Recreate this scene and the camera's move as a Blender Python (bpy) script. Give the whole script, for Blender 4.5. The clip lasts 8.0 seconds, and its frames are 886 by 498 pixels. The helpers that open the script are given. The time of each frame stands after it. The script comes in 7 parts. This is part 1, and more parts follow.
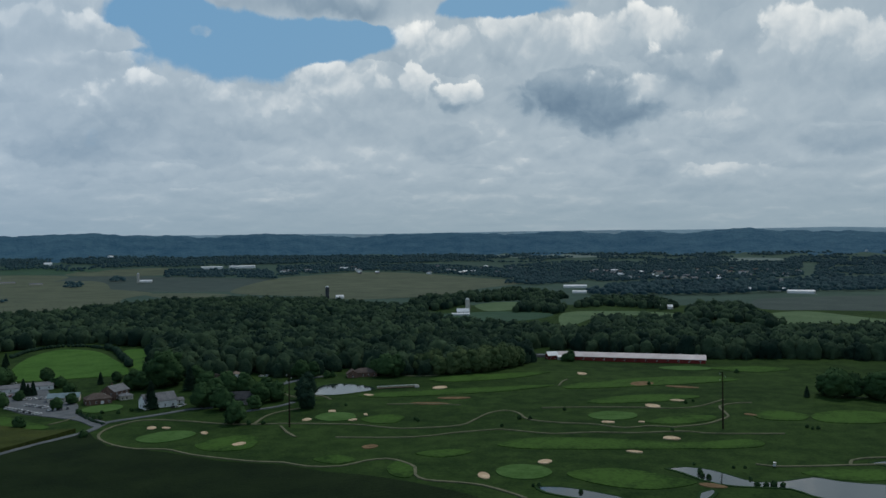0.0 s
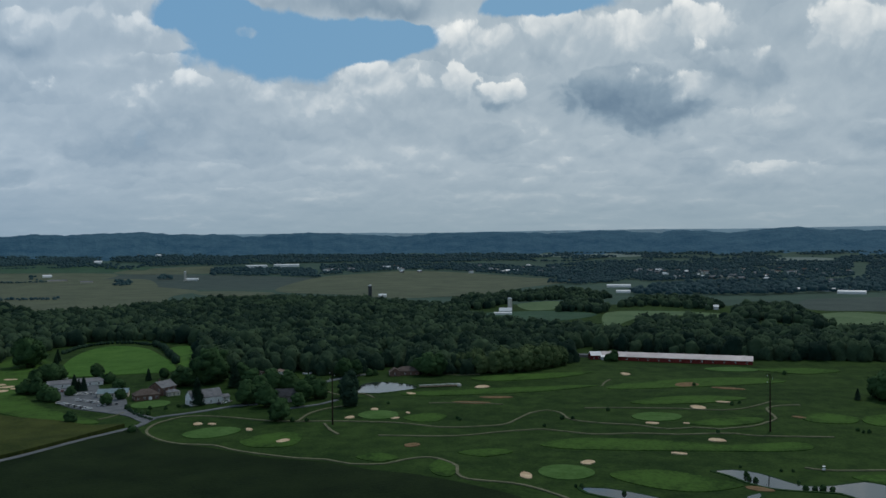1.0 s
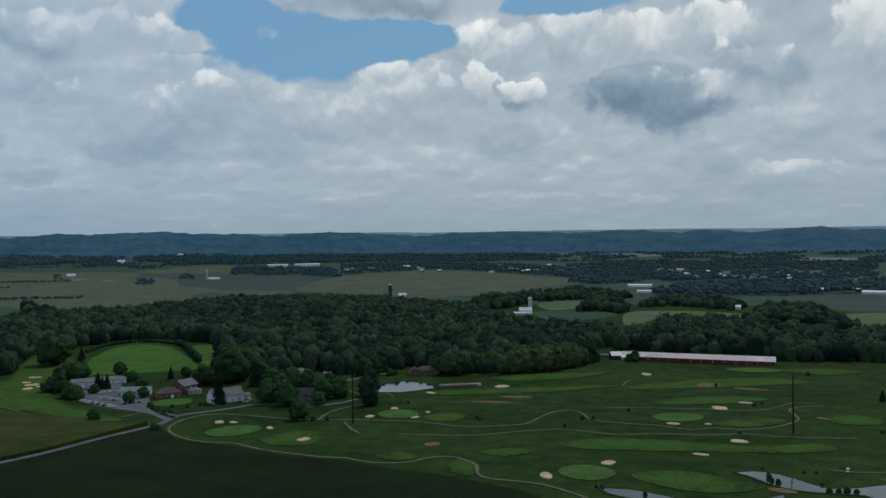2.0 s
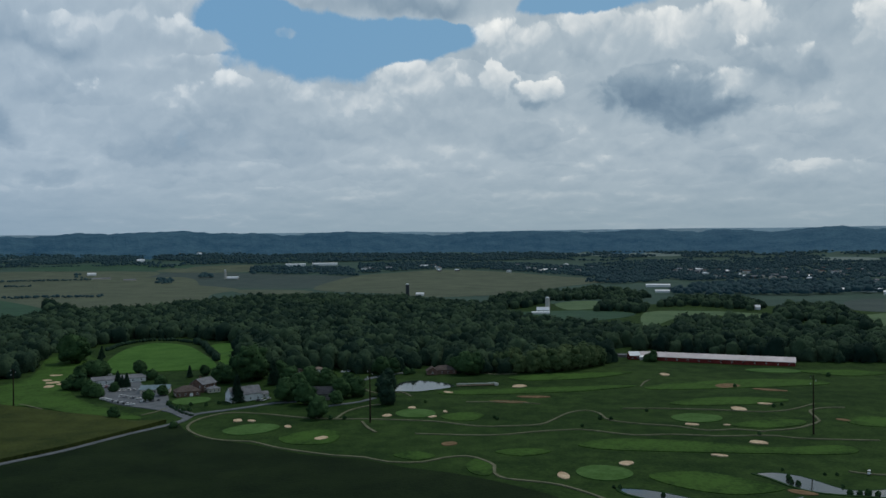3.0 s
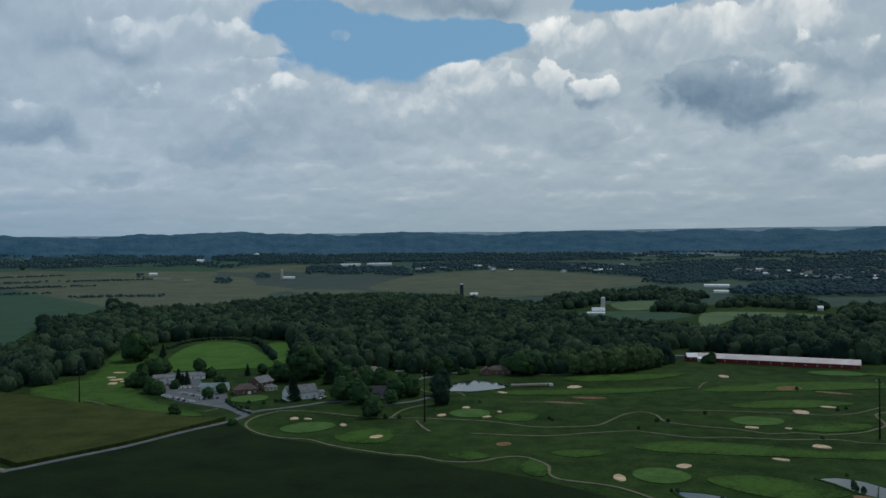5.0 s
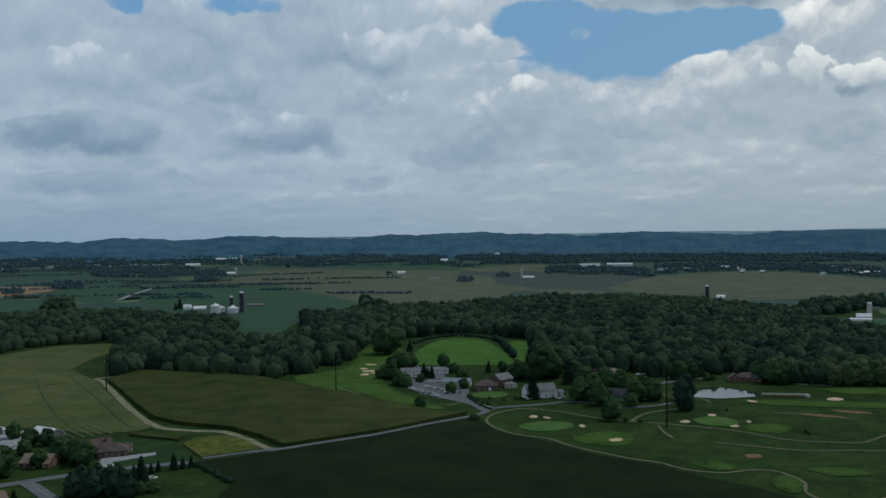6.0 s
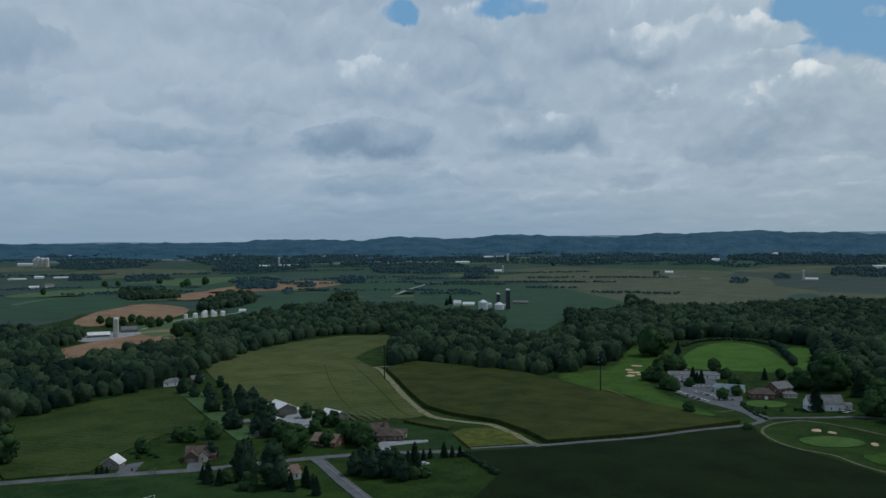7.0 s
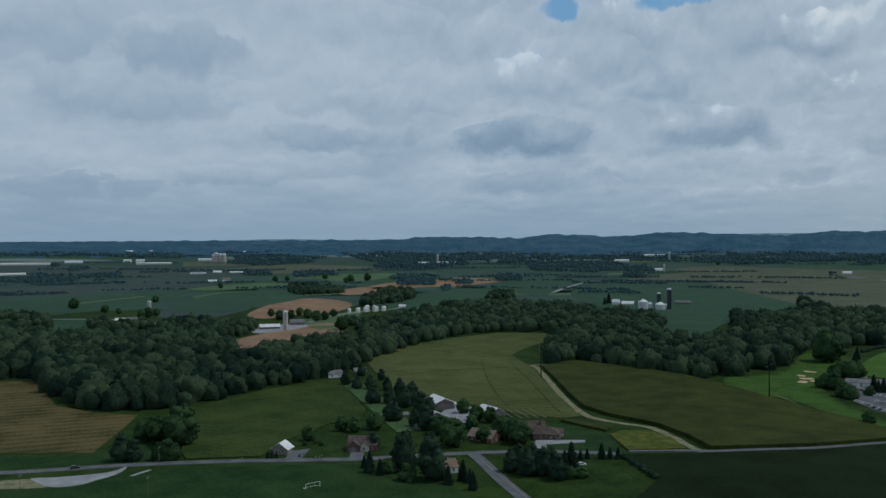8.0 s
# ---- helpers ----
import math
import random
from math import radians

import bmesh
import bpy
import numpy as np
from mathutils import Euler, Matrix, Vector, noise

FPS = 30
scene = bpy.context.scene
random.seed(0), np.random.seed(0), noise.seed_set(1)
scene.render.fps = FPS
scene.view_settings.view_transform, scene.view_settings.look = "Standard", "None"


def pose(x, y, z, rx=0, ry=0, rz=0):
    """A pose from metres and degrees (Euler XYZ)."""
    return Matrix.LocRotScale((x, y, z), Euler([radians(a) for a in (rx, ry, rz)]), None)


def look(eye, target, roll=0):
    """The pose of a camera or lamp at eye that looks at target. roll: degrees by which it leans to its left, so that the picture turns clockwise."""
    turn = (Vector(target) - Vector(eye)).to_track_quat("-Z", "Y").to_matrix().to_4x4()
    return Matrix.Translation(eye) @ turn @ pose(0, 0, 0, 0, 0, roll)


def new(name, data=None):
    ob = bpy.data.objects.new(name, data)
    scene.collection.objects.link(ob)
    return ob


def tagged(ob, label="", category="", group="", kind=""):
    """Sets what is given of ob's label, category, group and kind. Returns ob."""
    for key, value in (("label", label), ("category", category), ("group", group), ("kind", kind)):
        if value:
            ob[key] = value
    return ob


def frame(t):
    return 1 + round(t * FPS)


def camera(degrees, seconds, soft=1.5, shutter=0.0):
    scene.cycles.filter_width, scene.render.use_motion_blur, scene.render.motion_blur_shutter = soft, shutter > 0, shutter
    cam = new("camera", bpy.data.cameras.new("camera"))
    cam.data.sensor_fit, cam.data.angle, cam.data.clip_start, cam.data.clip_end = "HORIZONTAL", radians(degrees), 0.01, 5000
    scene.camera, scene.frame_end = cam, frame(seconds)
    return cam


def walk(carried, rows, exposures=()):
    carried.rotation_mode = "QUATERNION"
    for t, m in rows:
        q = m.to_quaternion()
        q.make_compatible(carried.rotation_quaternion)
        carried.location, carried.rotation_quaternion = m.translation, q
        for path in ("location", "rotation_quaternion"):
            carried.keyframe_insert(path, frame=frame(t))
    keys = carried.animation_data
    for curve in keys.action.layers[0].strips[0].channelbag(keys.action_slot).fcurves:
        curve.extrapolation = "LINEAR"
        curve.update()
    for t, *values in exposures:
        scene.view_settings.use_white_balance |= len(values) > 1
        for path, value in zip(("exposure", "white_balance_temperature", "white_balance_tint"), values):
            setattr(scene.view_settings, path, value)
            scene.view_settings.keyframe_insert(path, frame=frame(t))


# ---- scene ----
EYE = 110.0
cam = camera(54.69, 8.0)
# seconds, turn to the left, look up, lean to the right
ROWS = [
    (0, -0.05, -0.34, 0.55),
    (0.2, 1.08, -0.35, 0.55),
    (0.5, 1.95, -0.36, 0.54),
    (1, 2.78, -0.38, 0.49),
    (1.5, 3.40, -0.39, 0.47),
    (2, 4.12, -0.40, 0.46),
    (2.5, 4.82, -0.42, 0.44),
    (3, 5.28, -0.43, 0.43),
    (3.5, 5.43, -0.44, 0.43),
    (4, 5.57, -0.45, 0.43),
    (4.2, 5.62, -0.45, 0.43),
    (4.45, 5.84, -0.44, 0.46),
    (4.7, 6.60, -0.42, 0.50),
    (4.95, 8.24, -0.40, 0.53),
    (5.15, 10.41, -0.39, 0.56),
    (5.3, 12.67, -0.37, 0.57),
    (5.5, 16.18, -0.34, 0.57),
    (5.7, 19.83, -0.31, 0.56),
    (6, 24.79, -0.26, 0.53),
    (6.5, 33.56, -0.21, 0.46),
    (7, 42.37, -0.22, 0.34),
    (7.5, 49.32, -0.27, 0.22),
    (8, 52.85, -0.34, 0.13),
]
walk(cam, [(t, pose(0, 0, EYE, 0, 0, turn) @ pose(0, 0, 0, 90 + up, 0, 0) @ pose(0, 0, 0, 0, 0, -lean)) for t, turn, up, lean in ROWS])

# ---- world: broken cloud over a pale horizon, weak sun ----
world = bpy.data.worlds.new("cloudy_sky")
scene.world = world
world.use_nodes = True
WT = world.node_tree
WT.nodes.clear()


def wnode(kind, *args, operation=""):
    n = WT.nodes.new(kind)
    if operation:
        n.operation = operation
    for i, a in enumerate(args):
        if a is None:
            continue
        if isinstance(a, bpy.types.NodeSocket):
            WT.links.new(a, n.inputs[i])
        else:
            n.inputs[i].default_value = a
    return n


def wm(op, a, b=0.0, c=0.0, clamp=False):
    n = wnode("ShaderNodeMath", a, b, c, operation=op)
    n.use_clamp = clamp
    return n.outputs[0]


def wramp(v, lo, hi, a=0.0, b=1.0):
    n = wnode("ShaderNodeMapRange", v, lo, hi, a, b)
    n.interpolation_type = "SMOOTHSTEP"
    return n.outputs[0]


def wmix(fac, a, b):
    n = WT.nodes.new("ShaderNodeMix")
    n.data_type = "RGBA"
    for s, v in ((0, fac), (6, a), (7, b)):
        if isinstance(v, bpy.types.NodeSocket):
            WT.links.new(v, n.inputs[s])
        else:
            n.inputs[s].default_value = v
    return n.outputs[2]


def wnoise(vec, scale, detail, rough=0.55, distort=0.0):
    n = wnode("ShaderNodeTexNoise")
    WT.links.new(vec, n.inputs["Vector"])
    for k, v in (("Scale", scale), ("Detail", detail), ("Roughness", rough), ("Distortion", distort)):
        n.inputs[k].default_value = v
    return n.outputs[0]


tex = wnode("ShaderNodeTexCoord")
axis = wnode("ShaderNodeSeparateXYZ", tex.outputs["Generated"])
dx, dy, dz = axis.outputs
bearing = wm("MULTIPLY", wm("ARCTAN2", wm("MULTIPLY", dx, -1.0), dy), 57.2958)
height = wm("MULTIPLY", wm("ARCSINE", wm("MINIMUM", wm("MAXIMUM", dz, -1.0), 1.0)), 57.2958)
# cloud space: rows of cloud get thinner towards the horizon
lift = wm("LOGARITHM", wm("ADD", wm("MAXIMUM", height, 0.0), 2.5), 2.71828)
space = wnode("ShaderNodeCombineXYZ", dx, dy, wm("MULTIPLY", lift, 0.21)).outputs[0]
big = wnoise(space, 6.0, 3.0)
lump = wnoise(space, 15.0, 8.0, 0.55)
warp_a = wm("SUBTRACT", wnoise(space, 14.0, 7.0, 0.55), 0.5)
warp_b = wm("SUBTRACT", wnoise(wnode("ShaderNodeVectorMath", space, (3.1, 1.7, 5.2), operation="ADD").outputs[0], 20.0, 6.0, 0.6), 0.5)
place = wnode("ShaderNodeCombineXYZ", wm("ADD", bearing, wm("MULTIPLY", warp_a, 3.0)), wm("ADD", height, wm("MULTIPLY", warp_b, 1.8)), 0.0).outputs[0]
billow_at = wnode("ShaderNodeVectorMath", space, wnode("ShaderNodeCombineXYZ", wm("MULTIPLY", warp_b, 0.05), wm("MULTIPLY", warp_a, 0.05), wm("MULTIPLY", warp_b, 0.03)).outputs[0], operation="ADD").outputs[0]


def billow(vec):
    n = WT.nodes.new("ShaderNodeTexVoronoi")
    n.feature = "SMOOTH_F1"
    WT.links.new(vec, n.inputs["Vector"])
    for k, v in (("Scale", 12.0), ("Detail", 4.0), ("Roughness", 0.55), ("Smoothness", 0.6)):
        n.inputs[k].default_value = v
    return n.outputs["Distance"]


def spots(rows, inner):
    """Sum of soft-edged ovals (bearing, height, half width, half height, weight) in the sky."""
    total = None
    for b, e, rb, re, amp in rows:
        v = wnode("ShaderNodeMapping", place, (-b / rb, -e / re, 0.0), None, (1 / rb, 1 / re, 1.0)).outputs[0]
        d = wnode("ShaderNodeVectorMath", v, operation="LENGTH").outputs["Value"]
        s = wramp(d, 1.25, inner, 0.0, amp)
        total = s if total is None else wm("ADD", total, s)
    return total


gaps = spots([(12.4, 13.3, 9.4, 2.9, 1), (18.6, 14.4, 3.6, 1.6, 0.9), (6.0, 13.5, 2.6, 1.5, 0.8), (-4.1, 15.5, 5.7, 1.0, 1)] + [(45.2, 15.1, 1.5, 0.9, 0.7), (37.8, 15.5, 3.0, 0.8, 0.8), (54.8, 13.2, 1.7, 0.8, 0.3), (67.0, 8.8, 2.6, 0.6, 0.25)], 0.5)
puffs = spots([(7.9, 15.9, 7.6, 1.6, 1), (1.3, 15.3, 1.1, 1.3, 0.8), (15.8, 13.7, 1.1, 0.5, 0.38), (17.2, 14.8, 0.8, 0.3, 0.3), (7.6, 11.0, 1.7, 0.8, 0.9), (20.9, 12.9, 2.6, 0.8, 0.6)], 0.5)
puffed = wm("SUBTRACT", billow(wnode("ShaderNodeVectorMath", billow_at, (0.0, 0.0, 0.014), operation="ADD").outputs[0]), billow(billow_at))
# the cloud deck is smoother towards the west
puffed = wm("MULTIPLY", puffed, wramp(bearing, 38.0, 68.0, 1.0, 0.45))
relief = wm("MULTIPLY", puffed, 0.18)
body_tone = wm("ADD", wm("MULTIPLY", wm("SUBTRACT", big, 0.5), 0.45), wm("MULTIPLY", wm("SUBTRACT", lump, 0.5), 0.16))
tone = wm("ADD", wm("ADD", wramp(bearing, 18.0, 55.0, 0.57, 0.49), body_tone), relief)


def heap(tone, rows):
    """Lay heaped clouds (bearing, height, half width, half height, tone of the base and of the top) over the deck."""
    rough_edge = wm("MULTIPLY", wm("SUBTRACT", 0.56, billow(billow_at)), 0.72)
    for b, e, rb, re, low, high in rows:
        v = wnode("ShaderNodeMapping", place, (-0.85 * b / rb, -0.85 * e / re, 0.0), None, (0.85 / rb, 0.85 / re, 1.0)).outputs[0]
        d = wm("SUBTRACT", wnode("ShaderNodeVectorMath", v, operation="LENGTH").outputs["Value"], rough_edge)
        up = wm("ADD", wnode("ShaderNodeSeparateXYZ", v).outputs[1], rough_edge)
        body = wm("ADD", wramp(up, -0.7, 0.8, low, high + 0.2 * (high - low)), wm("MULTIPLY", puffed, 0.24))
        soft = wramp(up, -0.5, 0.35, 0.42, 0.13)
        mask = wramp(d, 1.05, wm("SUBTRACT", 1.05, soft), 0.0, 0.9)
        tone = wm("ADD", tone, wm("MULTIPLY", wm("SUBTRACT", body, tone), mask))
    return tone


def herd(tone, scale, low, high, opacity):
    """A field of loose cumulus of one size, each paler above and dimmer below."""
    at_flat = wnode("ShaderNodeVectorMath", billow_at, (scale, scale, scale * 2.0), operation="MULTIPLY").outputs[0]
    n = WT.nodes.new("ShaderNodeTexVoronoi")
    n.feature = "F1"
    n.inputs["Scale"].default_value, n.inputs["Randomness"].default_value = 1.0, 0.9
    WT.links.new(at_flat, n.inputs["Vector"])
    off = wnode("ShaderNodeVectorMath", at_flat, n.outputs["Position"], operation="SUBTRACT").outputs[0]
    up = wnode("ShaderNodeSeparateXYZ", off).outputs[2]
    body = wm("ADD", wramp(up, -0.4, 0.42, low, high), wm("MULTIPLY", puffed, 0.35))
    n2 = WT.nodes.new("ShaderNodeMix")
    for k, w in ((0, wramp(n.outputs["Distance"], 0.72, 0.42, 0.0, opacity)), (2, tone), (3, body)):
        WT.links.new(w, n2.inputs[k])
    return n2.outputs[0]


tone = herd(tone, 9.0, 0.44, 0.66, 0.42)
tone = herd(tone, 17.0, 0.45, 0.62, 0.32)
tone = heap(tone, [(-8.3, 13.2, 12.8, 2.3, 0.60, 0.84), (-23.9, 10.4, 7.9, 4.2, 0.52, 0.78), (25.4, 12.7, 5.7, 2.1, 0.55, 0.72), (21.9, 11.4, 4.2, 0.7, 0.52, 0.70), (20.9, 7.6, 12.5, 3.6, 0.40, 0.74), (22.6, 5.9, 9.4, 1.3, 0.36, 0.46), (6.0, 8.5, 8.3, 3.5, 0.50, 0.74), (7.3, 11.2, 1.7, 0.9, 0.60, 0.80), (8.2, 15.7, 7.7, 1.5, 0.26, 0.64)])
tone = heap(tone, [(-8.6, 9.1, 9.1, 2.7, 0.08, 0.38), (-15.5, 10.5, 5.1, 2.5, 0.36, 0.84), (-18.5, 10.3, 1.7, 1.9, 0.36, 0.50), (-1.7, 10.0, 1.9, 0.9, 0.66, 0.84), (-13.9, 10.0, 2.3, 1.4, 0.62, 0.86), (-25.4, 5.9, 4.2, 1.6, 0.36, 0.50), (0.0, 6.8, 3.4, 1.3, 0.42, 0.50), (-19.9, 4.3, 6.4, 0.9, 0.50, 0.70), (-6.0, 5.3, 4.5, 0.8, 0.52, 0.66), (15.9, 3.3, 3.2, 0.6, 0.48, 0.62), (-6.7, 2.9, 2.8, 0.5, 0.50, 0.64), (-13.3, 4.6, 2.3, 1.1, 0.40, 0.48)])
tone = heap(tone, [(34.2, 14.8, 12.5, 1.7, 0.50, 0.68), (45.8, 10.8, 9.1, 1.9, 0.42, 0.64), (32.0, 12.5, 7.2, 1.9, 0.36, 0.62), (39.6, 10.0, 3.6, 1.1, 0.34, 0.46), (33.9, 7.2, 5.3, 1.9, 0.26, 0.56), (29.1, 7.5, 2.1, 1.4, 0.50, 0.76), (19.6, 7.6, 2.3, 0.9, 0.50, 0.68), (48.7, 6.5, 8.7, 2.1, 0.22, 0.40), (47.4, 4.2, 8.3, 1.1, 0.34, 0.42), (29.2, 4.3, 2.5, 0.6, 0.38, 0.58), (16.6, 9.6, 6.2, 1.5, 0.50, 0.74)])
tone = heap(tone, [(76.2, 13.0, 8.3, 2.1, 0.40, 0.52), (70.5, 12.0, 6.8, 2.0, 0.34, 0.44), (72.9, 8.7, 8.3, 2.1, 0.38, 0.48), (58.3, 9.3, 5.7, 1.1, 0.42, 0.56), (66.3, 4.4, 4.5, 0.8, 0.40, 0.54), (59.8, 6.8, 5.3, 1.0, 0.34, 0.46), (76.5, 3.5, 8.3, 1.0, 0.34, 0.42)])
# the deck overhead, out of view, is darkened to dim the ground
tone = wm("ADD", tone, wramp(height, 20.0, 50.0, 0.0, -0.5), clamp=True)
ramp = WT.nodes.new("ShaderNodeValToRGB")
WT.links.new(tone, ramp.inputs[0])
stops = ramp.color_ramp.elements
stops[0].position, stops[0].color = 0.0, (0.125, 0.20, 0.295, 1)
stops[1].position, stops[1].color = 0.93, (0.90, 0.92, 0.925, 1)
for at_tone, tint in ((0.3, (0.24, 0.33, 0.425, 1)), (0.6, (0.405, 0.49, 0.57, 1))):
    e = stops.new(at_tone)
    e.color = tint
sky = WT.nodes.new("ShaderNodeTexSky")
sky.sky_type, sky.sun_disc, sky.sun_elevation, sky.sun_rotation, sky.dust_density = "NISHITA", False, radians(57), radians(31), 2.0
blue = wnode("ShaderNodeVectorMath", sky.outputs[0], (0.055, 0.055, 0.055), operation="MULTIPLY").outputs[0]
blue = wmix(0.75, blue, (0.165, 0.37, 0.60, 1))
clear = wm("ADD", wm("SUBTRACT", wm("MULTIPLY", wm("MINIMUM", gaps, 1.0), 0.9), wm("MULTIPLY", puffs, 0.9)), wm("MULTIPLY", wm("SUBTRACT", 0.5, lump), 1.5))
cover = wramp(clear, 0.26, 0.66, 1.0, 0.0)
clouds = wmix(cover, blue, ramp.outputs[0])
# far cloud fades into pale air at the horizon
clouds = wmix(wramp(height, 6.0, 0.0, 0.0, 0.8), clouds, wmix(wramp(bearing, 12.0, 48.0), (0.262, 0.352, 0.425, 1), (0.215, 0.310, 0.405, 1)))
# away from the sun the light is bluer
tint = wmix(wramp(bearing, -5.0, 45.0), (1.0, 0.995, 0.965, 1), (0.965, 1.0, 1.035, 1))
clouds = wnode("ShaderNodeVectorMath", clouds, tint, operation="MULTIPLY").outputs[0]
lamp = wnode("ShaderNodeBackground", clouds, 1.0)
WT.links.new(lamp.outputs[0], wnode("ShaderNodeOutputWorld").inputs[0])

SUN = bpy.data.lights.new("sun", "SUN")
SUN.energy, SUN.angle, SUN.color = 1.4, radians(4), (1.0, 0.95, 0.86)
sun = new("sun", SUN)
sun.matrix_world = look((300, 500, 900), (0, 0, 0))
scene.view_settings.exposure = 0.0


# ---- materials ----
def material(name, a, b, size=6.0, fine=None, rough=0.9, bump=0.3, metal=0.0, rows=None, row_depth=0.25, per_thing=0.0, per_island=0.0, patches=0.0, glow=None, sheen=0.03, tone=0.0):
    """Two-scale mottled surface. rows: (spacing in metres, heading in degrees) of drilled or mown rows."""
    m = bpy.data.materials.new(name)
    m.use_nodes = True
    t = m.node_tree
    bs = t.nodes["Principled BSDF"]
    bs.inputs["Roughness"].default_value, bs.inputs["Metallic"].default_value = rough, metal
    bs.inputs["Specular IOR Level"].default_value = sheen if rough > 0.7 else 0.4

    def nd(kind):
        return t.nodes.new(kind)

    def link(o, i):
        t.links.new(o, i)

    def calc(op, x, y):
        n = nd("ShaderNodeMath")
        n.operation = op
        for i, v in enumerate((x, y)):
            if isinstance(v, bpy.types.NodeSocket):
                link(v, n.inputs[i])
            else:
                n.inputs[i].default_value = v
        return n.outputs[0]

    pos = nd("ShaderNodeNewGeometry")
    n1 = nd("ShaderNodeTexNoise")
    n1.inputs["Scale"].default_value, n1.inputs["Detail"].default_value, n1.inputs["Roughness"].default_value = 1 / size, 4, 0.6
    link(pos.outputs["Position"], n1.inputs["Vector"])
    n2 = nd("ShaderNodeTexNoise")
    n2.inputs["Scale"].default_value, n2.inputs["Detail"].default_value = 1 / (fine or size / 8), 5
    link(pos.outputs["Position"], n2.inputs["Vector"])
    v = calc("ADD", calc("MULTIPLY", calc("SUBTRACT", n1.outputs[0], 0.5), 2.2), calc("MULTIPLY", calc("SUBTRACT", n2.outputs[0], 0.5), 1.6))
    v = calc("ADD", v, 0.5)
    if patches:
        n3 = nd("ShaderNodeTexNoise")
        n3.inputs["Scale"].default_value, n3.inputs["Detail"].default_value = 1 / (size * 9), 3
        link(pos.outputs["Position"], n3.inputs["Vector"])
        v = calc("ADD", v, calc("MULTIPLY", calc("SUBTRACT", n3.outputs[0], 0.5), patches))
    if rows:
        turn = nd("ShaderNodeVectorRotate")
        turn.rotation_type = "Z_AXIS"
        link(pos.outputs["Position"], turn.inputs["Vector"])
        turn.inputs["Angle"].default_value = radians(rows[1])
        w = nd("ShaderNodeTexWave")
        w.inputs["Scale"].default_value, w.inputs["Distortion"].default_value, w.inputs["Detail Scale"].default_value = 0.314 / rows[0], 1.2, 0.3
        link(turn.outputs[0], w.inputs["Vector"])
        v = calc("ADD", v, calc("MULTIPLY", calc("SUBTRACT", w.outputs[1], 0.5), row_depth * 2))
    if per_thing:
        info = nd("ShaderNodeObjectInfo")
        v = calc("ADD", v, calc("MULTIPLY", calc("SUBTRACT", info.outputs["Random"], 0.5), per_thing))
    if per_island:
        v = calc("ADD", v, calc("MULTIPLY", calc("SUBTRACT", pos.outputs["Random Per Island"], 0.5), per_island))
    if tone:
        at = nd("ShaderNodeAttribute")
        at.attribute_name = "tone"
        v = calc("ADD", v, calc("MULTIPLY", calc("SUBTRACT", at.outputs["Fac"], 0.5), tone))
    r = nd("ShaderNodeValToRGB")
    r.color_ramp.elements[0].color, r.color_ramp.elements[1].color = (*a, 1), (*b, 1)
    link(v, r.inputs[0])
    link(r.outputs[0], bs.inputs["Base Color"])
    if glow:
        bs.inputs["Emission Color"].default_value, bs.inputs["Emission Strength"].default_value = (*glow, 1), 1.0
    if bump:
        bp = nd("ShaderNodeBump")
        bp.inputs["Strength"].default_value, bp.inputs["Distance"].default_value = bump, (fine or size / 8) * 0.4
        link(n2.outputs[0], bp.inputs["Height"])
        link(bp.outputs[0], bs.inputs["Normal"])
    return m


def water_material():
    m = bpy.data.materials.new("pond_water")
    m.use_nodes = True
    t = m.node_tree
    bs = t.nodes["Principled BSDF"]
    bs.inputs["Base Color"].default_value, bs.inputs["Roughness"].default_value = (0.02, 0.028, 0.026, 1), 0.04
    bs.inputs["Specular IOR Level"].default_value = 0.6
    n = t.nodes.new("ShaderNodeTexNoise")
    n.inputs["Scale"].default_value, n.inputs["Detail"].default_value = 0.8, 4
    g = t.nodes.new("ShaderNodeNewGeometry")
    t.links.new(g.outputs["Position"], n.inputs["Vector"])
    bp = t.nodes.new("ShaderNodeBump")
    bp.inputs["Strength"].default_value, bp.inputs["Distance"].default_value = 0.15, 0.05
    t.links.new(n.outputs[0], bp.inputs["Height"])
    t.links.new(bp.outputs[0], bs.inputs["Normal"])
    return m


M = {}
M["ground"] = material("rough_grass", (0.0099, 0.0266, 0.0069), (0.0318, 0.0627, 0.0158), 14, 1.5, patches=1.6)
M["corn"] = material("maize", (0.0195, 0.0320, 0.0091), (0.0513, 0.0640, 0.0175), 22, 1.2, bump=0.6, rows=(3.0, 62), row_depth=0.12, patches=1.1)
# near soybeans: cloud shade over the field is put into this dark colour
M["shaded_soy"] = material("cloud_shaded_soybeans", (0.0053, 0.0128, 0.0048), (0.0144, 0.0266, 0.0093), 26, 1.2, bump=0.5, rows=(4.0, 62), row_depth=0.1, patches=0.9)
M["hay"] = material("hay_meadow", (0.0380, 0.0590, 0.0183), (0.0903, 0.1040, 0.0411), 30, 2, rows=(9.0, 20), row_depth=0.16, patches=1.2)
M["soy"] = material("soybeans", (0.0185, 0.0390, 0.0106), (0.0482, 0.0720, 0.0213), 30, 2, rows=(6.0, 70), row_depth=0.1, patches=1.0)
M["weeds"] = material("flowering_weeds", (0.030, 0.058, 0.014), (0.115, 0.120, 0.028), 6, 1.0, bump=0.6)
M["stubble"] = material("mown_stubble", (0.0368, 0.0380, 0.0137), (0.1170, 0.0960, 0.0464), 34, 2, rows=(11.0, 12), row_depth=0.22, patches=1.2)
M["fairway"] = material("mown_fairway", (0.0155, 0.0380, 0.0090), (0.0482, 0.1026, 0.0210), 16, 2, bump=0.1, rows=(7.0, 30), row_depth=0.06, patches=1.2, tone=0.75)
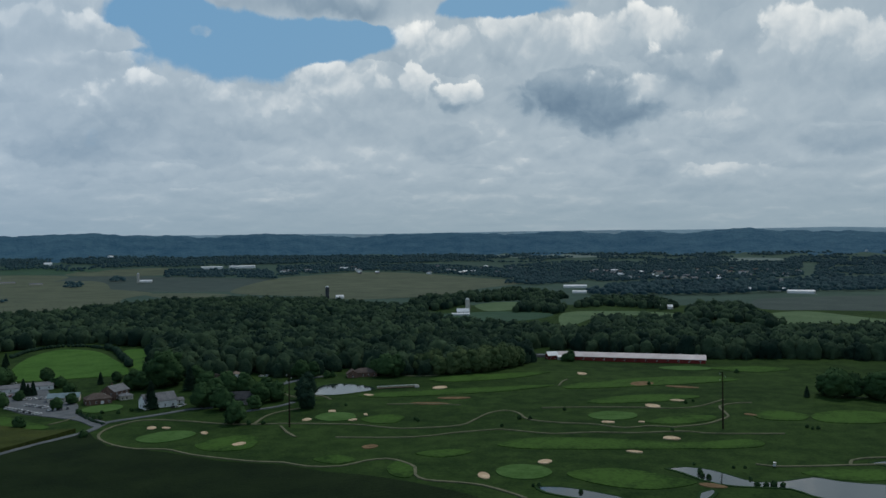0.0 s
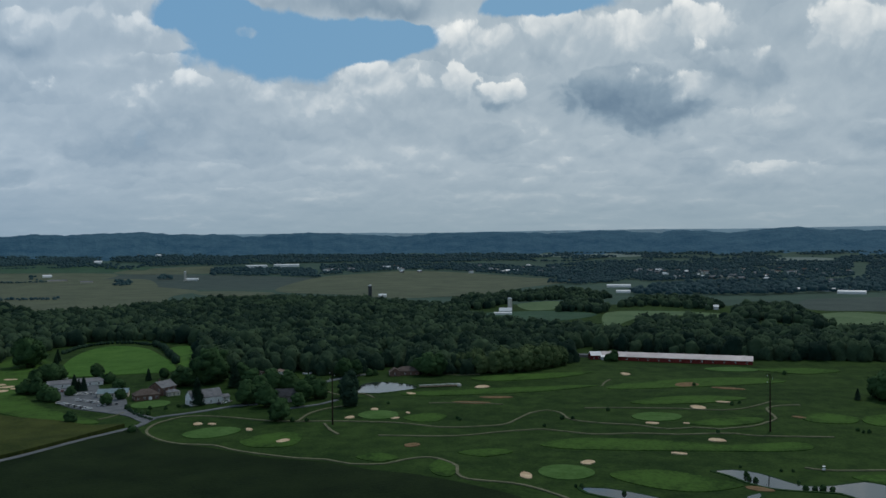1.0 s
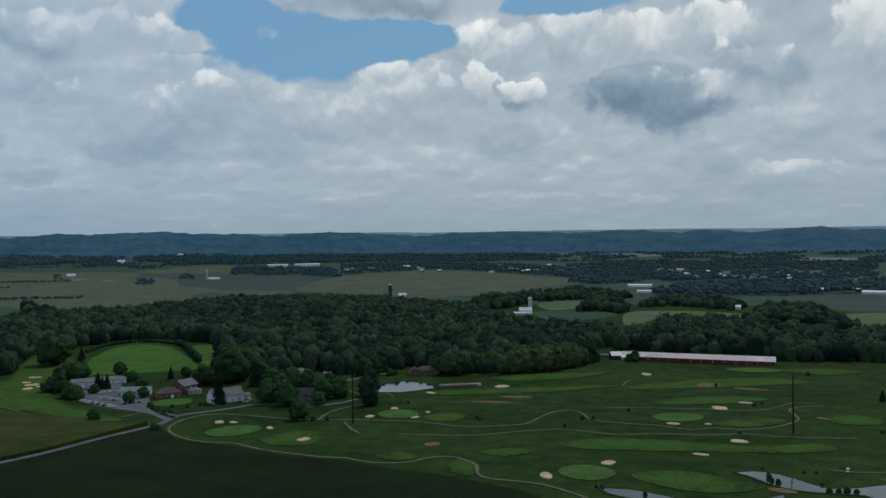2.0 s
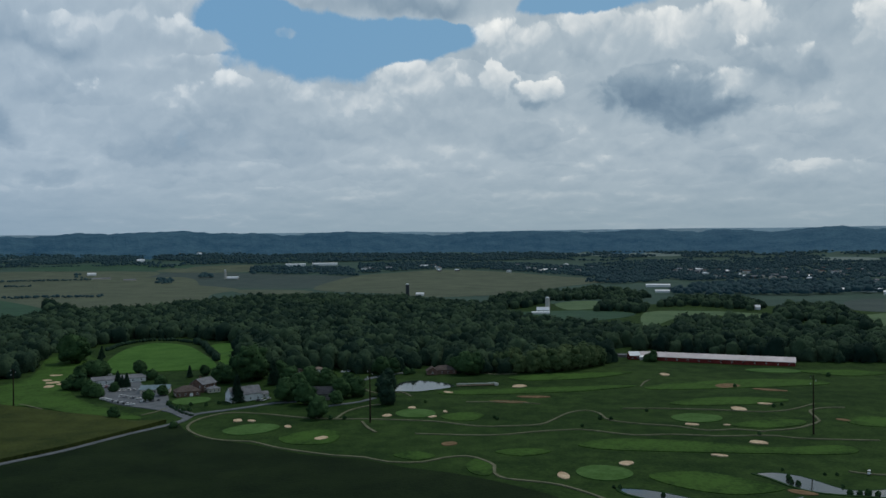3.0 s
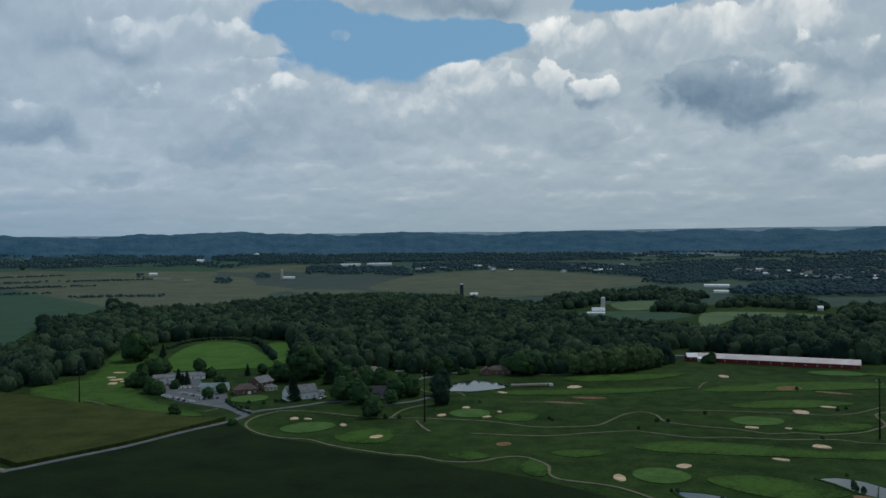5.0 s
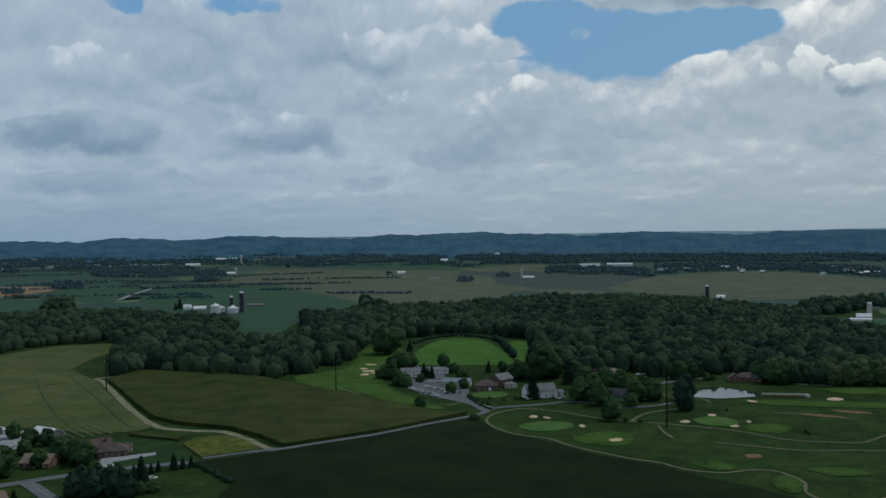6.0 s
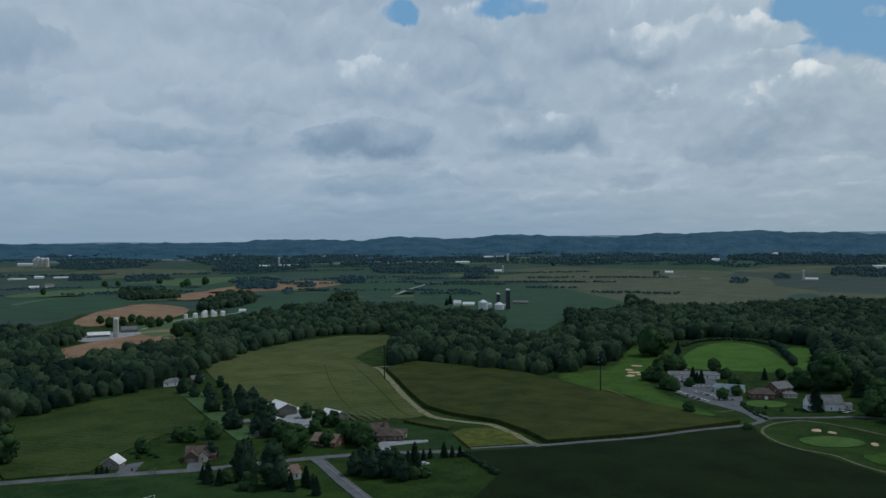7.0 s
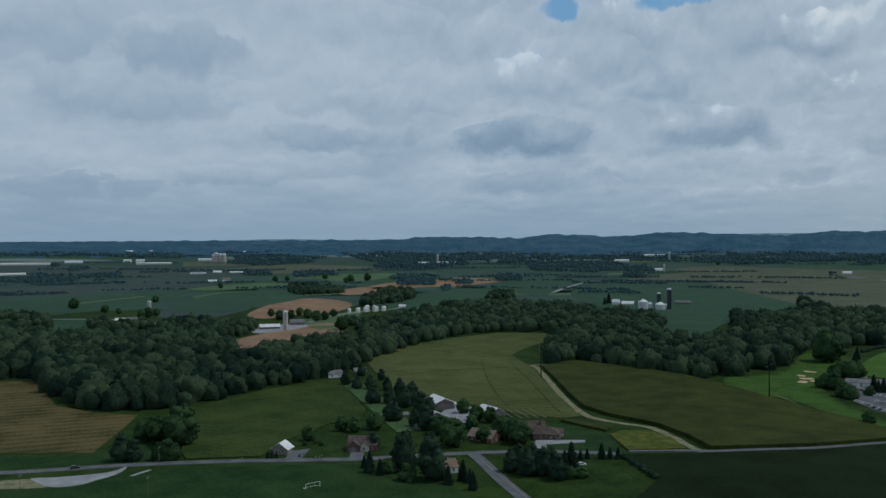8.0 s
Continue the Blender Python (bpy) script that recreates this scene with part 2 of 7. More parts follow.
M["green"] = material("putting_green", (0.0378, 0.0880, 0.0203), (0.0720, 0.1400, 0.0435), 12, 2, bump=0.05, tone=0.5)
M["range"] = material("mown_practice_range", (0.0325, 0.0893, 0.0159), (0.0629, 0.1377, 0.0283), 26, 3, bump=0.1, rows=(8.0, 75), row_depth=0.08, patches=0.8)
M["sand"] = material("bunker_sand", (0.3570, 0.2460, 0.1560), (0.6120, 0.4920, 0.3432), 4, 0.6, bump=0.2)
M["asphalt"] = material("worn_asphalt", (0.080, 0.092, 0.104), (0.152, 0.164, 0.176), 8, 0.8, bump=0.1)
M["path"] = material("cart_path_gravel", (0.088, 0.096, 0.058), (0.165, 0.165, 0.108), 5, 0.6, bump=0.2)
M["lane"] = material("dirt_lane", (0.10, 0.11, 0.06), (0.26, 0.25, 0.16), 5, 0.7, bump=0.3)
M["gravel"] = material("grey_gravel", (0.20, 0.215, 0.23), (0.33, 0.35, 0.37), 7, 0.6, bump=0.3)
M["mud"] = material("brown_mud", (0.10, 0.066, 0.036), (0.22, 0.15, 0.085), 4, 0.5)
M["line"] = material("road_paint", (0.2750, 0.2600, 0.2000), (0.3750, 0.3600, 0.3000), 3, 0.4, bump=0)
M["leaf"] = material("leaves", (0.0117, 0.0310, 0.0145), (0.0450, 0.0900, 0.0348), 6, 0.7, bump=0.5, per_thing=0.5, per_island=0.3)
M["leaf_dark"] = material("dark_needles", (0.0099, 0.0250, 0.0174), (0.0324, 0.0620, 0.0391), 5, 0.6, bump=0.5, per_thing=0.3, per_island=0.3)
M["wood_leaf"] = material("woodland_leaves", (0.0099, 0.0250, 0.0188), (0.0450, 0.0760, 0.0421), 30, 1.0, bump=0.9, patches=1.1, tone=1.1)
# distant leaves: haze is put in as a bluer colour and more sheen
M["far_leaf"] = material("haze_tinted_woods", (0.0120, 0.0380, 0.0500), (0.0300, 0.0680, 0.0740), 40, 3, bump=0.5, patches=1.2, tone=0.7, sheen=0.14)
M["bark"] = material("bark", (0.03, 0.026, 0.02), (0.09, 0.08, 0.062), 1.0, 0.2, bump=0.5)
# haze over the hills is put into bluish base colours and a glow
M["ridge"] = material("hazy_wooded_ridge", (0.007, 0.026, 0.042), (0.040, 0.076, 0.090), 120, 14, bump=0.8, patches=0.7, glow=(0.009, 0.029, 0.054))
M["ridge_far"] = material("hazy_remote_ridge", (0.03, 0.06, 0.08), (0.05, 0.085, 0.105), 300, 40, bump=0, glow=(0.085, 0.135, 0.175))
# these far fields carry haze as a faint bluish emission and raised sheen
M["ridge_field"] = material("hazy_hillside_field", (0.06, 0.085, 0.07), (0.13, 0.15, 0.12), 80, 10, bump=0, glow=(0.012, 0.026, 0.034), sheen=0.14)
# far fields: raised sheen, and bluer tints in some, stand in for haze
M["tan"] = material("ripe_grain", (0.0560, 0.0730, 0.0480), (0.0960, 0.1130, 0.0740), 70, 6, bump=0.2, rows=(24.0, 80), row_depth=0.12, patches=0.8, sheen=0.07)
M["dull"] = material("hazed_brown_field", (0.0235, 0.0425, 0.0390), (0.0450, 0.0690, 0.0600), 60, 6, bump=0.2, rows=(20.0, 80), row_depth=0.1, patches=0.6, sheen=0.14)
M["soil"] = material("bare_reddish_soil", (0.155, 0.095, 0.058), (0.29, 0.185, 0.115), 40, 4, bump=0.3, rows=(12.0, 60), row_depth=0.15, sheen=0.14)
M["crop_green"] = material("green_crop", (0.0126, 0.0460, 0.0256), (0.0270, 0.0754, 0.0380), 60, 5, bump=0.2, rows=(16.0, 80), row_depth=0.12, patches=0.6, sheen=0.14)
M["crop_light"] = material("light_green_crop", (0.0416, 0.0867, 0.0348), (0.0833, 0.1360, 0.0595), 50, 5, bump=0.2, rows=(14.0, 70), row_depth=0.1, patches=0.5, sheen=0.14)
M["white"] = material("white_siding", (0.62, 0.63, 0.64), (0.80, 0.81, 0.82), 3, 0.4, bump=0.05)
M["cream"] = material("cream_siding", (0.42, 0.39, 0.33), (0.60, 0.57, 0.50), 3, 0.4, bump=0.05)
M["metal_roof"] = material("white_metal_roof", (0.55, 0.57, 0.60), (0.78, 0.80, 0.83), 5, 0.5, rough=0.5, bump=0.05)
M["pink_roof"] = material("weathered_pale_metal_roof", (0.42, 0.36, 0.36), (0.62, 0.56, 0.56), 9, 0.6, rough=0.6, bump=0.05)
M["grey_roof"] = material("grey_shingles", (0.11, 0.115, 0.125), (0.21, 0.215, 0.23), 3, 0.4, bump=0.3)
M["brown_roof"] = material("brown_shingles", (0.0680, 0.0541, 0.0493), (0.1400, 0.1148, 0.1038), 3, 0.4, bump=0.3)
M["dark_roof"] = material("dark_shingles", (0.030, 0.032, 0.036), (0.075, 0.078, 0.085), 3, 0.4, bump=0.3)
M["tan_roof"] = material("tan_shingles", (0.1540, 0.1188, 0.0950), (0.2520, 0.2016, 0.1672), 3, 0.4, bump=0.3)
M["teal_roof"] = material("blue_green_metal_roof", (0.10, 0.155, 0.175), (0.18, 0.25, 0.275), 4, 0.5, rough=0.5, bump=0.05)
M["red"] = material("red_barn_boards", (0.10, 0.020, 0.018), (0.20, 0.042, 0.036), 5, 0.4, bump=0.2)
M["brick"] = material("brown_brick", (0.0975, 0.0615, 0.0499), (0.1875, 0.1237, 0.1014), 2, 0.25, bump=0.2)
M["stone"] = material("field_stone", (0.13, 0.115, 0.10), (0.30, 0.27, 0.235), 1.2, 0.3, bump=0.6)
M["grey_wall"] = material("grey_brown_siding", (0.13, 0.125, 0.12), (0.23, 0.22, 0.21), 3, 0.4, bump=0.1)
M["concrete"] = material("silo_concrete", (0.36, 0.34, 0.31), (0.58, 0.56, 0.52), 3, 0.5, bump=0.2)
M["dark_steel"] = material("dark_blue_steel", (0.018, 0.024, 0.034), (0.045, 0.055, 0.07), 2, 0.3, rough=0.4, bump=0.05)
M["galvanised"] = material("galvanised_steel", (0.42, 0.44, 0.47), (0.66, 0.68, 0.71), 2, 0.3, rough=0.45, bump=0.1)
M["rust_steel"] = material("weathered_steel", (0.016, 0.012, 0.010), (0.040, 0.028, 0.022), 2, 0.3, bump=0.2)
M["glass"] = material("dark_window_glass", (0.012, 0.014, 0.017), (0.03, 0.034, 0.04), 2, 0.4, rough=0.08, bump=0)
M["timber"] = material("weathered_timber", (0.10, 0.08, 0.06), (0.24, 0.20, 0.155), 1.5, 0.2, bump=0.3)
M["rubber"] = material("tyre_rubber", (0.012, 0.012, 0.012), (0.03, 0.03, 0.03), 0.5, 0.1, bump=0)
M["grass_row"] = material("clipped_grass_strip", (0.0405, 0.0900, 0.0319), (0.0756, 0.1300, 0.0609), 5, 1, bump=0.2)
M["meadow"] = material("dark_meadow_grass", (0.0117, 0.0330, 0.0116), (0.0279, 0.0620, 0.0203), 18, 1.5, patches=1.0)
M["pale_leaf"] = material("silvery_leaves", (0.026, 0.052, 0.022), (0.082, 0.118, 0.052), 6, 0.7, bump=0.5, per_thing=0.4, per_island=0.3)
# pasture green with haze mixed in as blue, plus raised sheen
M["plain"] = material("hazy_far_pasture", (0.0150, 0.0440, 0.0330), (0.0340, 0.0740, 0.0520), 90, 12, bump=0.1, patches=1.2, sheen=0.14)
M["water"] = water_material()
CAR_PAINT = [material(n, a, b, 1.5, 0.3, rough=0.3, bump=0) for n, a, b in (
    ("white_car_paint", (0.66, 0.67, 0.68), (0.78, 0.79, 0.8)), ("silver_car_paint", (0.36, 0.37, 0.39), (0.48, 0.49, 0.51)),
    ("black_car_paint", (0.012, 0.012, 0.014), (0.03, 0.03, 0.034)), ("grey_car_paint", (0.11, 0.115, 0.125), (0.17, 0.175, 0.19)),
    ("red_car_paint", (0.22, 0.02, 0.018), (0.32, 0.04, 0.03)), ("blue_car_paint", (0.025, 0.05, 0.12), (0.05, 0.085, 0.18)))]


# ---- ground ----
def terrain(x, y):
    """Height of the land: low swells near by, a knoll behind the clubhouse, and a slow rise to the hills."""
    r = math.hypot(x, y)
    z = 0.9 * math.sin(x / 47.0 + 1.0) * math.cos(y / 61.0) * max(0.0, min(1.0, (r - 150) / 150, (1500 - r) / 300))
    z += 7.0 * math.exp(-(((x + 215) / 75) ** 2 + ((y - 800) / 90) ** 2))
    if r > 2200:
        z += 100.0 * ((r - 2200) / 2600) ** 2
    return z


def mesh_of(name, verts, faces):
    me = bpy.data.meshes.new(name)
    me.from_pydata(verts, [], faces)
    me.update()
    return me


def fast_mesh(name, verts, tris):
    """A mesh from arrays of corners and triangles."""
    me = bpy.data.meshes.new(name)
    me.vertices.add(len(verts))
    me.vertices.foreach_set("co", np.asarray(verts, dtype=np.float32).ravel())
    me.loops.add(tris.size)
    me.loops.foreach_set("vertex_index", tris.ravel().astype(np.int32))
    me.polygons.add(len(tris))
    me.polygons.foreach_set("loop_start", np.arange(0, tris.size, 3, dtype=np.int32))
    me.update(calc_edges=True)
    me.validate()
    return me


def thing(name, me, mat, label="", category="", group="", kind=""):
    ob = new(name, me)
    if me is not None and not me.materials:
        me.materials.append(M[mat] if isinstance(mat, str) else mat)
    return tagged(ob, label, category, group, kind)


def land():
    angles = [radians(a) for a in np.arange(-40, 95, 0.6)] + [radians(a) for a in np.arange(95, 320, 5.0)]
    rings = list(np.arange(12, 1320, 12.0)) + list(np.arange(1330, 4960, 40.0))
    n = len(angles)
    verts = [(0, 0, 0)] + [(-r * math.sin(a), r * math.cos(a), terrain(-r * math.sin(a), r * math.cos(a))) for r in rings for a in angles]
    faces = [(0, 1 + j, 1 + (j + 1) % n) for j in range(n)]
    for i in range(len(rings) - 1):
        for j in range(n):
            k = (j + 1) % n
            faces.append((1 + i * n + j, 1 + (i + 1) * n + j, 1 + (i + 1) * n + k, 1 + i * n + k))
    return thing("ground", mesh_of("ground", verts, faces), "ground", "rough green grassland rolling out to the hills", "ground", kind="structure")


land()


def rounded(points, step, closed=True):
    """Points along a smooth curve through the given ones."""
    n = len(points)
    out = []
    for i in range(n if closed else n - 1):
        if closed:
            p = [Vector(points[(i + k) % n]) for k in (-1, 0, 1, 2)]
        else:
            p = [Vector(points[min(max(i + k, 0), n - 1)]) for k in (-1, 0, 1, 2)]
        k = max(2, min(40, int((p[2] - p[1]).length / step)))
        for j in range(k):
            t = j / k
            out.append(0.5 * (2 * p[1] + (p[2] - p[0]) * t + (2 * p[0] - 5 * p[1] + 4 * p[2] - p[3]) * t * t + (3 * p[1] - p[0] - 3 * p[2] + p[3]) * t ** 3))
    if not closed:
        out.append(Vector(points[-1]))
    return out


def straight(points, step):
    out = []
    for i, p in enumerate(points):
        a, b = Vector(p), Vector(points[(i + 1) % len(points)])
        k = max(1, min(60, int((b - a).length / step)))
        out += [a.lerp(b, j / k) for j in range(k)]
    return out


def inside(x, y, poly):
    hit = False
    j = len(poly) - 1
    for i in range(len(poly)):
        (xi, yi), (xj, yj) = poly[i], poly[j]
        if (yi > y) != (yj > y) and x < (xj - xi) * (y - yi) / (yj - yi) + xi:
            hit = not hit
        j = i
    return hit


def sheet(outline, step, top, wobble=0.0, seed=0):
    """A sheet laid over the land within an outline, top metres thick, with a skirt into the ground."""
    from mathutils.geometry import delaunay_2d_cdt
    rnd = random.Random(seed)
    area = 0.5 * sum(outline[i - 1][0] * outline[i][1] - outline[i][0] * outline[i - 1][1] for i in range(len(outline)))
    if area < 0:
        outline = outline[::-1]
    xs, ys = [p[0] for p in outline], [p[1] for p in outline]
    pts = [Vector((p[0], p[1])) for p in outline]
    nb = len(pts)
    poly = [(p[0], p[1]) for p in outline]
    x = min(xs) + step / 2
    while x < max(xs):
        y = min(ys) + step / 2
        while y < max(ys):
            if inside(x, y, poly):
                pts.append(Vector((x + rnd.uniform(-0.2, 0.2) * step, y + rnd.uniform(-0.2, 0.2) * step)))
            y += step
        x += step
    v2, _, f2, _, _, _ = delaunay_2d_cdt(pts, [], [list(range(nb))], 1, 1e-4)
    verts = [(p.x, p.y, terrain(p.x, p.y) + top + (rnd.uniform(-wobble, wobble) if wobble else 0)) for p in v2]
    faces = [tuple(f) for f in f2]
    base = len(verts)
    for p in outline:
        z = terrain(p[0], p[1])
        verts += [(p[0], p[1], z + top), (p[0], p[1], z - 0.6)]
    for i in range(nb):
        a, b = base + 2 * i, base + 2 * ((i + 1) % nb)
        faces.append((a, a + 1, b + 1, b))
    return verts, faces


def patch(name, points, mat, top=0.25, step=14.0, smooth=True, label="", category="", group="", kind="structure", wobble=0.0):
    outline = rounded(points, step * 0.5) if smooth else straight(points, step)
    me = mesh_of(name, *sheet(outline, step, top, wobble, len(points)))
    if mat in ("fairway", "green"):
        # mown shorter towards the middle
        edge = np.array([(p[0], p[1]) for p in outline])
        at_xy = np.array([v.co[:2] for v in me.vertices])
        away = np.sqrt(((at_xy[:, None] - edge[None]) ** 2).sum(2)).min(1)
        me.attributes.new("tone", "FLOAT", "POINT").data.foreach_set("value", (0.45 + 0.55 * np.clip(away / (step * 1.1), 0, 1)).astype(np.float32))
    return thing(name, me, mat, label, category, group, kind)


def blob(name, rows, mat, top, label, category, group, rough=0.18):
    for i, (x, y, rx, ry) in enumerate(rows):
        rnd = random.Random(int(x * 7 + y * 13))
        a0, head = rnd.uniform(0, 6.28), math.atan2(-x, y)
        pts = []
        for k in range(10):
            a = k * 0.6283
            f = 1 + rough * math.sin(2 * a + a0) + rough * 0.6 * rnd.uniform(-1, 1)
            u, v = rx * f * math.cos(a), ry * f * math.sin(a)
            pts.append((x + u * math.cos(head) - v * math.sin(head), y + u * math.sin(head) + v * math.cos(head)))
        patch(name, pts, mat, top, max(2.0, min(rx, ry)), True, label, category, group, "")


def ribbon(name, points, width, mat, top, label, category="path", kind="structure", rag=0.0, step=6.0):
    mid = rounded(points, step, False)
    verts, faces = [], []
    for i, p in enumerate(mid):
        d = (mid[min(i + 1, len(mid) - 1)] - mid[max(i - 1, 0)]).normalized()
        side = Vector((-d.y, d.x))
        w = width / 2 * (1 + rag * noise.noise((p.x * 0.07, p.y * 0.07, 0)))
        for s in (-1, -0.96, 0.96, 1):
            q = p + side * s * w
            verts.append((q.x, q.y, terrain(q.x, q.y) + (top if abs(s) < 1 else -0.4)))
        if i:
            b = 4 * i
            faces += [(b - 4 + k, b - 3 + k, b + 1 + k, b + k) for k in range(3)]
    return thing(name, mesh_of(name, verts, faces), mat, label, category, kind=kind)


# ---- fields ----
def crop(name, points, mat, height, label, step=14.0):
    """A standing crop: an uneven canopy with its own sides."""
    ob = patch(name, points, mat, height, step, False, label, "field", "", "structure", wobble=height * 0.06)
    return ob

crop("soybean_field", [(-255.4, 317.9), (-296.7, 341.8), (-283.2, 359.4), (-271.8, 377.0)] + [(-259.4, 398.2), (-241.6, 430.4), (-226.6, 473.9), (-214.9, 497.8)] + [(-213.9, 512.7), (-200.9, 491.5), (-185.3, 471.1), (-148.3, 456.7), (-115.1, 438.2), (-80.5, 429.0), (-58.2, 414.3), (-35.3, 405.2), (-13.4, 390.9), (6.8, 374.7), (29.1, 350.4)] + [(60.0, 120.0), (0.0, 40.0), (-120.0, 60.0), (-190.7, 160.6)], "shaded_soy", 0.5, "green soybean field in front of the drive, darkened for cloud shade")
crop("maize_field", [(-554.5, 532.3), (-569.0, 581.3), (-509.9, 584.8), (-447.6, 583.1), (-405.7, 568.8)] + [(-340.1, 546.1), (-297.8, 531.0), (-265.6, 520.6), (-237.6, 505.5), (-219.4, 510.0), (-229.7, 480.2), (-245.3, 437.1), (-263.2, 404.0), (-274.7, 385.5), (-299.6, 399.7), (-331.3, 412.9), (-374.6, 414.9), (-402.5, 423.3), (-449.3, 454.9), (-502.2, 493.4), (-539.5, 519.6)], "corn", 2.3, "olive green standing maize field along the farm lane")
crop("hay_field", [(-690.8, 431.7), (-756.2, 524.0), (-789.6, 611.2), (-798.4, 688.3), (-763.8, 737.3), (-695.6, 671.4), (-661.7, 609.3), (-632.8, 563.7), (-559.8, 525.0), (-501.0, 480.8), (-423.2, 426.7), (-384.0, 403.5), (-385.0, 388.1), (-407.7, 375.1), (-434.4, 374.1), (-473.6, 366.3), (-506.3, 363.0), (-538.6, 357.4), (-637.0, 404.9)], "hay", 0.4, "yellow-green hay field with faint wheel tracks")
crop("weedy_plot", [(-332.3, 371.2), (-335.4, 384.4), (-324.7, 396.6), (-303.7, 390.4), (-282.8, 375.3), (-300.9, 350.1)], "weeds", 0.9, "small yellow flowering weedy plot beside the lane", 8.0)
crop("soybean_field", [(-561.0, 210.9), (-589.7, 266.5), (-605.6, 331.7), (-601.8, 348.6), (-483.6, 301.9), (-457.1, 282.0), (-458.0, 260.4), (-442.9, 236.9), (-429.2, 213.8), (-406.1, 190.2), (-424.7, 158.0), (-445.9, 162.2), (-482.6, 184.7)], "soy", 0.7, "dull green soybean field behind the small garage")
crop("stubble_field", [(-774.5, 70.5), (-769.9, 108.2), (-760.6, 130.9), (-746.0, 154.6), (-626.5, 141.8), (-581.1, 159.8), (-563.2, 177.8), (-510.1, 148.0), (-471.4, 125.1), (-500.1, 85.8), (-522.7, 47.3)], "stubble", 0.2, "brown-green striped stubble field beside the road")
crop("field_margin", [(-384.7, 385.3), (-367.6, 386.6), (-343.7, 383.9), (-340.3, 376.7), (-363.6, 377.4), (-379.0, 378.6)], "corn", 1.6, "narrow dark strip of tall crop beside the lawn", 8.0)

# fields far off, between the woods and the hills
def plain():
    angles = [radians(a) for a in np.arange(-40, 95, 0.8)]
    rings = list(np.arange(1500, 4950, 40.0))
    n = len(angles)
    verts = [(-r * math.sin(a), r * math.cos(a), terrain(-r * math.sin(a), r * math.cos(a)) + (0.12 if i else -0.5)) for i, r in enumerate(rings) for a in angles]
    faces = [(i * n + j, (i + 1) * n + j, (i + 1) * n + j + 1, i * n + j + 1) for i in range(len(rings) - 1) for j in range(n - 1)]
    thing("pasture", mesh_of("pasture", verts, faces), "plain", "dull green pasture stretching to the hills, blued by painted haze", "pasture", kind="structure")


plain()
def farm_field(tone, high, words, shape):
    patch("field", shape, tone, high, 45.0, True, words, "field")


farm_field("tan", 0.3, "pale ripe grain field", [(-1572.5, 2280.1), (-1356.8, 2433.7), (-1114.6, 2402.3), (-712.4, 2069.9), (-674.6, 1812.7), (-570.1, 1449.0), (-688.5, 1376.9), (-829.5, 1378.9), (-1154.3, 1673.2)])
farm_field("dull", 0.2, "dull brown harvested field", [(-1206.9, 2601.2), (-1223.6, 2856.4), (-920.9, 2850.3), (-557.5, 2702.4), (-386.8, 2540.7), (-409.9, 2125.6), (-721.6, 2096.6)])
farm_field("tan", 0.25, "pale tan grain strip", [(-1882.7, 2730.3), (-1642.4, 2871.9), (-1280.3, 2892.9), (-1199.3, 2545.8), (-1436.3, 2511.1), (-1707.3, 2475.8)])
farm_field("crop_green", 0.25, "blue-green crop strip", [(-1808.3, 3162.3), (-1547.3, 3336.1), (-1278.7, 3254.0), (-1276.7, 2980.6), (-1734.3, 2885.4)])
farm_field("tan", 0.25, "pale far grain field", [(-1330.7, 3107.0), (-1081.9, 3349.1), (-961.1, 2949.4), (-1236.8, 2887.3)])
farm_field("tan", 0.35, "pale olive grain field among woods", [(-532.8, 2670.1), (-407.1, 2934.7), (-261.8, 3069.2), (-56.3, 2921.5), (121.2, 2642.7), (253.7, 2442.9), (96.4, 2103.8), (-11.6, 1831.9), (-170.2, 1721.9), (-292.5, 1838.8), (-502.3, 2030.5)])
farm_field("tan", 0.25, "narrow pale field edge", [(-686.1, 1993.5), (-578.0, 2002.3), (-478.5, 1934.4), (-499.4, 1816.4), (-610.1, 1847.4)])
farm_field("crop_green", 0.3, "dark green meadow below the white barn", [(-56.0, 1312.4), (17.9, 1361.4), (116.2, 1377.9), (169.2, 1309.3), (118.6, 1221.0), (15.1, 1158.4), (-40.0, 1217.1)])
farm_field("crop_light", 0.3, "light green meadow by the farm", [(60.5, 1543.8), (135.3, 1601.6), (130.5, 1437.7), (72.6, 1391.9)])
farm_field("crop_light", 0.3, "light green pasture beyond the red barn", [(190.4, 1341.1), (281.1, 1369.8), (347.4, 1329.0), (388.1, 1248.4), (357.7, 1174.1), (302.4, 1278.9), (226.0, 1256.1), (158.3, 1115.8)])
farm_field("crop_light", 0.25, "small light green field in the town's edge", [(832.3, 2937.5), (962.1, 2974.7), (1013.8, 2768.7), (946.2, 2627.9), (849.2, 2676.8), (788.0, 2751.0)])
farm_field("dull", 0.2, "dull brown field before the woods", [(604.4, 1621.0), (869.8, 1683.3), (946.0, 1567.0), (738.2, 1222.9), (677.9, 1312.4), (574.0, 1349.0), (514.0, 1379.0)])
farm_field("crop_light", 0.3, "light green pasture behind dark trees", [(467.3, 1254.0), (564.9, 1327.7), (607.8, 1176.9), (677.0, 1121.7), (624.7, 1035.2), (568.5, 1100.8), (483.5, 1136.7), (420.2, 1053.3)])
farm_field("tan", 0.25, "pale hillside field", [(1811.9, 4094.2), (2134.3, 4127.5), (2327.1, 3851.8), (2086.4, 3453.8), (1895.6, 3666.2), (1744.3, 3800.2)])
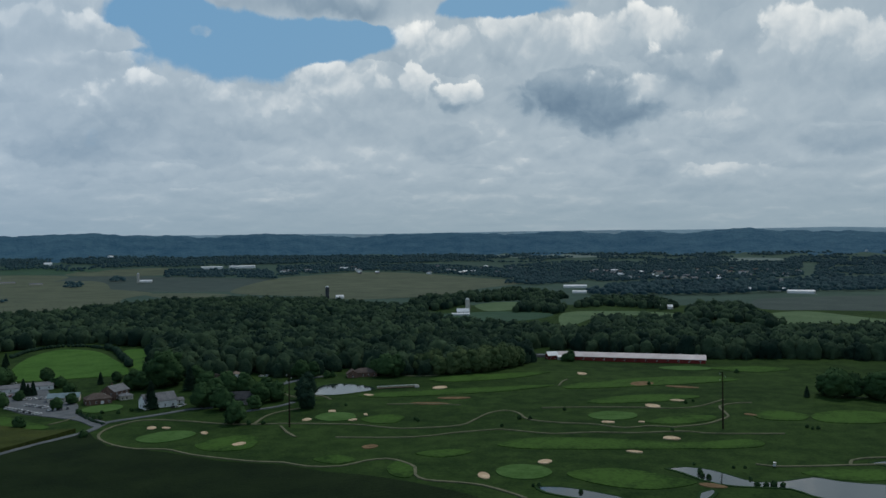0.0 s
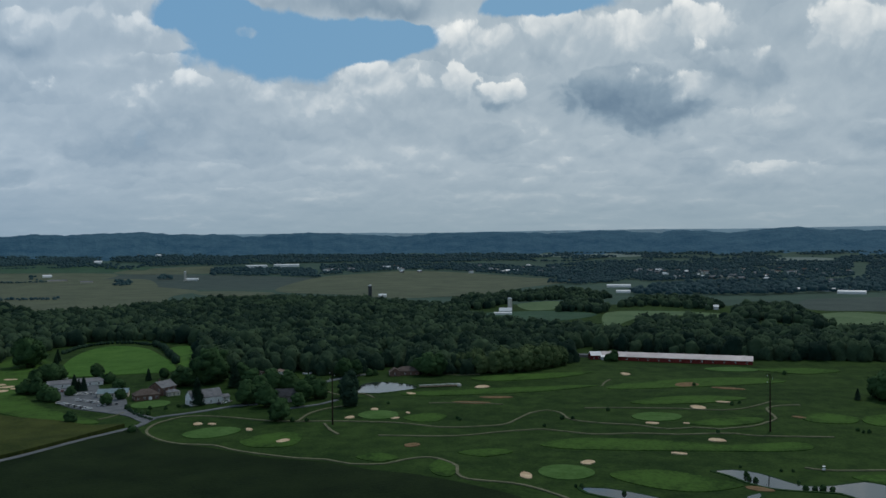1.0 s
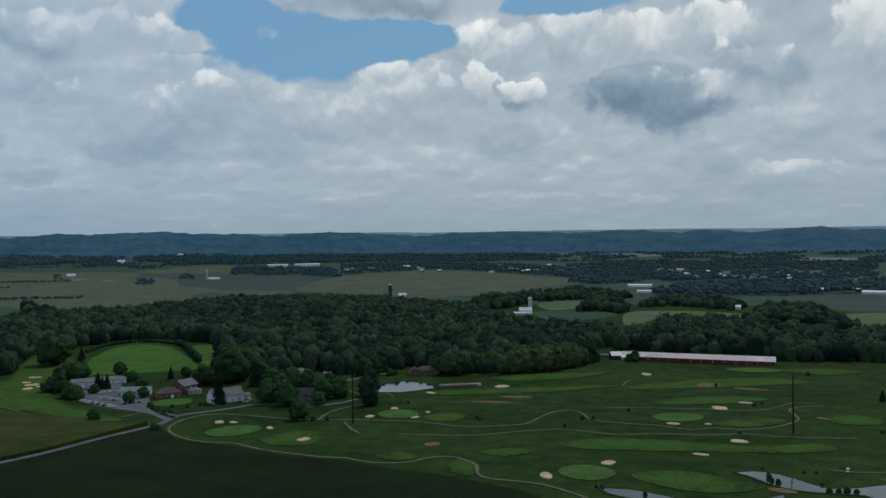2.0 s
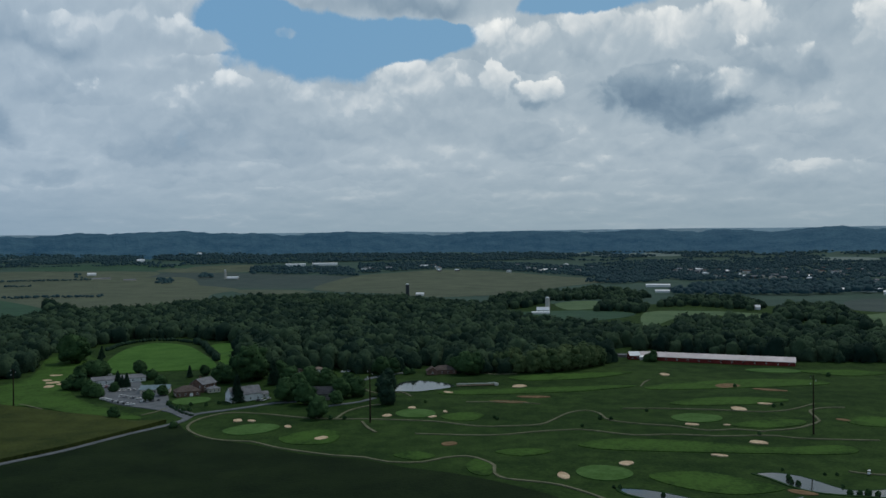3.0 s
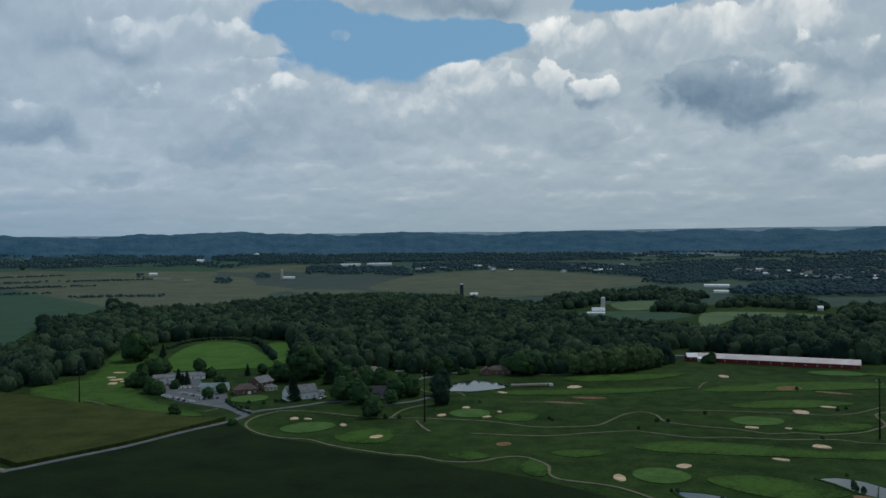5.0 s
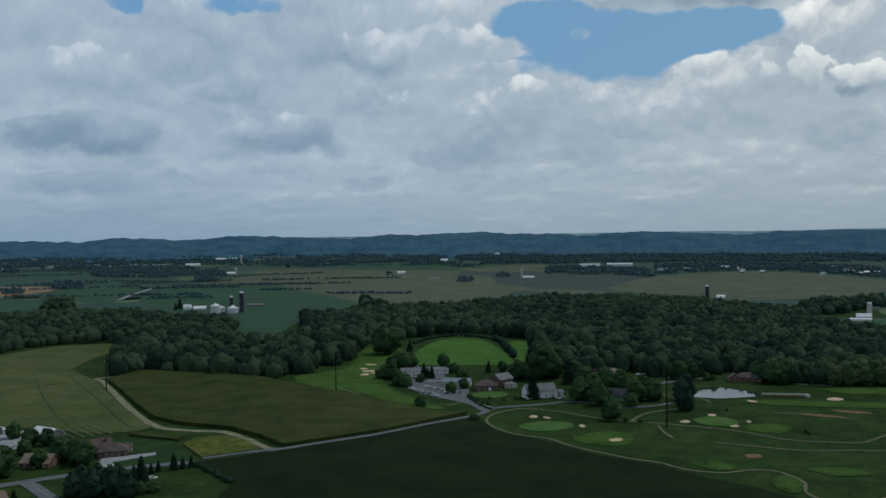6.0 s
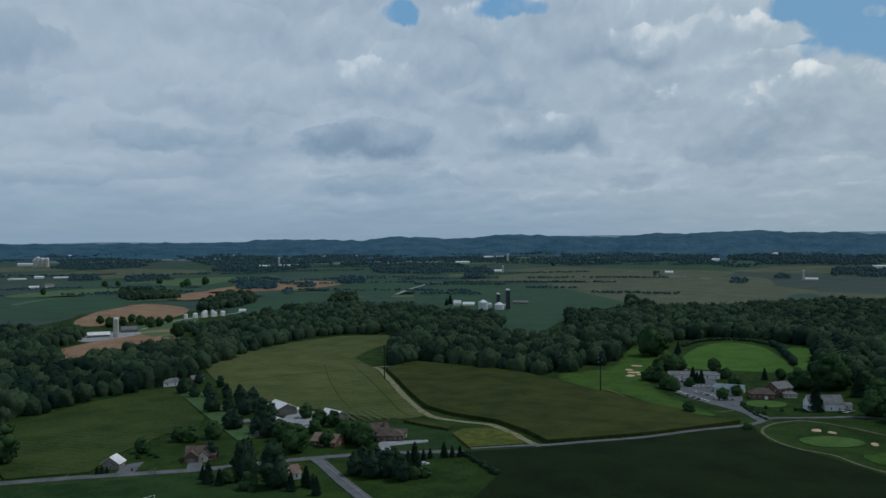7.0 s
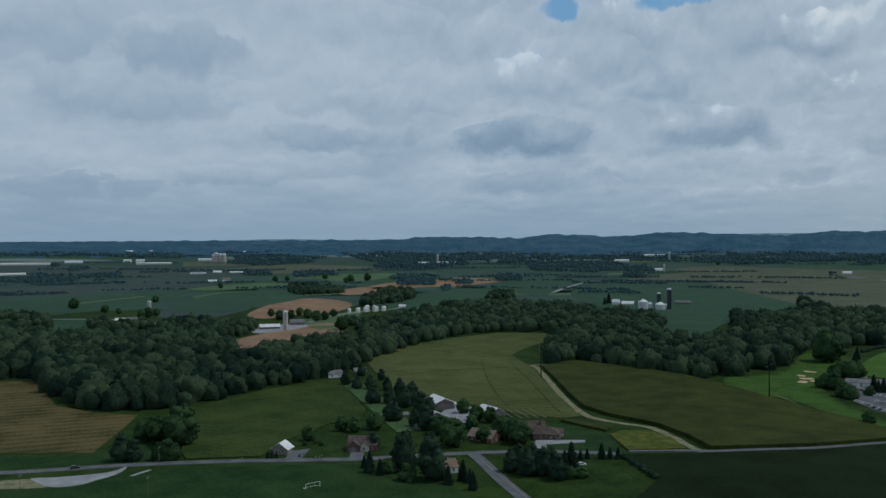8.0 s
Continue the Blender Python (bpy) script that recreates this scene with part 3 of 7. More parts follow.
farm_field("crop_green", 0.4, "deep green crop field by the grain bins", [(-1637.7, 1763.1), (-1633.4, 1947.9), (-1420.7, 1948.5), (-1082.8, 1665.3), (-790.4, 1364.5), (-777.8, 1196.1), (-614.5, 821.2), (-724.1, 896.7), (-901.4, 1102.3), (-1013.8, 1105.3), (-1342.3, 1372.5)])
farm_field("tan", 0.35, "wide pale tan grain field", [(-1696.3, 1971.9), (-1828.0, 2383.1), (-1802.0, 2667.9), (-1531.1, 2713.3), (-1254.2, 2602.9), (-1022.3, 2569.7), (-696.3, 1750.2), (-702.8, 1458.3), (-746.3, 1357.2), (-1107.6, 1703.5), (-1473.5, 2020.8)])
farm_field("tan", 0.25, "pale grain strip by the red barn farm", [(-1966.8, 2531.6), (-1981.4, 2787.7), (-1815.5, 2828.6), (-1727.2, 2556.8), (-1753.3, 2404.7)])
farm_field("crop_green", 0.25, "blue-green field strip", [(-1940.1, 2373.4), (-1951.8, 2544.4), (-1740.6, 2372.2), (-1706.0, 2140.6)])
farm_field("crop_green", 0.25, "green field with a farm lane", [(-1861.7, 1606.0), (-1821.2, 1838.4), (-1732.6, 1841.5), (-1432.1, 1408.4), (-1308.4, 1253.7), (-1527.6, 1335.2)])
farm_field("crop_light", 0.2, "pale green terraced strip", [(-1655.0, 1475.7), (-1666.0, 1596.5), (-1562.7, 1537.0), (-1475.4, 1395.4), (-1524.3, 1377.1)])
farm_field("soil", 0.2, "bare reddish ploughed field", [(-1898.1, 1199.5), (-2115.5, 1508.8), (-2101.5, 1672.8), (-1922.0, 1680.1), (-1773.2, 1430.5), (-1767.8, 1260.6), (-1734.5, 1136.3)])
farm_field("soil", 0.2, "bare reddish soil strip", [(-1721.5, 1003.2), (-1863.3, 1152.2), (-1834.3, 1272.0), (-1674.8, 1128.9), (-1591.0, 955.1)])
farm_field("soil", 0.2, "bare brown soil field by the silo", [(-1277.0, 578.1), (-1503.9, 751.1), (-1536.9, 843.0), (-1377.6, 826.9), (-1226.6, 714.6), (-1196.4, 616.6), (-1177.2, 550.9)])
farm_field("soil", 0.3, "bare orange-brown soil field below the silo", [(-872.0, 359.0), (-946.0, 420.9), (-1011.2, 521.0), (-1044.3, 608.3), (-937.1, 550.7), (-879.1, 481.9), (-886.3, 428.3), (-816.1, 356.9)])
farm_field("crop_green", 0.3, "dark green crop field", [(-1498.7, 528.9), (-1852.2, 783.9), (-1866.5, 947.2), (-1559.6, 816.7), (-1400.7, 644.8), (-1313.0, 536.3)])
farm_field("crop_green", 0.3, "green field with grass waterways", [(-1829.1, 258.4), (-1933.9, 441.6), (-2008.9, 604.4), (-2022.8, 769.6), (-1597.8, 521.6), (-1435.1, 327.5), (-1365.2, 192.6)])
farm_field("crop_green", 0.3, "dark green field by the farm track", [(-1300.1, 267.1), (-1327.9, 366.2), (-1192.7, 389.1), (-1108.1, 298.7), (-1132.6, 238.9)])
farm_field("dull", 0.25, "wide dull brown field", [(-2293.0, 289.2), (-2385.7, 464.3), (-2611.3, 785.9), (-2371.8, 1004.0), (-2034.5, 718.4), (-1934.0, 498.5), (-1784.7, 308.2), (-1765.9, 222.5)])
farm_field("crop_light", 0.25, "pale field strip along the track", [(-2057.6, 768.5), (-2211.2, 968.5), (-2191.6, 1130.1), (-2018.3, 976.3), (-1961.3, 801.6)])
farm_field("crop_light", 0.25, "light green crop patch", [(-1759.7, 669.3), (-1901.7, 832.9), (-1852.7, 925.4), (-1654.8, 762.0), (-1673.6, 683.9)])
farm_field("dull", 0.25, "olive brown field", [(-1337.6, 445.3), (-1549.3, 578.4), (-1407.2, 637.1), (-1259.7, 532.8), (-1242.8, 463.8)])
farm_field("dull", 0.25, "dull far plain field", [(-3555.7, 503.4), (-3501.7, 903.6), (-3121.1, 1166.4), (-2799.5, 1398.8), (-2680.7, 1001.6), (-2990.5, 649.3), (-3116.5, 441.0)])
farm_field("tan", 0.25, "pale far plain field", [(-3042.8, 1288.4), (-3155.2, 1627.5), (-2754.4, 1805.0), (-2666.4, 1463.2), (-2745.3, 1243.9)])
farm_field("crop_light", 0.25, "pale green far plain field", [(-2429.8, 1333.3), (-2489.5, 1631.3), (-2323.8, 1566.7), (-2140.6, 1285.3)])
farm_field("crop_green", 0.3, "green meadow beside the white tanks", [(-1304.7, 866.9), (-1564.1, 1115.3), (-1612.7, 1354.5), (-1432.0, 1268.3), (-1291.7, 1000.4), (-1140.8, 813.3), (-1163.9, 784.3)])
farm_field("crop_light", 0.3, "bright grass bank below the tanks", [(-1092.1, 562.7), (-1161.4, 656.6), (-1201.2, 742.5), (-1033.9, 620.4), (-918.4, 534.9)])

patch("far_field", [(-4443.8, 915.7), (-4389.6, 1267.2), (-4146.1, 1550.0), (-4185.2, 1208.2)], "ridge_field", 0.5, 60.0, True, "pale far field strip with haze painted as glow", "field")
patch("far_field", [(-3720.4, 1521.7), (-3689.4, 1785.8), (-3482.2, 1911.3), (-3510.6, 1671.8)], "ridge_field", 0.5, 60.0, True, "pale far field strip with haze painted as glow", "field")
patch("far_field", [(-3607.5, 1980.2), (-3510.8, 2301.3), (-3315.4, 2431.9), (-3362.6, 2141.5)], "ridge_field", 0.5, 60.0, True, "pale far field strip with haze painted as glow", "field")
patch("far_field", [(-2961.8, 2358.1), (-2824.8, 2707.8), (-2573.2, 2806.6), (-2678.1, 2500.9)], "ridge_field", 0.5, 60.0, True, "pale far field strip with haze painted as glow", "field")
patch("far_field", [(-4003.2, 566.9), (-3977.0, 819.2), (-3750.8, 1082.4), (-3781.0, 778.8)], "ridge_field", 0.5, 60.0, True, "pale far field strip with haze painted as glow", "field")
patch("far_field", [(-2499.1, 3258.2), (-2268.4, 3534.6), (-2055.5, 3549.8), (-2184.2, 3317.4)], "ridge_field", 0.5, 60.0, True, "pale far field strip with haze painted as glow", "field")
patch("far_field", [(-1394.9, 4057.2), (-1153.7, 4202.8), (-1008.6, 4082.5), (-1127.3, 3910.0)], "ridge_field", 0.5, 60.0, True, "pale far field strip with haze painted as glow", "field")
patch("far_field", [(186.7, 4057.1), (457.9, 4146.5), (808.4, 3933.6), (472.3, 3834.3)], "ridge_field", 0.5, 60.0, True, "pale far field strip with haze painted as glow", "field")
patch("far_field", [(1012.3, 3533.2), (1299.4, 3607.9), (1385.4, 3451.3), (1169.7, 3361.9)], "ridge_field", 0.5, 60.0, True, "pale far field strip with haze painted as glow", "field")

# grassland strips mown short
patch("lawn", [(-375.8, 371.5), (-347.4, 378.2), (-311.9, 355.2), (-301.3, 336.5), (-307.7, 318.1), (-323.9, 309.8), (-342.5, 319.3), (-350.0, 337.0)], "meadow", 0.2, 10, True, "clipped green lawn beside the brick house", "lawn")
patch("lawn", [(-400.7, 219.2), (-387.0, 260.3), (-396.3, 323.5), (-346.5, 314.5), (-342.4, 287.0), (-364.7, 245.2), (-385.3, 210.7)], "ground", 0.12, 12, True, "shaded lawn under the farmyard trees", "lawn")
patch("playing_field", [(-437.7, 48.0), (-419.5, 85.6), (-419.4, 128.2), (-396.2, 172.8), (-362.8, 223.7), (-323.3, 236.4), (-282.6, 233.6), (-234.7, 215.8), (-308.2, 33.5)], "meadow", 0.15, 16, True, "mown green playing field below the road", "field")
patch("verge", [(-481.6, 52.8), (-516.0, 56.6), (-473.7, 107.6), (-467.8, 125.6), (-482.6, 150.7), (-425.8, 149.7), (-440.1, 126.2), (-454.8, 92.9)], "meadow", 0.15, 12, True, "green roadside verge", "verge")

# ---- golf course ----
def fairway(shape):
    patch("fairway", shape, "fairway", 0.3, 6, True, "mown light green golf fairway", "fairway", "golf fairways")


fairway([(-11.7, 693.9), (13.6, 711.0), (60.6, 722.6), (91.6, 729.5), (58.5, 696.9), (8.6, 681.4)])
fairway([(-60.5, 628.5), (-21.4, 642.6), (29.5, 655.4), (85.2, 662.2), (49.5, 640.0), (-12.6, 622.7), (-53.1, 615.3)])
fairway([(92.8, 657.6), (122.5, 677.6), (181.7, 699.2), (226.5, 694.9), (228.4, 673.8), (156.6, 652.3), (99.4, 644.2)])
fairway([(98.9, 591.3), (121.7, 607.8), (155.2, 613.1), (180.2, 601.9), (152.2, 586.2), (113.0, 582.9)])
fairway([(121.5, 521.4), (146.1, 535.6), (168.1, 535.7), (164.0, 522.8), (140.0, 513.5)])
fairway([(194.2, 536.4), (211.9, 550.5), (228.5, 538.3), (217.8, 521.4), (197.9, 523.1)])
fairway([(30.3, 469.4), (52.0, 483.0), (98.8, 478.1), (127.5, 467.8), (169.9, 474.0), (166.7, 456.8), (108.8, 454.2), (51.9, 455.0), (32.8, 461.0)])
fairway([(58.3, 406.3), (82.8, 414.9), (104.2, 402.3), (115.3, 390.3), (90.5, 378.8), (67.3, 388.9)])
fairway([(-138.0, 475.6), (-122.7, 493.3), (-106.7, 489.8), (-106.1, 464.6), (-127.2, 460.4)])
fairway([(-52.1, 540.6), (-36.8, 553.7), (-24.8, 546.3), (-31.7, 527.7), (-45.6, 527.7)])
fairway([(-67.6, 439.5), (-56.9, 448.1), (-45.3, 437.7), (-54.5, 429.5)])
fairway([(-28.1, 419.9), (-23.3, 433.4), (-14.4, 422.3), (-16.3, 401.3), (-24.5, 405.3)])
fairway([(-15.1, 448.1), (2.6, 456.7), (14.2, 449.5), (-0.5, 438.9)])
fairway([(228.7, 746.8), (277.2, 744.5), (294.1, 726.0), (256.9, 715.6)])
fairway([(-414.4, 599.7), (-408.5, 631.8), (-412.1, 684.0), (-459.9, 792.5), (-461.3, 837.1), (-413.2, 800.1), (-371.5, 701.6), (-351.4, 637.2), (-313.1, 582.7), (-243.2, 526.4), (-270.5, 524.6), (-335.3, 556.3), (-370.2, 547.5)])
fairway([(232.2, 538.4), (259.9, 552.1), (289.7, 539.6), (261.9, 513.3), (229.5, 516.5)])
fairway([(170.2, 407.7), (194.0, 412.6), (218.1, 406.7), (208.7, 394.0), (185.1, 393.7)])
patch("practice_range", [(-364.0, 714.4), (-398.5, 796.0), (-415.3, 866.9), (-410.0, 910.2), (-385.5, 913.5), (-351.2, 883.8), (-305.6, 804.4), (-274.7, 745.0), (-267.7, 717.6), (-305.4, 711.1), (-332.7, 704.7)], "range", 0.35, 10, True, "bright mown grass practice range on a low knoll", "lawn")
patch("practice_range", [(-335.5, 896.5), (-306.9, 908.6), (-261.9, 756.3), (-246.9, 715.7), (-261.5, 725.7)], "range", 0.35, 10, True, "mown grass clearing behind a curved hedge", "lawn")
blob("putting_green", [(-160.4, 493.9, 16.5, 13.9), (-69.0, 545.4, 14.0, 12.8), (37.9, 408.0, 14.2, 12.6), (-233.6, 585.1, 14.1, 13.8)] + [(106.7, 541.7, 14.8, 14.5), (211.3, 746.3, 20.8, 14.0)], "green", 0.42, "smooth pale green golf putting green", "green", "putting greens", 0.08)
blob("sand_bunker", [(-176.7, 517.7, 3.3, 3.5), (-167.8, 517.0, 2.2, 2.6), (-140.7, 501.9, 2.4, 3.1), (-113.8, 474.6, 3.6, 4.1), (-164.2, 482.9, 4.1, 3.0), (-85.9, 536.4, 3.3, 3.5), (-73.5, 563.4, 3.0, 3.0), (-57.1, 536.4, 3.2, 2.6), (-54.7, 624.5, 3.4, 3.7), (-50.5, 553.6, 1.5, 2.5), (-3.0, 656.0, 5.3, 6.2), (18.3, 401.6, 2.7, 6.0), (50.4, 427.1, 3.7, 4.1), (100.4, 523.2, 3.6, 3.3), (116.6, 717.6, 3.9, 4.9)], "sand", 0.4, "pale sand golf bunker with a worn lip", "bunker", "sand bunkers")
blob("sand_bunker", [(-393.8, 691.4, 4.7, 4.8), (-384.8, 662.9, 3.5, 4.6), (-373.6, 651.8, 5.9, 4.9), (-363.2, 644.1, 3.9, 3.5), (-366.5, 632.9, 4.3, 5.1), (-473.3, 810.7, 4.3, 8.6)] + [(139.1, 569.2, 5.1, 6.1), (160.4, 587.6, 4.1, 3.2), (127.2, 478.3, 5.6, 3.4), (99.9, 448.2, 3.7, 2.5), (120.5, 521.5, 1.8, 2.0), (116.0, 720.4, 3.4, 5.1)], "sand", 0.45, "pale sand golf bunker with a worn lip", "bunker", "sand bunkers")
blob("bare_patch", [(154.1, 663.9, 9.1, 10.7), (180.3, 645.0, 10.8, 4.7), (121.3, 385.9, 6.5, 2.9), (193.0, 538.1, 3.8, 2.8)] + [(-40.3, 465.2, 5.0, 4.1), (7.6, 613.8, 10.3, 4.4), (-10.1, 593.0, 15.9, 3.4)], "mud", 0.32, "bare brown earth patch in rough grass", "earth", "bare patches")

# ponds
def pond(shape, words):
    patch("pond", shape, "water", 0.28, 8, True, words, "pond")
    rim = list(shape)
    ribbon("pond_bank", rim + rim[:1], 1.6, "meadow", 0.36, "grassy pond bank", "bank", rag=0.5)


pond([(107.4, 414.5), (117.9, 417.9), (128.8, 412.9), (136.0, 402.1), (142.9, 391.8), (156.5, 393.6), (172.2, 399.8), (180.0, 393.9), (190.5, 388.8), (201.5, 385.3), (212.3, 377.4), (202.3, 359.8), (181.7, 353.0), (169.1, 359.7), (159.1, 369.8), (154.0, 380.9), (137.2, 383.6), (125.8, 387.0), (118.2, 396.0), (113.3, 406.6)], "long winding grey pond reflecting the clouds")
pond([(40.9, 382.5), (53.4, 381.5), (67.2, 373.9), (77.4, 364.2), (60.4, 363.1), (43.7, 373.8)], "dark reedy pond beside a green")
pond([(210.1, 422.8), (222.9, 426.1), (237.2, 421.5), (228.1, 415.0), (215.4, 417.2)], "small bright pond beside the cart path")
pond([(-94.8, 624.5), (-97.9, 648.0), (-95.1, 668.1), (-83.3, 677.7), (-69.2, 672.8), (-57.1, 662.4), (-50.4, 649.7), (-63.3, 635.7), (-78.8, 623.8)], "still pond reflecting trees beside the fairway")
pond([(111.7, 374.3), (118.8, 379.6), (119.1, 374.5), (112.5, 364.4), (107.2, 361.0)], "small puddle of grey water")

# cart paths
def cart_path(width, points):
    ribbon("cart_path", points, width * 0.6, "path", 0.46, "narrow pale gravel golf cart path", rag=0.25)


cart_path(2.6, [(-194.8, 539.8), (-183.5, 542.0), (-163.0, 536.4), (-138.2, 526.7), (-115.9, 523.7), (-98.3, 525.1), (-73.4, 524.3), (-52.2, 521.9), (-27.4, 511.6), (-10.6, 513.4), (9.8, 520.2), (18.9, 536.6), (28.6, 557.4), (40.2, 567.3), (48.5, 558.1), (51.4, 539.9), (58.1, 531.4), (73.9, 523.1), (89.6, 518.4), (106.7, 506.4)] + [(122.3, 510.2), (137.6, 504.6)])
cart_path(2.6, [(-61.9, 488.6), (-42.2, 487.3), (-26.1, 487.0), (-10.1, 489.8), (6.1, 498.7), (22.6, 504.7), (34.2, 507.1), (48.2, 499.9), (63.3, 493.1), (85.7, 495.5), (109.9, 492.3), (128.9, 494.4)] + [(141.3, 494.2), (149.6, 489.5), (165.0, 487.5), (193.5, 486.3)])
cart_path(2.8, [(-194.8, 539.8), (-202.8, 523.4), (-203.4, 507.1), (-198.1, 491.3), (-184.2, 475.2), (-167.5, 465.6), (-150.8, 464.2), (-134.6, 453.2), (-116.9, 445.0), (-96.9, 437.4), (-81.6, 434.5), (-68.4, 426.0), (-51.2, 425.1), (-40.6, 434.2), (-29.3, 438.0), (-20.3, 430.1), (-14.3, 419.0), (-13.8, 405.4), (-8.3, 395.8), (4.7, 391.4), (17.1, 385.6), (28.6, 373.5), (35.0, 365.1)])
cart_path(2.6, [(-116.2, 525.4), (-113.7, 547.9), (-105.5, 563.5), (-96.3, 572.4)])
cart_path(2.8, [(-98.9, 518.6), (-92.3, 502.3), (-84.9, 489.8)])
cart_path(2.6, [(-119.7, 635.4), (-106.9, 615.9), (-88.8, 620.2), (-79.6, 604.6)])
cart_path(2.6, [(138.0, 506.1), (156.6, 512.4), (168.3, 522.6), (177.5, 533.5), (179.7, 550.9), (182.4, 565.8), (195.1, 575.5), (207.9, 577.6)])
cart_path(2.4, [(65.6, 573.6), (84.5, 573.0), (117.5, 568.2), (135.2, 563.8), (152.8, 560.0), (169.5, 566.4), (185.7, 581.9), (193.1, 590.3)])
cart_path(2.6, [(154.4, 423.3), (162.5, 419.1), (174.8, 418.7), (197.3, 419.6), (217.0, 420.1)])
cart_path(2.4, [(199.5, 419.4), (204.4, 428.6), (214.8, 432.3), (226.2, 432.4)])
cart_path(2.2, [(-39.2, 588.9), (-19.8, 591.7), (-4.2, 591.7), (11.8, 587.2)])
cart_path(2.2, [(88.5, 657.9), (94.4, 678.8), (99.2, 687.1)])
cart_path(2.2, [(-246.9, 715.7), (-264.4, 757.3), (-278.3, 807.1), (-290.9, 861.1)])
cart_path(2.0, [(-246.6, 533.9), (-241.9, 544.7), (-239.8, 557.9)])
cart_path(2.4, [(-347.4, 562.7), (-335.3, 556.3), (-322.4, 548.2)])
cart_path(2.2, [(-39.2, 720.5), (-23.6, 710.9), (-5.0, 713.7)])

# roads, drives and yards
ribbon("drive", [(-300.2, 350.0), (-282.5, 371.6), (-272.3, 382.2), (-261.7, 401.6), (-243.8, 434.4), (-228.2, 477.1), (-212.8, 510.8)] + [(-211.7, 536.4), (-197.4, 549.2), (-182.4, 562.2), (-170.4, 574.3), (-155.8, 579.0)], 4.6, "asphalt", 0.42, "narrow grey asphalt drive to the clubhouse", "road", rag=0.12)
ribbon("drive", [(-132.0, 562.1), (-122.2, 570.3), (-112.3, 579.1), (-104.1, 595.0)], 3.5, "asphalt", 0.42, "narrow grey drive beside the hidden house", "road")
ribbon("road", [(-129.9, 670.8), (-121.8, 689.6), (-106.7, 713.1), (-91.3, 724.1)], 5.0, "asphalt", 0.42, "pale grey road curving past the pond", "road")
ribbon("road", [(-479.2, 43.3), (-457.7, 78.4), (-446.3, 101.3), (-435.6, 124.9), (-422.5, 148.5), (-405.1, 176.8), (-390.0, 200.4), (-372.0, 229.4), (-363.2, 251.3), (-354.9, 270.6), (-345.2, 289.3), (-330.3, 311.8), (-309.4, 332.6), (-297.5, 340.9)], 6.6, "asphalt", 0.40, "two-lane grey country road", "road")
ribbon("road", [(-346.3, 281.9), (-334.1, 277.0), (-306.3, 264.3), (-277.6, 252.5), (-245.2, 238.9), (-208.1, 220.5)], 7.0, "asphalt", 0.43, "two-lane grey asphalt side road", "road")
ribbon("centre_line", [(-343.1, 282.2), (-325.7, 273.7), (-301.8, 263.9), (-276.6, 253.6), (-244.5, 239.8)], 0.2, "line", 0.49, "pale yellow painted centre line on asphalt", "road marking")
ribbon("farm_lane", [(-572.5, 532.6), (-558.0, 527.4), (-503.5, 487.1), (-451.4, 449.3), (-414.5, 424.4), (-379.1, 403.4), (-351.1, 402.4), (-332.0, 405.6), (-306.5, 394.0), (-285.5, 382.1), (-273.4, 376.9)], 5.0, "lane", 0.40, "pale dirt farm lane between the crops", "lane", rag=0.4)
ribbon("farm_lane", [(-571.9, 533.5), (-569.2, 543.6), (-568.5, 557.3)], 5.0, "lane", 0.40, "pale dirt farm lane to the wood", "lane", rag=0.4)
ribbon("farm_lane", [(-1067.2, 571.8), (-1135.8, 642.0), (-1166.6, 695.0), (-1194.8, 749.3), (-1207.0, 813.4), (-1274.0, 880.7)], 5.0, "gravel", 0.6, "pale gravel farm lane to the white tanks", "lane")
ribbon("farm_lane", [(-1384.1, 1357.7), (-1504.8, 1518.9), (-1658.5, 1740.1), (-1702.5, 1828.3)], 9.0, "gravel", 0.7, "pale gravel lane climbing the crop field", "lane")
ribbon("farm_lane", [(-1354.8, 301.4), (-1324.1, 341.0), (-1283.7, 377.9)], 5.0, "gravel", 0.7, "pale gravel lane to the distant farm", "lane")
ribbon("farm_lane", [(-1682.1, 423.5), (-1756.9, 506.5), (-1827.6, 590.8)], 7.0, "lane", 0.7, "pale grass track through the green field", "lane")
ribbon("farm_lane", [(-451.4, 247.0), (-459.7, 309.4), (-460.0, 341.5)], 3.0, "ground", 0.3, "grassy track behind the garage", "lane")
patch("car_park", [(-337.0, 638.6), (-354.4, 676.4), (-327.0, 692.5), (-290.3, 635.6), (-261.4, 608.3), (-246.5, 578.2), (-229.9, 555.0), (-210.9, 536.3), (-214.4, 524.5), (-234.8, 546.1), (-266.1, 563.1), (-281.3, 570.9), (-302.7, 590.5), (-318.4, 615.9)], "asphalt", 0.38, 8, True, "grey asphalt car park beside the clubhouse", "car park")
patch("car_park", [(-437.3, 88.0), (-431.4, 97.8), (-424.5, 119.1), (-429.7, 130.2), (-418.6, 121.6), (-414.6, 111.7), (-411.2, 103.3), (-416.3, 92.0)], "gravel", 0.45, 8, True, "pale grey gravel car park beside the road", "car park")
patch("car_park", [(-457.7, 50.2), (-442.8, 75.9), (-435.4, 88.9), (-423.1, 94.8), (-417.0, 89.8), (-427.7, 73.3), (-443.6, 48.6)], "lane", 0.35, 8, True, "worn gravel and grass overflow parking", "car park")
patch("driveway", [(-393.0, 196.3), (-407.0, 208.6), (-406.0, 218.4), (-388.9, 203.8)], "asphalt", 0.45, 6, False, "grey asphalt driveway to the stone garage", "driveway")
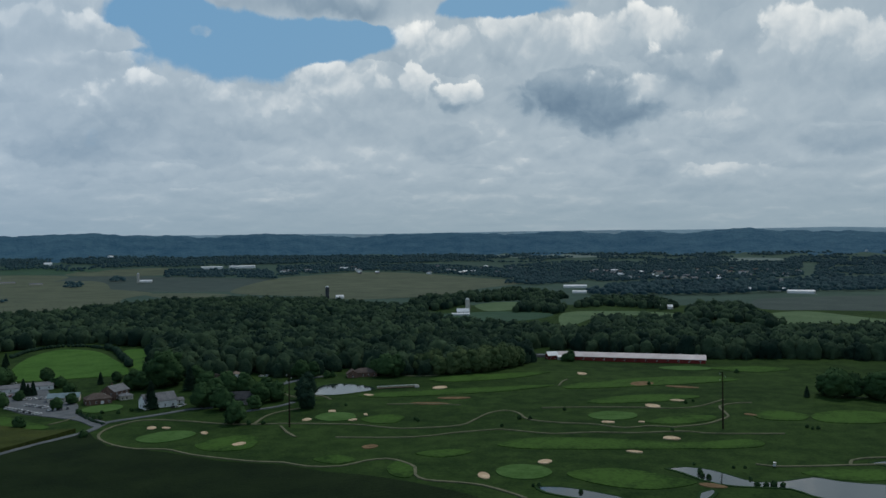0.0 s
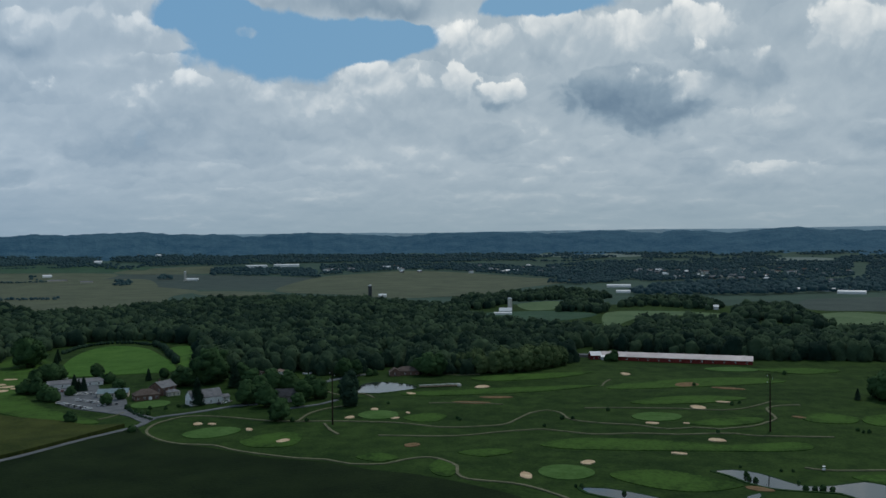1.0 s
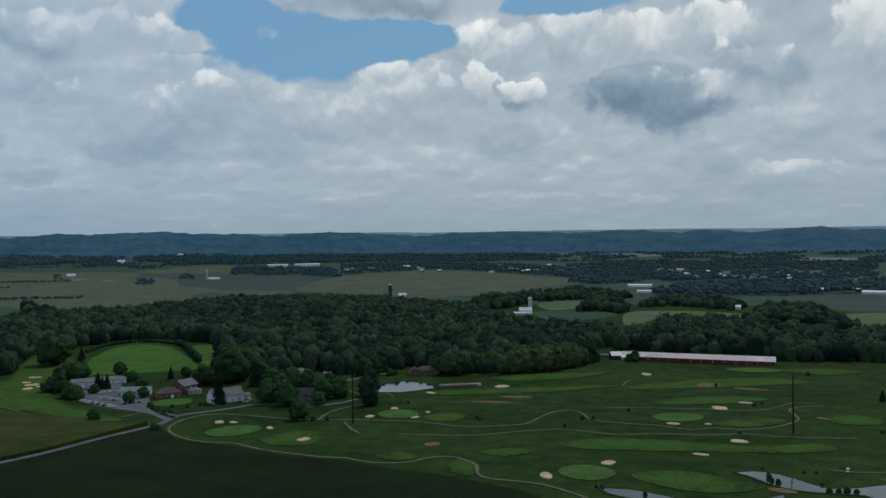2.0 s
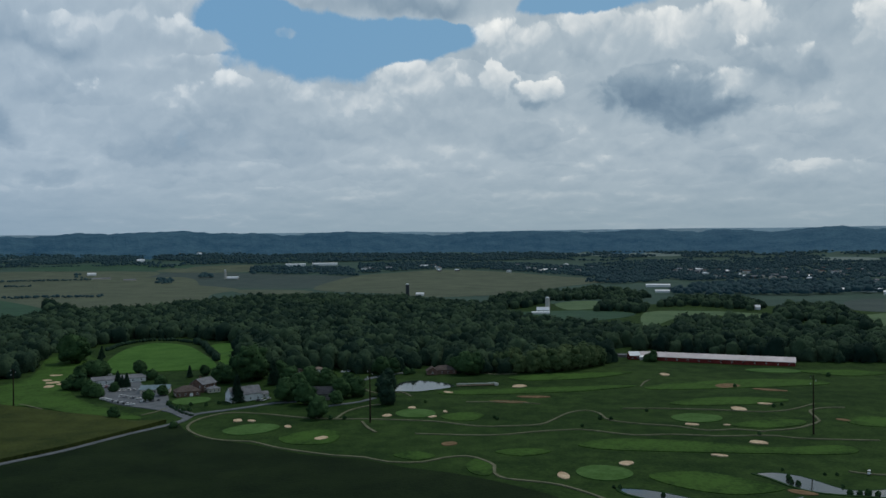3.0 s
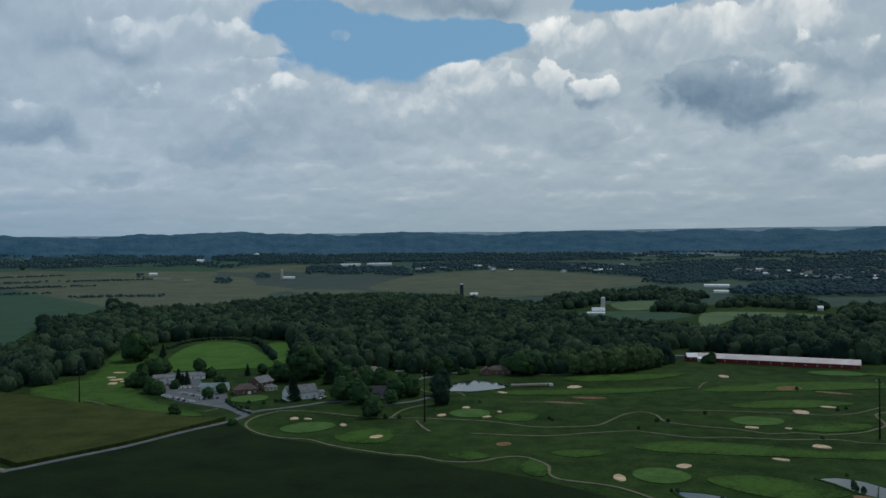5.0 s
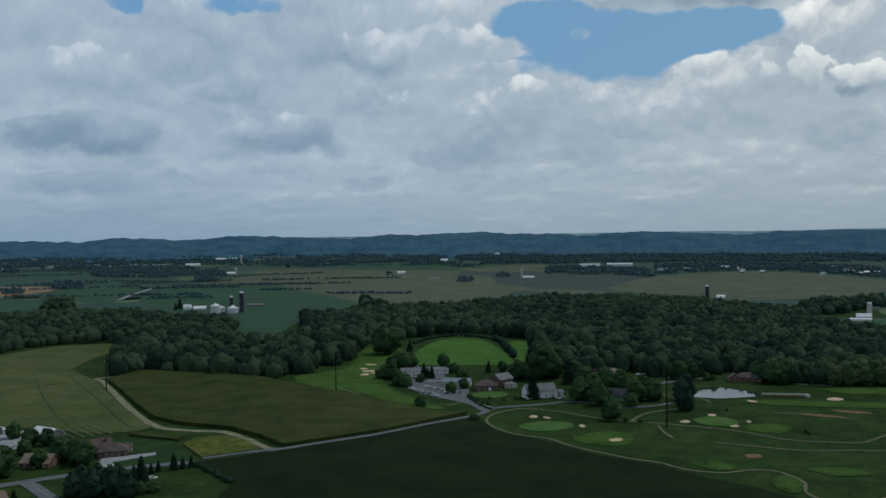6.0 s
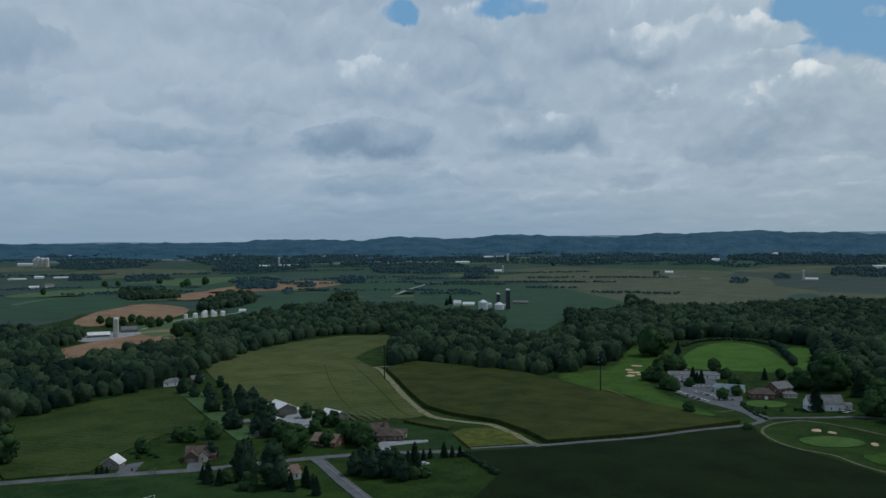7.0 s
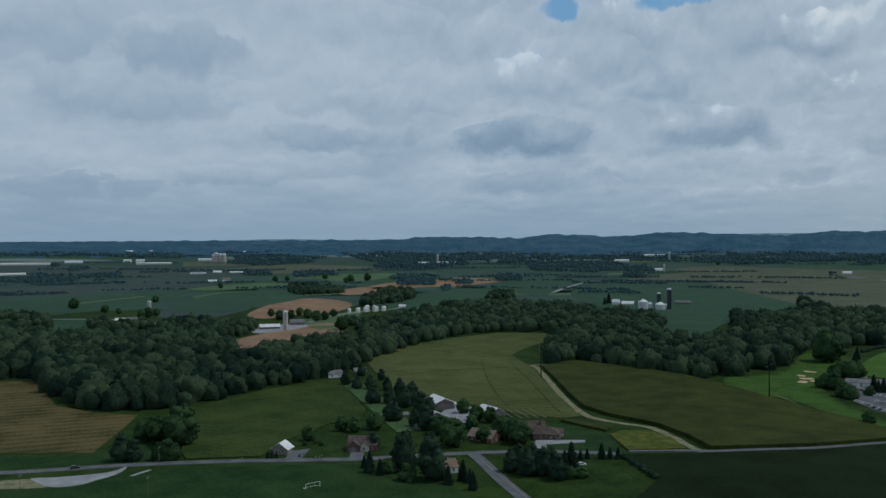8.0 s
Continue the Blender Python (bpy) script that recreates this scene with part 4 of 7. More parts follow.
patch("driveway", [(-374.6, 223.6), (-389.9, 234.2), (-389.0, 242.0), (-372.1, 231.1)], "asphalt", 0.45, 6, False, "grey asphalt driveway to the gabled house", "driveway")
patch("driveway", [(-330.8, 307.4), (-344.8, 323.1), (-349.8, 330.3), (-332.3, 350.9), (-328.4, 346.7), (-338.5, 326.4), (-322.2, 313.8), (-323.1, 307.1)], "gravel", 0.45, 6, False, "pale driveway and walk at the brick house", "driveway")
patch("yard", [(-434.7, 326.1), (-458.5, 353.6), (-451.5, 363.6), (-440.1, 363.2), (-421.2, 342.0), (-413.9, 328.0)], "gravel", 0.40, 6, True, "pale gravel farmyard between the sheds", "yard")
patch("yard", [(-1025.9, 468.1), (-1062.5, 513.6), (-1049.6, 549.4), (-1011.3, 541.7), (-984.5, 491.4), (-983.6, 456.3)], "gravel", 0.55, 10, True, "pale gravel yard at the silo farm", "yard")
ribbon("footpath", [(-411.0, 126.1), (-413.8, 131.8), (-416.1, 136.9)], 1.8, "gravel", 0.4, "short pale concrete footpath in grass", "path")

# wheel tracks left in the hay
for points in ([(-620.3, 515.1), (-536.5, 451.3), (-474.3, 408.5), (-435.7, 385.4)], [(-605.9, 536.3), (-523.1, 481.5), (-454.4, 435.0), (-410.0, 405.3), (-394.2, 397.4)], [(-585.7, 394.4), (-589.8, 431.9), (-583.7, 470.4), (-572.5, 506.5)]):
    ribbon("wheel_track", points, 0.8, "soy", 0.5, "faint dark wheel track through the hay", "track", rag=0.5)

# clipped strips between nursery rows
for k in range(9):
    a, b = Vector((-595.6, 346.6)), Vector((-412.0, 279.5))
    c, d = Vector((-562.5, 351.4)), Vector((-410.3, 292.9))
    p, q = a.lerp(c, k / 8), b.lerp(d, k / 8)
    ribbon("grass_strip", [tuple(p), tuple(p.lerp(q, 0.5)), tuple(q)], 1.7, "grass_row", 0.55, "light green clipped strip between nursery rows", "crop row", kind="", rag=0.2)
for k in range(5):
    a, b = Vector((-432.0, 374.1)), Vector((-421.1, 391.6))
    c, d = Vector((-405.7, 362.7)), Vector((-392.4, 379.4))
    p, q = a.lerp(b, k / 4), c.lerp(d, k / 4)
    ribbon("cold_frame", [tuple(p), tuple(q)], 0.9, "path", 0.5, "long low pale cold frame over garden beds", "cold frame", kind="")


# ---- trees ----
def ico(level, seed, rx, ry, rz, lump, floor=-2.0):
    """A billowing ball of foliage: rounded lobes with creases between them, cut off below the floor."""
    bm = bmesh.new()
    bmesh.ops.create_icosphere(bm, subdivisions=level, radius=1.0)
    if floor > -1:
        bmesh.ops.delete(bm, geom=[v for v in bm.verts if v.co.z < floor], context="VERTS")
    shift = Vector((seed * 3.7, seed * 1.3, seed * 0.7))
    for v in bm.verts:
        broad = noise.noise(v.co * 1.3 + shift)
        lobes = 0.55 - 1.6 * abs(noise.noise(v.co * 2.3 - shift))
        small = 0.3 - abs(noise.noise(v.co * 5.1 + shift))
        f = 1 + lump * (0.45 * broad + 0.42 * lobes + 0.30 * small)
        v.co = Vector((v.co.x * rx * f, v.co.y * ry * f, v.co.z * rz * f))
    bm.verts.index_update()
    vs = np.array([v.co[:] for v in bm.verts])
    fs = np.array([[v.index for v in f.verts] for f in bm.faces])
    bm.free()
    return vs, fs


def leaves(rng, centres, radius, size, middle=None):
    """Loose triangular sprays of leaf round the given centres, lying roughly along the crown's surface."""
    n = len(centres)
    way = rng.normal(size=(n, 3))
    way[:, 2] = np.abs(way[:, 2]) * 0.8
    if middle is not None:
        way += 1.1 * (centres - middle) / (np.linalg.norm(centres - middle, axis=1)[:, None] + 1e-6)
    way /= np.linalg.norm(way, axis=1)[:, None]
    mid = centres + way * radius * rng.uniform(0.8, 1.12, (n, 1))
    out = way + rng.normal(size=(n, 3)) * 0.75
    out /= np.linalg.norm(out, axis=1)[:, None]
    a = np.cross(out, rng.normal(size=(n, 3)))
    a /= np.linalg.norm(a, axis=1)[:, None]
    b = np.cross(out, a)
    s = size * rng.uniform(0.6, 1.3, (n, 1))
    vs = np.stack([mid + a * s, mid - a * s * 0.5 + b * s * 0.8, mid - a * s * 0.5 - b * s * 0.8], 1).reshape(-1, 3)
    return vs, np.arange(3 * n).reshape(-1, 3)


def joined(bits):
    vs, fs, k = [], [], 0
    for v, f in bits:
        vs.append(v)
        fs.append(f + k)
        k += len(v)
    return np.concatenate(vs), np.concatenate(fs)


def crown_round(seed, clumps, sprays, spray, wide=0.36, low=0.22, taper=0.3, grain=1.0):
    """A broad crown one unit high: a billowing body, lobes of foliage on it, and leaf sprays over both."""
    rng = np.random.default_rng(seed)
    tall = (1.0 - low) * 0.5
    middle = np.array((0.0, 0.0, low + tall * 0.92))
    bits, cs = [], []
    v, f = ico(3, seed * 7, wide * 0.86, wide * 0.86, tall * 0.9, 0.8)
    narrow = 1 - taper * np.clip(v[:, 2] / tall, -0.2, 1)
    v[:, 0] *= narrow
    v[:, 1] *= narrow
    bits.append((v + middle, f))
    cs += list(v + middle)
    for i in range(clumps):
        a, u = rng.uniform(0, 6.28), rng.uniform(0, 1)
        reach = wide * (1 - taper * max(0.0, 2 * u - 1)) * math.sqrt(max(0.05, 1 - (2 * u - 0.9) ** 2 * 0.8))
        r = rng.uniform(0.10, 0.17) * grain
        v, f = ico(2, seed * 11 + i, r * 1.1, r * 1.1, r * 0.85, 0.9)
        c = np.array((reach * 0.78 * math.cos(a), reach * 0.78 * math.sin(a), low + 0.10 + (0.80 - low) * u))
        bits.append((v + c, f))
        cs += list((v + c)[::3])
    cs = np.array(cs)
    pick = cs[rng.integers(0, len(cs), sprays)]
    bits.append(leaves(rng, pick, 0.035, spray, middle))
    return joined(bits)


def crown_wood(seed, level, sprays, spray):
    """A woodland crown one unit high, seen only from above and the side."""
    rng = np.random.default_rng(seed)
    v, f = ico(level, seed * 5, 0.40, 0.40, 0.56, 0.95 if level > 2 else 0.7, -0.62 if sprays else -0.3)
    v = v * (1, 1, rng.uniform(0.85, 1.05)) + (0, 0, 0.36)
    bits = [(v, f)]
    if sprays:
        pick = v[rng.integers(0, len(v), sprays)]
        bits.append(leaves(rng, pick, 0.06, spray, np.array((0, 0, 0.3))))
    return joined(bits)


def crown_conifer(seed, sprays, spray, wide=0.26):
    rng = np.random.default_rng(seed)
    bits = []
    for i in range(14):
        u = i / 13
        z0, r = 0.05 + 0.83 * u, wide * (1 - u) ** 0.85 + 0.02
        n = 11
        ang = np.arange(n) * 6.2832 / n + rng.uniform(0, 6.28)
        rr = r * rng.uniform(0.72, 1.15, n)
        ringv = np.stack([rr * np.cos(ang), rr * np.sin(ang), z0 + rng.uniform(-0.02, 0.02, n)], 1)
        v = np.concatenate([ringv, [[0, 0, min(1.0, z0 + 0.17)]], [[0, 0, z0 + 0.03]]])
        f = np.array([[k, (k + 1) % n, n] for k in range(n)] + [[(k + 1) % n, k, n + 1] for k in range(n)])
        bits.append((v, f))
    u = rng.uniform(0, 0.95, sprays)
    a = rng.uniform(0, 6.28, sprays)
    r = wide * (1 - u) ** 0.85 * rng.uniform(0.7, 1.08, sprays)
    bits.append(leaves(rng, np.stack([r * np.cos(a), r * np.sin(a), 0.08 + 0.88 * u], 1), 0.02, spray))
    return joined(bits)


def trunk_mesh(seed, top, thick, limbs):
    rng = random.Random(seed)
    bm = bmesh.new()

    def limb(a, b, ra, rb):
        d = (b - a)
        m = Matrix.Translation((a + b) / 2) @ d.to_track_quat("Z", "Y").to_matrix().to_4x4()
        bmesh.ops.create_cone(bm, cap_ends=False, segments=7, radius1=ra, radius2=rb, depth=d.length, matrix=m)

    fork = Vector((rng.uniform(-0.02, 0.02), rng.uniform(-0.02, 0.02), top * 0.55))
    limb(Vector((0, 0, -0.04)), fork, thick, thick * 0.7)
    limb(fork, Vector((0, 0, top)), thick * 0.7, thick * 0.25)
    for i in range(limbs):
        a = i * 6.28 / limbs + rng.uniform(-0.3, 0.3)
        s = fork.lerp(Vector((0, 0, top)), rng.uniform(0, 0.6))
        limb(s, s + Vector((math.cos(a) * 0.2, math.sin(a) * 0.2, rng.uniform(0.14, 0.26))), thick * 0.45, thick * 0.12)
    me = bpy.data.meshes.new("trunk")
    bm.to_mesh(me)
    bm.free()
    me.materials.append(M["bark"])
    return me


def crown_mesh(data, mat):
    me = fast_mesh("crown", *data)
    me.materials.append(M[mat])
    return me


KINDS = {"cedar": [], "pale": [], "broad": [], "tall": [], "conifer": [], "shrub": []}
for k in range(4):
    KINDS["broad"].append((trunk_mesh(k, 0.75, 0.022, 5), crown_mesh(crown_round(k + 1, 15, 1100, 0.032, 0.42, 0.05, 0.22), "leaf")))
    KINDS["pale"].append((trunk_mesh(k, 0.75, 0.022, 5), crown_mesh(crown_round(k + 51, 15, 1100, 0.032, 0.40, 0.02, 0.22), "pale_leaf")))
    KINDS["cedar"].append((trunk_mesh(k + 3, 0.8, 0.02, 3), crown_mesh(crown_round(k + 71, 12, 1000, 0.028, 0.33, -0.03, 0.55, 0.8), "leaf_dark")))
    KINDS["tall"].append((trunk_mesh(k + 9, 0.8, 0.018, 4), crown_mesh(crown_round(k + 21, 14, 1100, 0.027, 0.28, -0.03, 0.35, 0.75), "leaf_dark")))
    KINDS["conifer"].append((trunk_mesh(k + 5, 0.9, 0.016, 0), crown_mesh(crown_conifer(k + 31, 900, 0.026), "leaf_dark")))
    KINDS["shrub"].append((trunk_mesh(k + 7, 0.5, 0.03, 4), crown_mesh(crown_round(k + 41, 9, 500, 0.055, 0.52, -0.08, 0.2, 1.2), "leaf")))
WORDS = {"cedar": "dark dense pointed oval evergreen tree", "pale": "silvery-green leafy tree at the edge of the wood", "broad": "broad leafy green deciduous tree", "tall": "tall narrow leafy green deciduous tree", "conifer": "dark green pointed conifer tree", "shrub": "low rounded dark green shrub"}


def trees(kind, rows, label="", group="trees", wide=1.0):
    for x, y, h in rows:
        k = int(abs(x * 3 + y * 5)) % 4
        root = new("shrub" if kind == "shrub" else "conifer" if kind == "conifer" else "tree")
        tagged(root, label or WORDS[kind], "shrub" if kind == "shrub" else "tree", group)
        root.matrix_world = pose(x, y, terrain(x, y), 0, 0, (x * 37 + y * 11) % 360) @ Matrix.Diagonal((h * wide, h * wide, h, 1))
        trunk, crown = KINDS[kind][k]
        for nm, me in (("trunk", trunk), ("crown", crown)):
            new(nm, me).parent = root


trees("cedar", [(-444.1, 131.5, 14.3), (-439.8, 136.7, 10.9)], "dark pointed conifer at the field's edge")
trees("broad", [(-482.1, 155.6, 12.7), (-475.9, 160.4, 14.5), (-458.6, 167.6, 21.2), (-436.7, 255.8, 8.6), (-429.5, 260.3, 9.2), (-427.7, 273.6, 10.7), (-425.2, 228.3, 8.9)], "broad leafy tree behind the roadside houses")
trees("shrub", [(-430.2, 151.2, 10.8), (-433.1, 147.9, 9.0), (-327.7, 227.3, 7.9), (-343.7, 227.8, 7.0), (-281.3, 294.5, 5.9), (-283.3, 289.2, 5.8), (-416.7, 228.0, 3.1), (-410.2, 227.9, 2.8), (-415.6, 220.4, 2.5)])
trees("conifer", [(-401.9, 191.9, 4.1), (-400.5, 193.8, 4.7), (-399.1, 195.6, 3.8), (-349.3, 220.1, 11.4), (-342.4, 221.5, 8.6), (-312.1, 239.1, 9.3), (-312.2, 247.8, 10.5), (-298.3, 242.7, 9.1), (-307.4, 248.0, 7.3), (-357.5, 222.1, 6.9), (-393.3, 205.4, 2.3)])
trees("tall", [(-342.5, 236.2, 19.7), (-322.3, 237.6, 22.1), (-386.2, 245.9, 10.2)], "tall full leafy tree beside the crossroads")
trees("cedar", [(-575.2, 340.8, 12.3), (-554.3, 338.2, 10.2), (-607.2, 374.9, 10.3), (-548.0, 345.8, 11.0), (-498.9, 317.5, 15.5), (-492.1, 326.5, 11.6), (-535.7, 353.4, 10.1), (-577.9, 375.4, 9.0), (-441.9, 297.3, 12.6), (-476.8, 327.7, 15.9), (-481.3, 338.0, 16.2), (-447.1, 320.9, 15.2), (-420.9, 297.5, 10.8), (-410.3, 298.5, 15.3), (-444.2, 325.2, 13.0), (-443.9, 294.4, 11.9), (-515.3, 350.8, 12.3)], "dark leafy tree in a row beside the nursery", "nursery trees")
trees("broad", [(-367.0, 283.6, 15.8), (-437.4, 347.6, 9.9), (-414.2, 339.5, 10.5), (-405.0, 343.2, 9.7), (-366.1, 319.4, 13.4), (-365.0, 304.4, 9.3), (-349.5, 317.3, 13.6), (-359.8, 320.2, 11.4), (-395.6, 297.5, 11.7), (-397.3, 322.1, 8.7)], "leafy green tree in the farmyard")
trees("cedar", [(-309.7, 275.5, 11.4), (-300.2, 277.8, 13.4), (-295.6, 283.4, 14.0), (-285.7, 283.4, 12.1), (-311.0, 291.7, 11.2), (-318.2, 288.1, 10.7), (-302.0, 294.5, 11.1)], "dark leafy tree in a dense roadside clump")
trees("conifer", [(-291.1, 297.9, 15.3), (-303.2, 321.6, 5.8), (-298.5, 327.1, 8.7), (-295.7, 330.3, 6.4), (-293.1, 333.4, 6.4), (-303.8, 317.3, 5.8), (-290.4, 292.6, 12.2)], "dark spruce beside the lawn")
trees("broad", [(-420.5, 765.9, 29.6), (-424.8, 788.3, 23.3), (-322.9, 697.6, 12.1), (-238.1, 656.7, 15.7), (-231.0, 656.0, 14.7), (-220.7, 666.3, 27.0), (-216.5, 675.1, 28.2), (-278.4, 637.5, 10.0), (-262.6, 688.6, 8.8), (-263.9, 583.3, 9.2), (-262.6, 604.1, 8.6)], "broad leafy tree near the clubhouse")
trees("shrub", [(-360.6, 685.4, 13.1), (-354.2, 685.4, 14.1), (-351.7, 691.4, 12.1), (-335.8, 623.6, 12.0), (-343.4, 622.6, 11.1), (-316.9, 602.2, 11.6), (-308.7, 596.4, 9.7), (-364.5, 676.2, 11.0), (-300.4, 671.6, 8.7), (-306.9, 672.1, 7.7), (-306.6, 619.1, 7.2), (-208.6, 494.8, 4.6), (-242.1, 567.8, 3.6), (-230.8, 555.1, 3.2), (-224.3, 548.8, 3.1), (-220.2, 548.3, 3.1), (-227.0, 568.2, 2.4), (-215.6, 566.8, 2.4), (-209.4, 573.8, 2.4)])
trees("conifer", [(-392.8, 765.9, 13.5), (-410.6, 804.0, 12.9), (-272.6, 680.6, 10.6), (-198.4, 580.2, 20.3), (-311.9, 635.3, 13.9), (-305.9, 637.9, 12.0), (-192.9, 650.7, 20.8), (-308.4, 635.5, 10.2)], "dark pointed conifer by the car park")
trees("broad", [(-257.9, 519.5, 8.7), (-164.0, 579.8, 16.9), (-158.1, 587.6, 18.7), (-156.8, 624.3, 18.1), (-144.3, 624.0, 17.2), (-129.5, 624.4, 13.7), (-117.7, 600.8, 14.8), (-128.7, 526.6, 15.2), (-126.1, 570.1, 10.1), (-196.6, 679.2, 15.1), (-147.6, 570.3, 15.7), (-173.9, 630.2, 17.5), (-127.1, 593.4, 14.6)], "dark leafy tree crowding round the hidden house")
trees("tall", [(-91.8, 573.0, 19.4), (-99.6, 607.0, 17.3), (-99.3, 631.8, 17.1)], "tall dark tree standing beside the pond")
trees("shrub", [(-96.9, 710.9, 6.3), (-92.5, 714.4, 4.8), (-16.2, 533.1, 2.1), (47.4, 538.1, 2.9), (54.2, 536.5, 2.5), (34.8, 515.3, 2.1), (79.6, 563.3, 2.3), (132.4, 495.9, 2.4), (-119.4, 523.6, 2.9), (-110.6, 524.1, 2.5), (118.1, 798.4, 9.8), (112.9, 797.7, 6.5), (-66.7, 582.5, 2.0), (-18.1, 538.2, 1.8)])
trees("shrub", [(163.1, 576.9, 2.4), (169.8, 582.7, 2.0), (244.7, 714.3, 3.5), (157.9, 657.8, 2.7), (121.5, 406.7, 2.5), (123.1, 398.0, 2.2), (121.0, 400.8, 2.0), (141.0, 385.4, 2.5), (145.1, 385.5, 2.2), (148.6, 385.5, 2.8), (152.4, 384.6, 2.2), (212.8, 501.3, 2.2), (217.4, 496.8, 2.2), (214.2, 496.9, 1.8), (141.9, 396.4, 1.7), (123.3, 422.2, 1.5), (140.7, 416.1, 1.5), (146.3, 416.1, 1.5), (42.3, 383.4, 1.8), (39.8, 383.4, 1.5), (59.5, 373.0, 1.8)])
trees("broad", [(275.3, 601.4, 21.3), (287.3, 601.7, 17.9), (302.8, 593.1, 19.6), (299.1, 597.3, 16.1), (274.5, 610.2, 16.1), (313.8, 584.4, 20.4)], "broad leafy tree in a clump on the course", wide=1.15)
trees("conifer", [(255.1, 600.7, 8.7)], "small conifer alone on the course")
trees("broad", [(-2052.9, 853.9, 14.4), (-1555.2, 382.3, 18.9), (-1430.6, 399.0, 13.6), (-1634.0, 549.5, 13.5), (-2281.4, 1116.3, 18.1), (-2287.2, 1157.3, 15.0), (-2299.2, 1290.7, 18.8), (-2113.9, 1269.2, 22.3), (-2162.0, 1356.6, 23.1), (-2095.7, 1243.5, 15.8), (-2005.3, 2857.6, 18.0), (-1392.5, 410.0, 9.5), (-1290.3, 412.6, 14.2), (-1302.7, 426.8, 16.2), (-1314.1, 442.7, 12.7), (-1200.5, 580.4, 12.2), (-1142.5, 565.9, 15.0), (-1148.7, 587.3, 13.5), (-1131.4, 606.1, 15.1), (-1086.3, 595.6, 16.1), (-1095.4, 614.5, 13.1), (-1190.8, 623.3, 12.3), (-948.1, 556.3, 18.7), (-1138.1, 653.1, 12.0)], "single round tree among distant fields", "field trees")
trees("pale", [(-29.3, 735.7, 12.8), (-20.4, 729.0, 16.6), (-12.2, 725.7, 18.5), (-4.0, 719.5, 17.4), (8.2, 722.5, 19.4), (16.2, 725.6, 20.4), (24.4, 728.8, 20.5), (33.1, 732.3, 20.6), (42.0, 739.1, 19.9), (50.8, 749.5, 20.2), (58.7, 757.0, 19.4), (66.5, 768.4, 17.6), (-7.7, 751.0, 18.1), (14.5, 757.4, 18.3), (39.6, 765.4, 19.6), (55.6, 781.5, 19.0)])
trees("broad", [(-47.1, 711.4, 19.1), (-40.2, 714.4, 18.2), (-56.3, 721.1, 14.6), (-38.1, 736.2, 17.8), (-109.1, 712.8, 14.5), (-117.5, 705.4, 16.3), (-94.7, 771.0, 13.5)], "dark leafy tree at the edge of the wood")
trees("conifer", [(-1069.6, 1191.7, 20.7), (-1054.3, 1164.2, 14.2)], "dark conifer beside the farm buildings")

# hedges
def hedge(points, height, width, label):
    mid = rounded(points, 4.0, False)
    rng = np.random.default_rng(len(mid))
    bits = []
    for i, p in enumerate(mid):
        c = np.array((p.x + rng.uniform(-0.5, 0.5) * width * 0.3, p.y + rng.uniform(-0.5, 0.5) * width * 0.3, terrain(p.x, p.y)))
        g = rng.uniform(0.65, 1.2)
        v, f = ico(2, i, width * 0.5 * g, width * 0.5 * g, height * 0.55 * g, 0.9)
        bits.append((v + c + (0, 0, height * 0.42), f))
        bits.append(leaves(rng, (v + c + (0, 0, height * 0.42))[rng.integers(0, len(v), 40)], 0.1, 0.4))
    return thing("hedge", fast_mesh("hedge", *joined(bits)), "leaf_dark", label, "hedge")


hedge([(-430.5, 855.0), (-433.4, 898.1), (-422.4, 930.2), (-396.0, 938.4), (-366.6, 922.5)], 3.5, 4, "long dark hedge along the crest of the range")
hedge([(-360.0, 917.5), (-338.2, 887.0), (-304.6, 816.8), (-277.0, 757.2)], 6.0, 5.5, "curved dark clipped hedge beside the range")
hedge([(-247.7, 578.3), (-234.9, 557.4), (-220.4, 539.2), (-211.4, 531.1)], 1.6, 2.5, "low clipped hedge beside the drive")
hedge([(-292.0, 336.4), (-275.8, 328.5), (-258.1, 319.1)], 2.4, 3.0, "dark hedge along the maize")


# ---- woods: thousands of crowns joined into one sheet of trees each ----
WOOD_CROWNS = [crown_wood(60 + k, 3, 130, 0.044) for k in range(9)]
MID_CROWNS = [crown_wood(160 + k, 2, 30, 0.065) for k in range(9)]
FAR_CROWNS = [crown_wood(80 + k, 2, 0, 0) for k in range(8)]


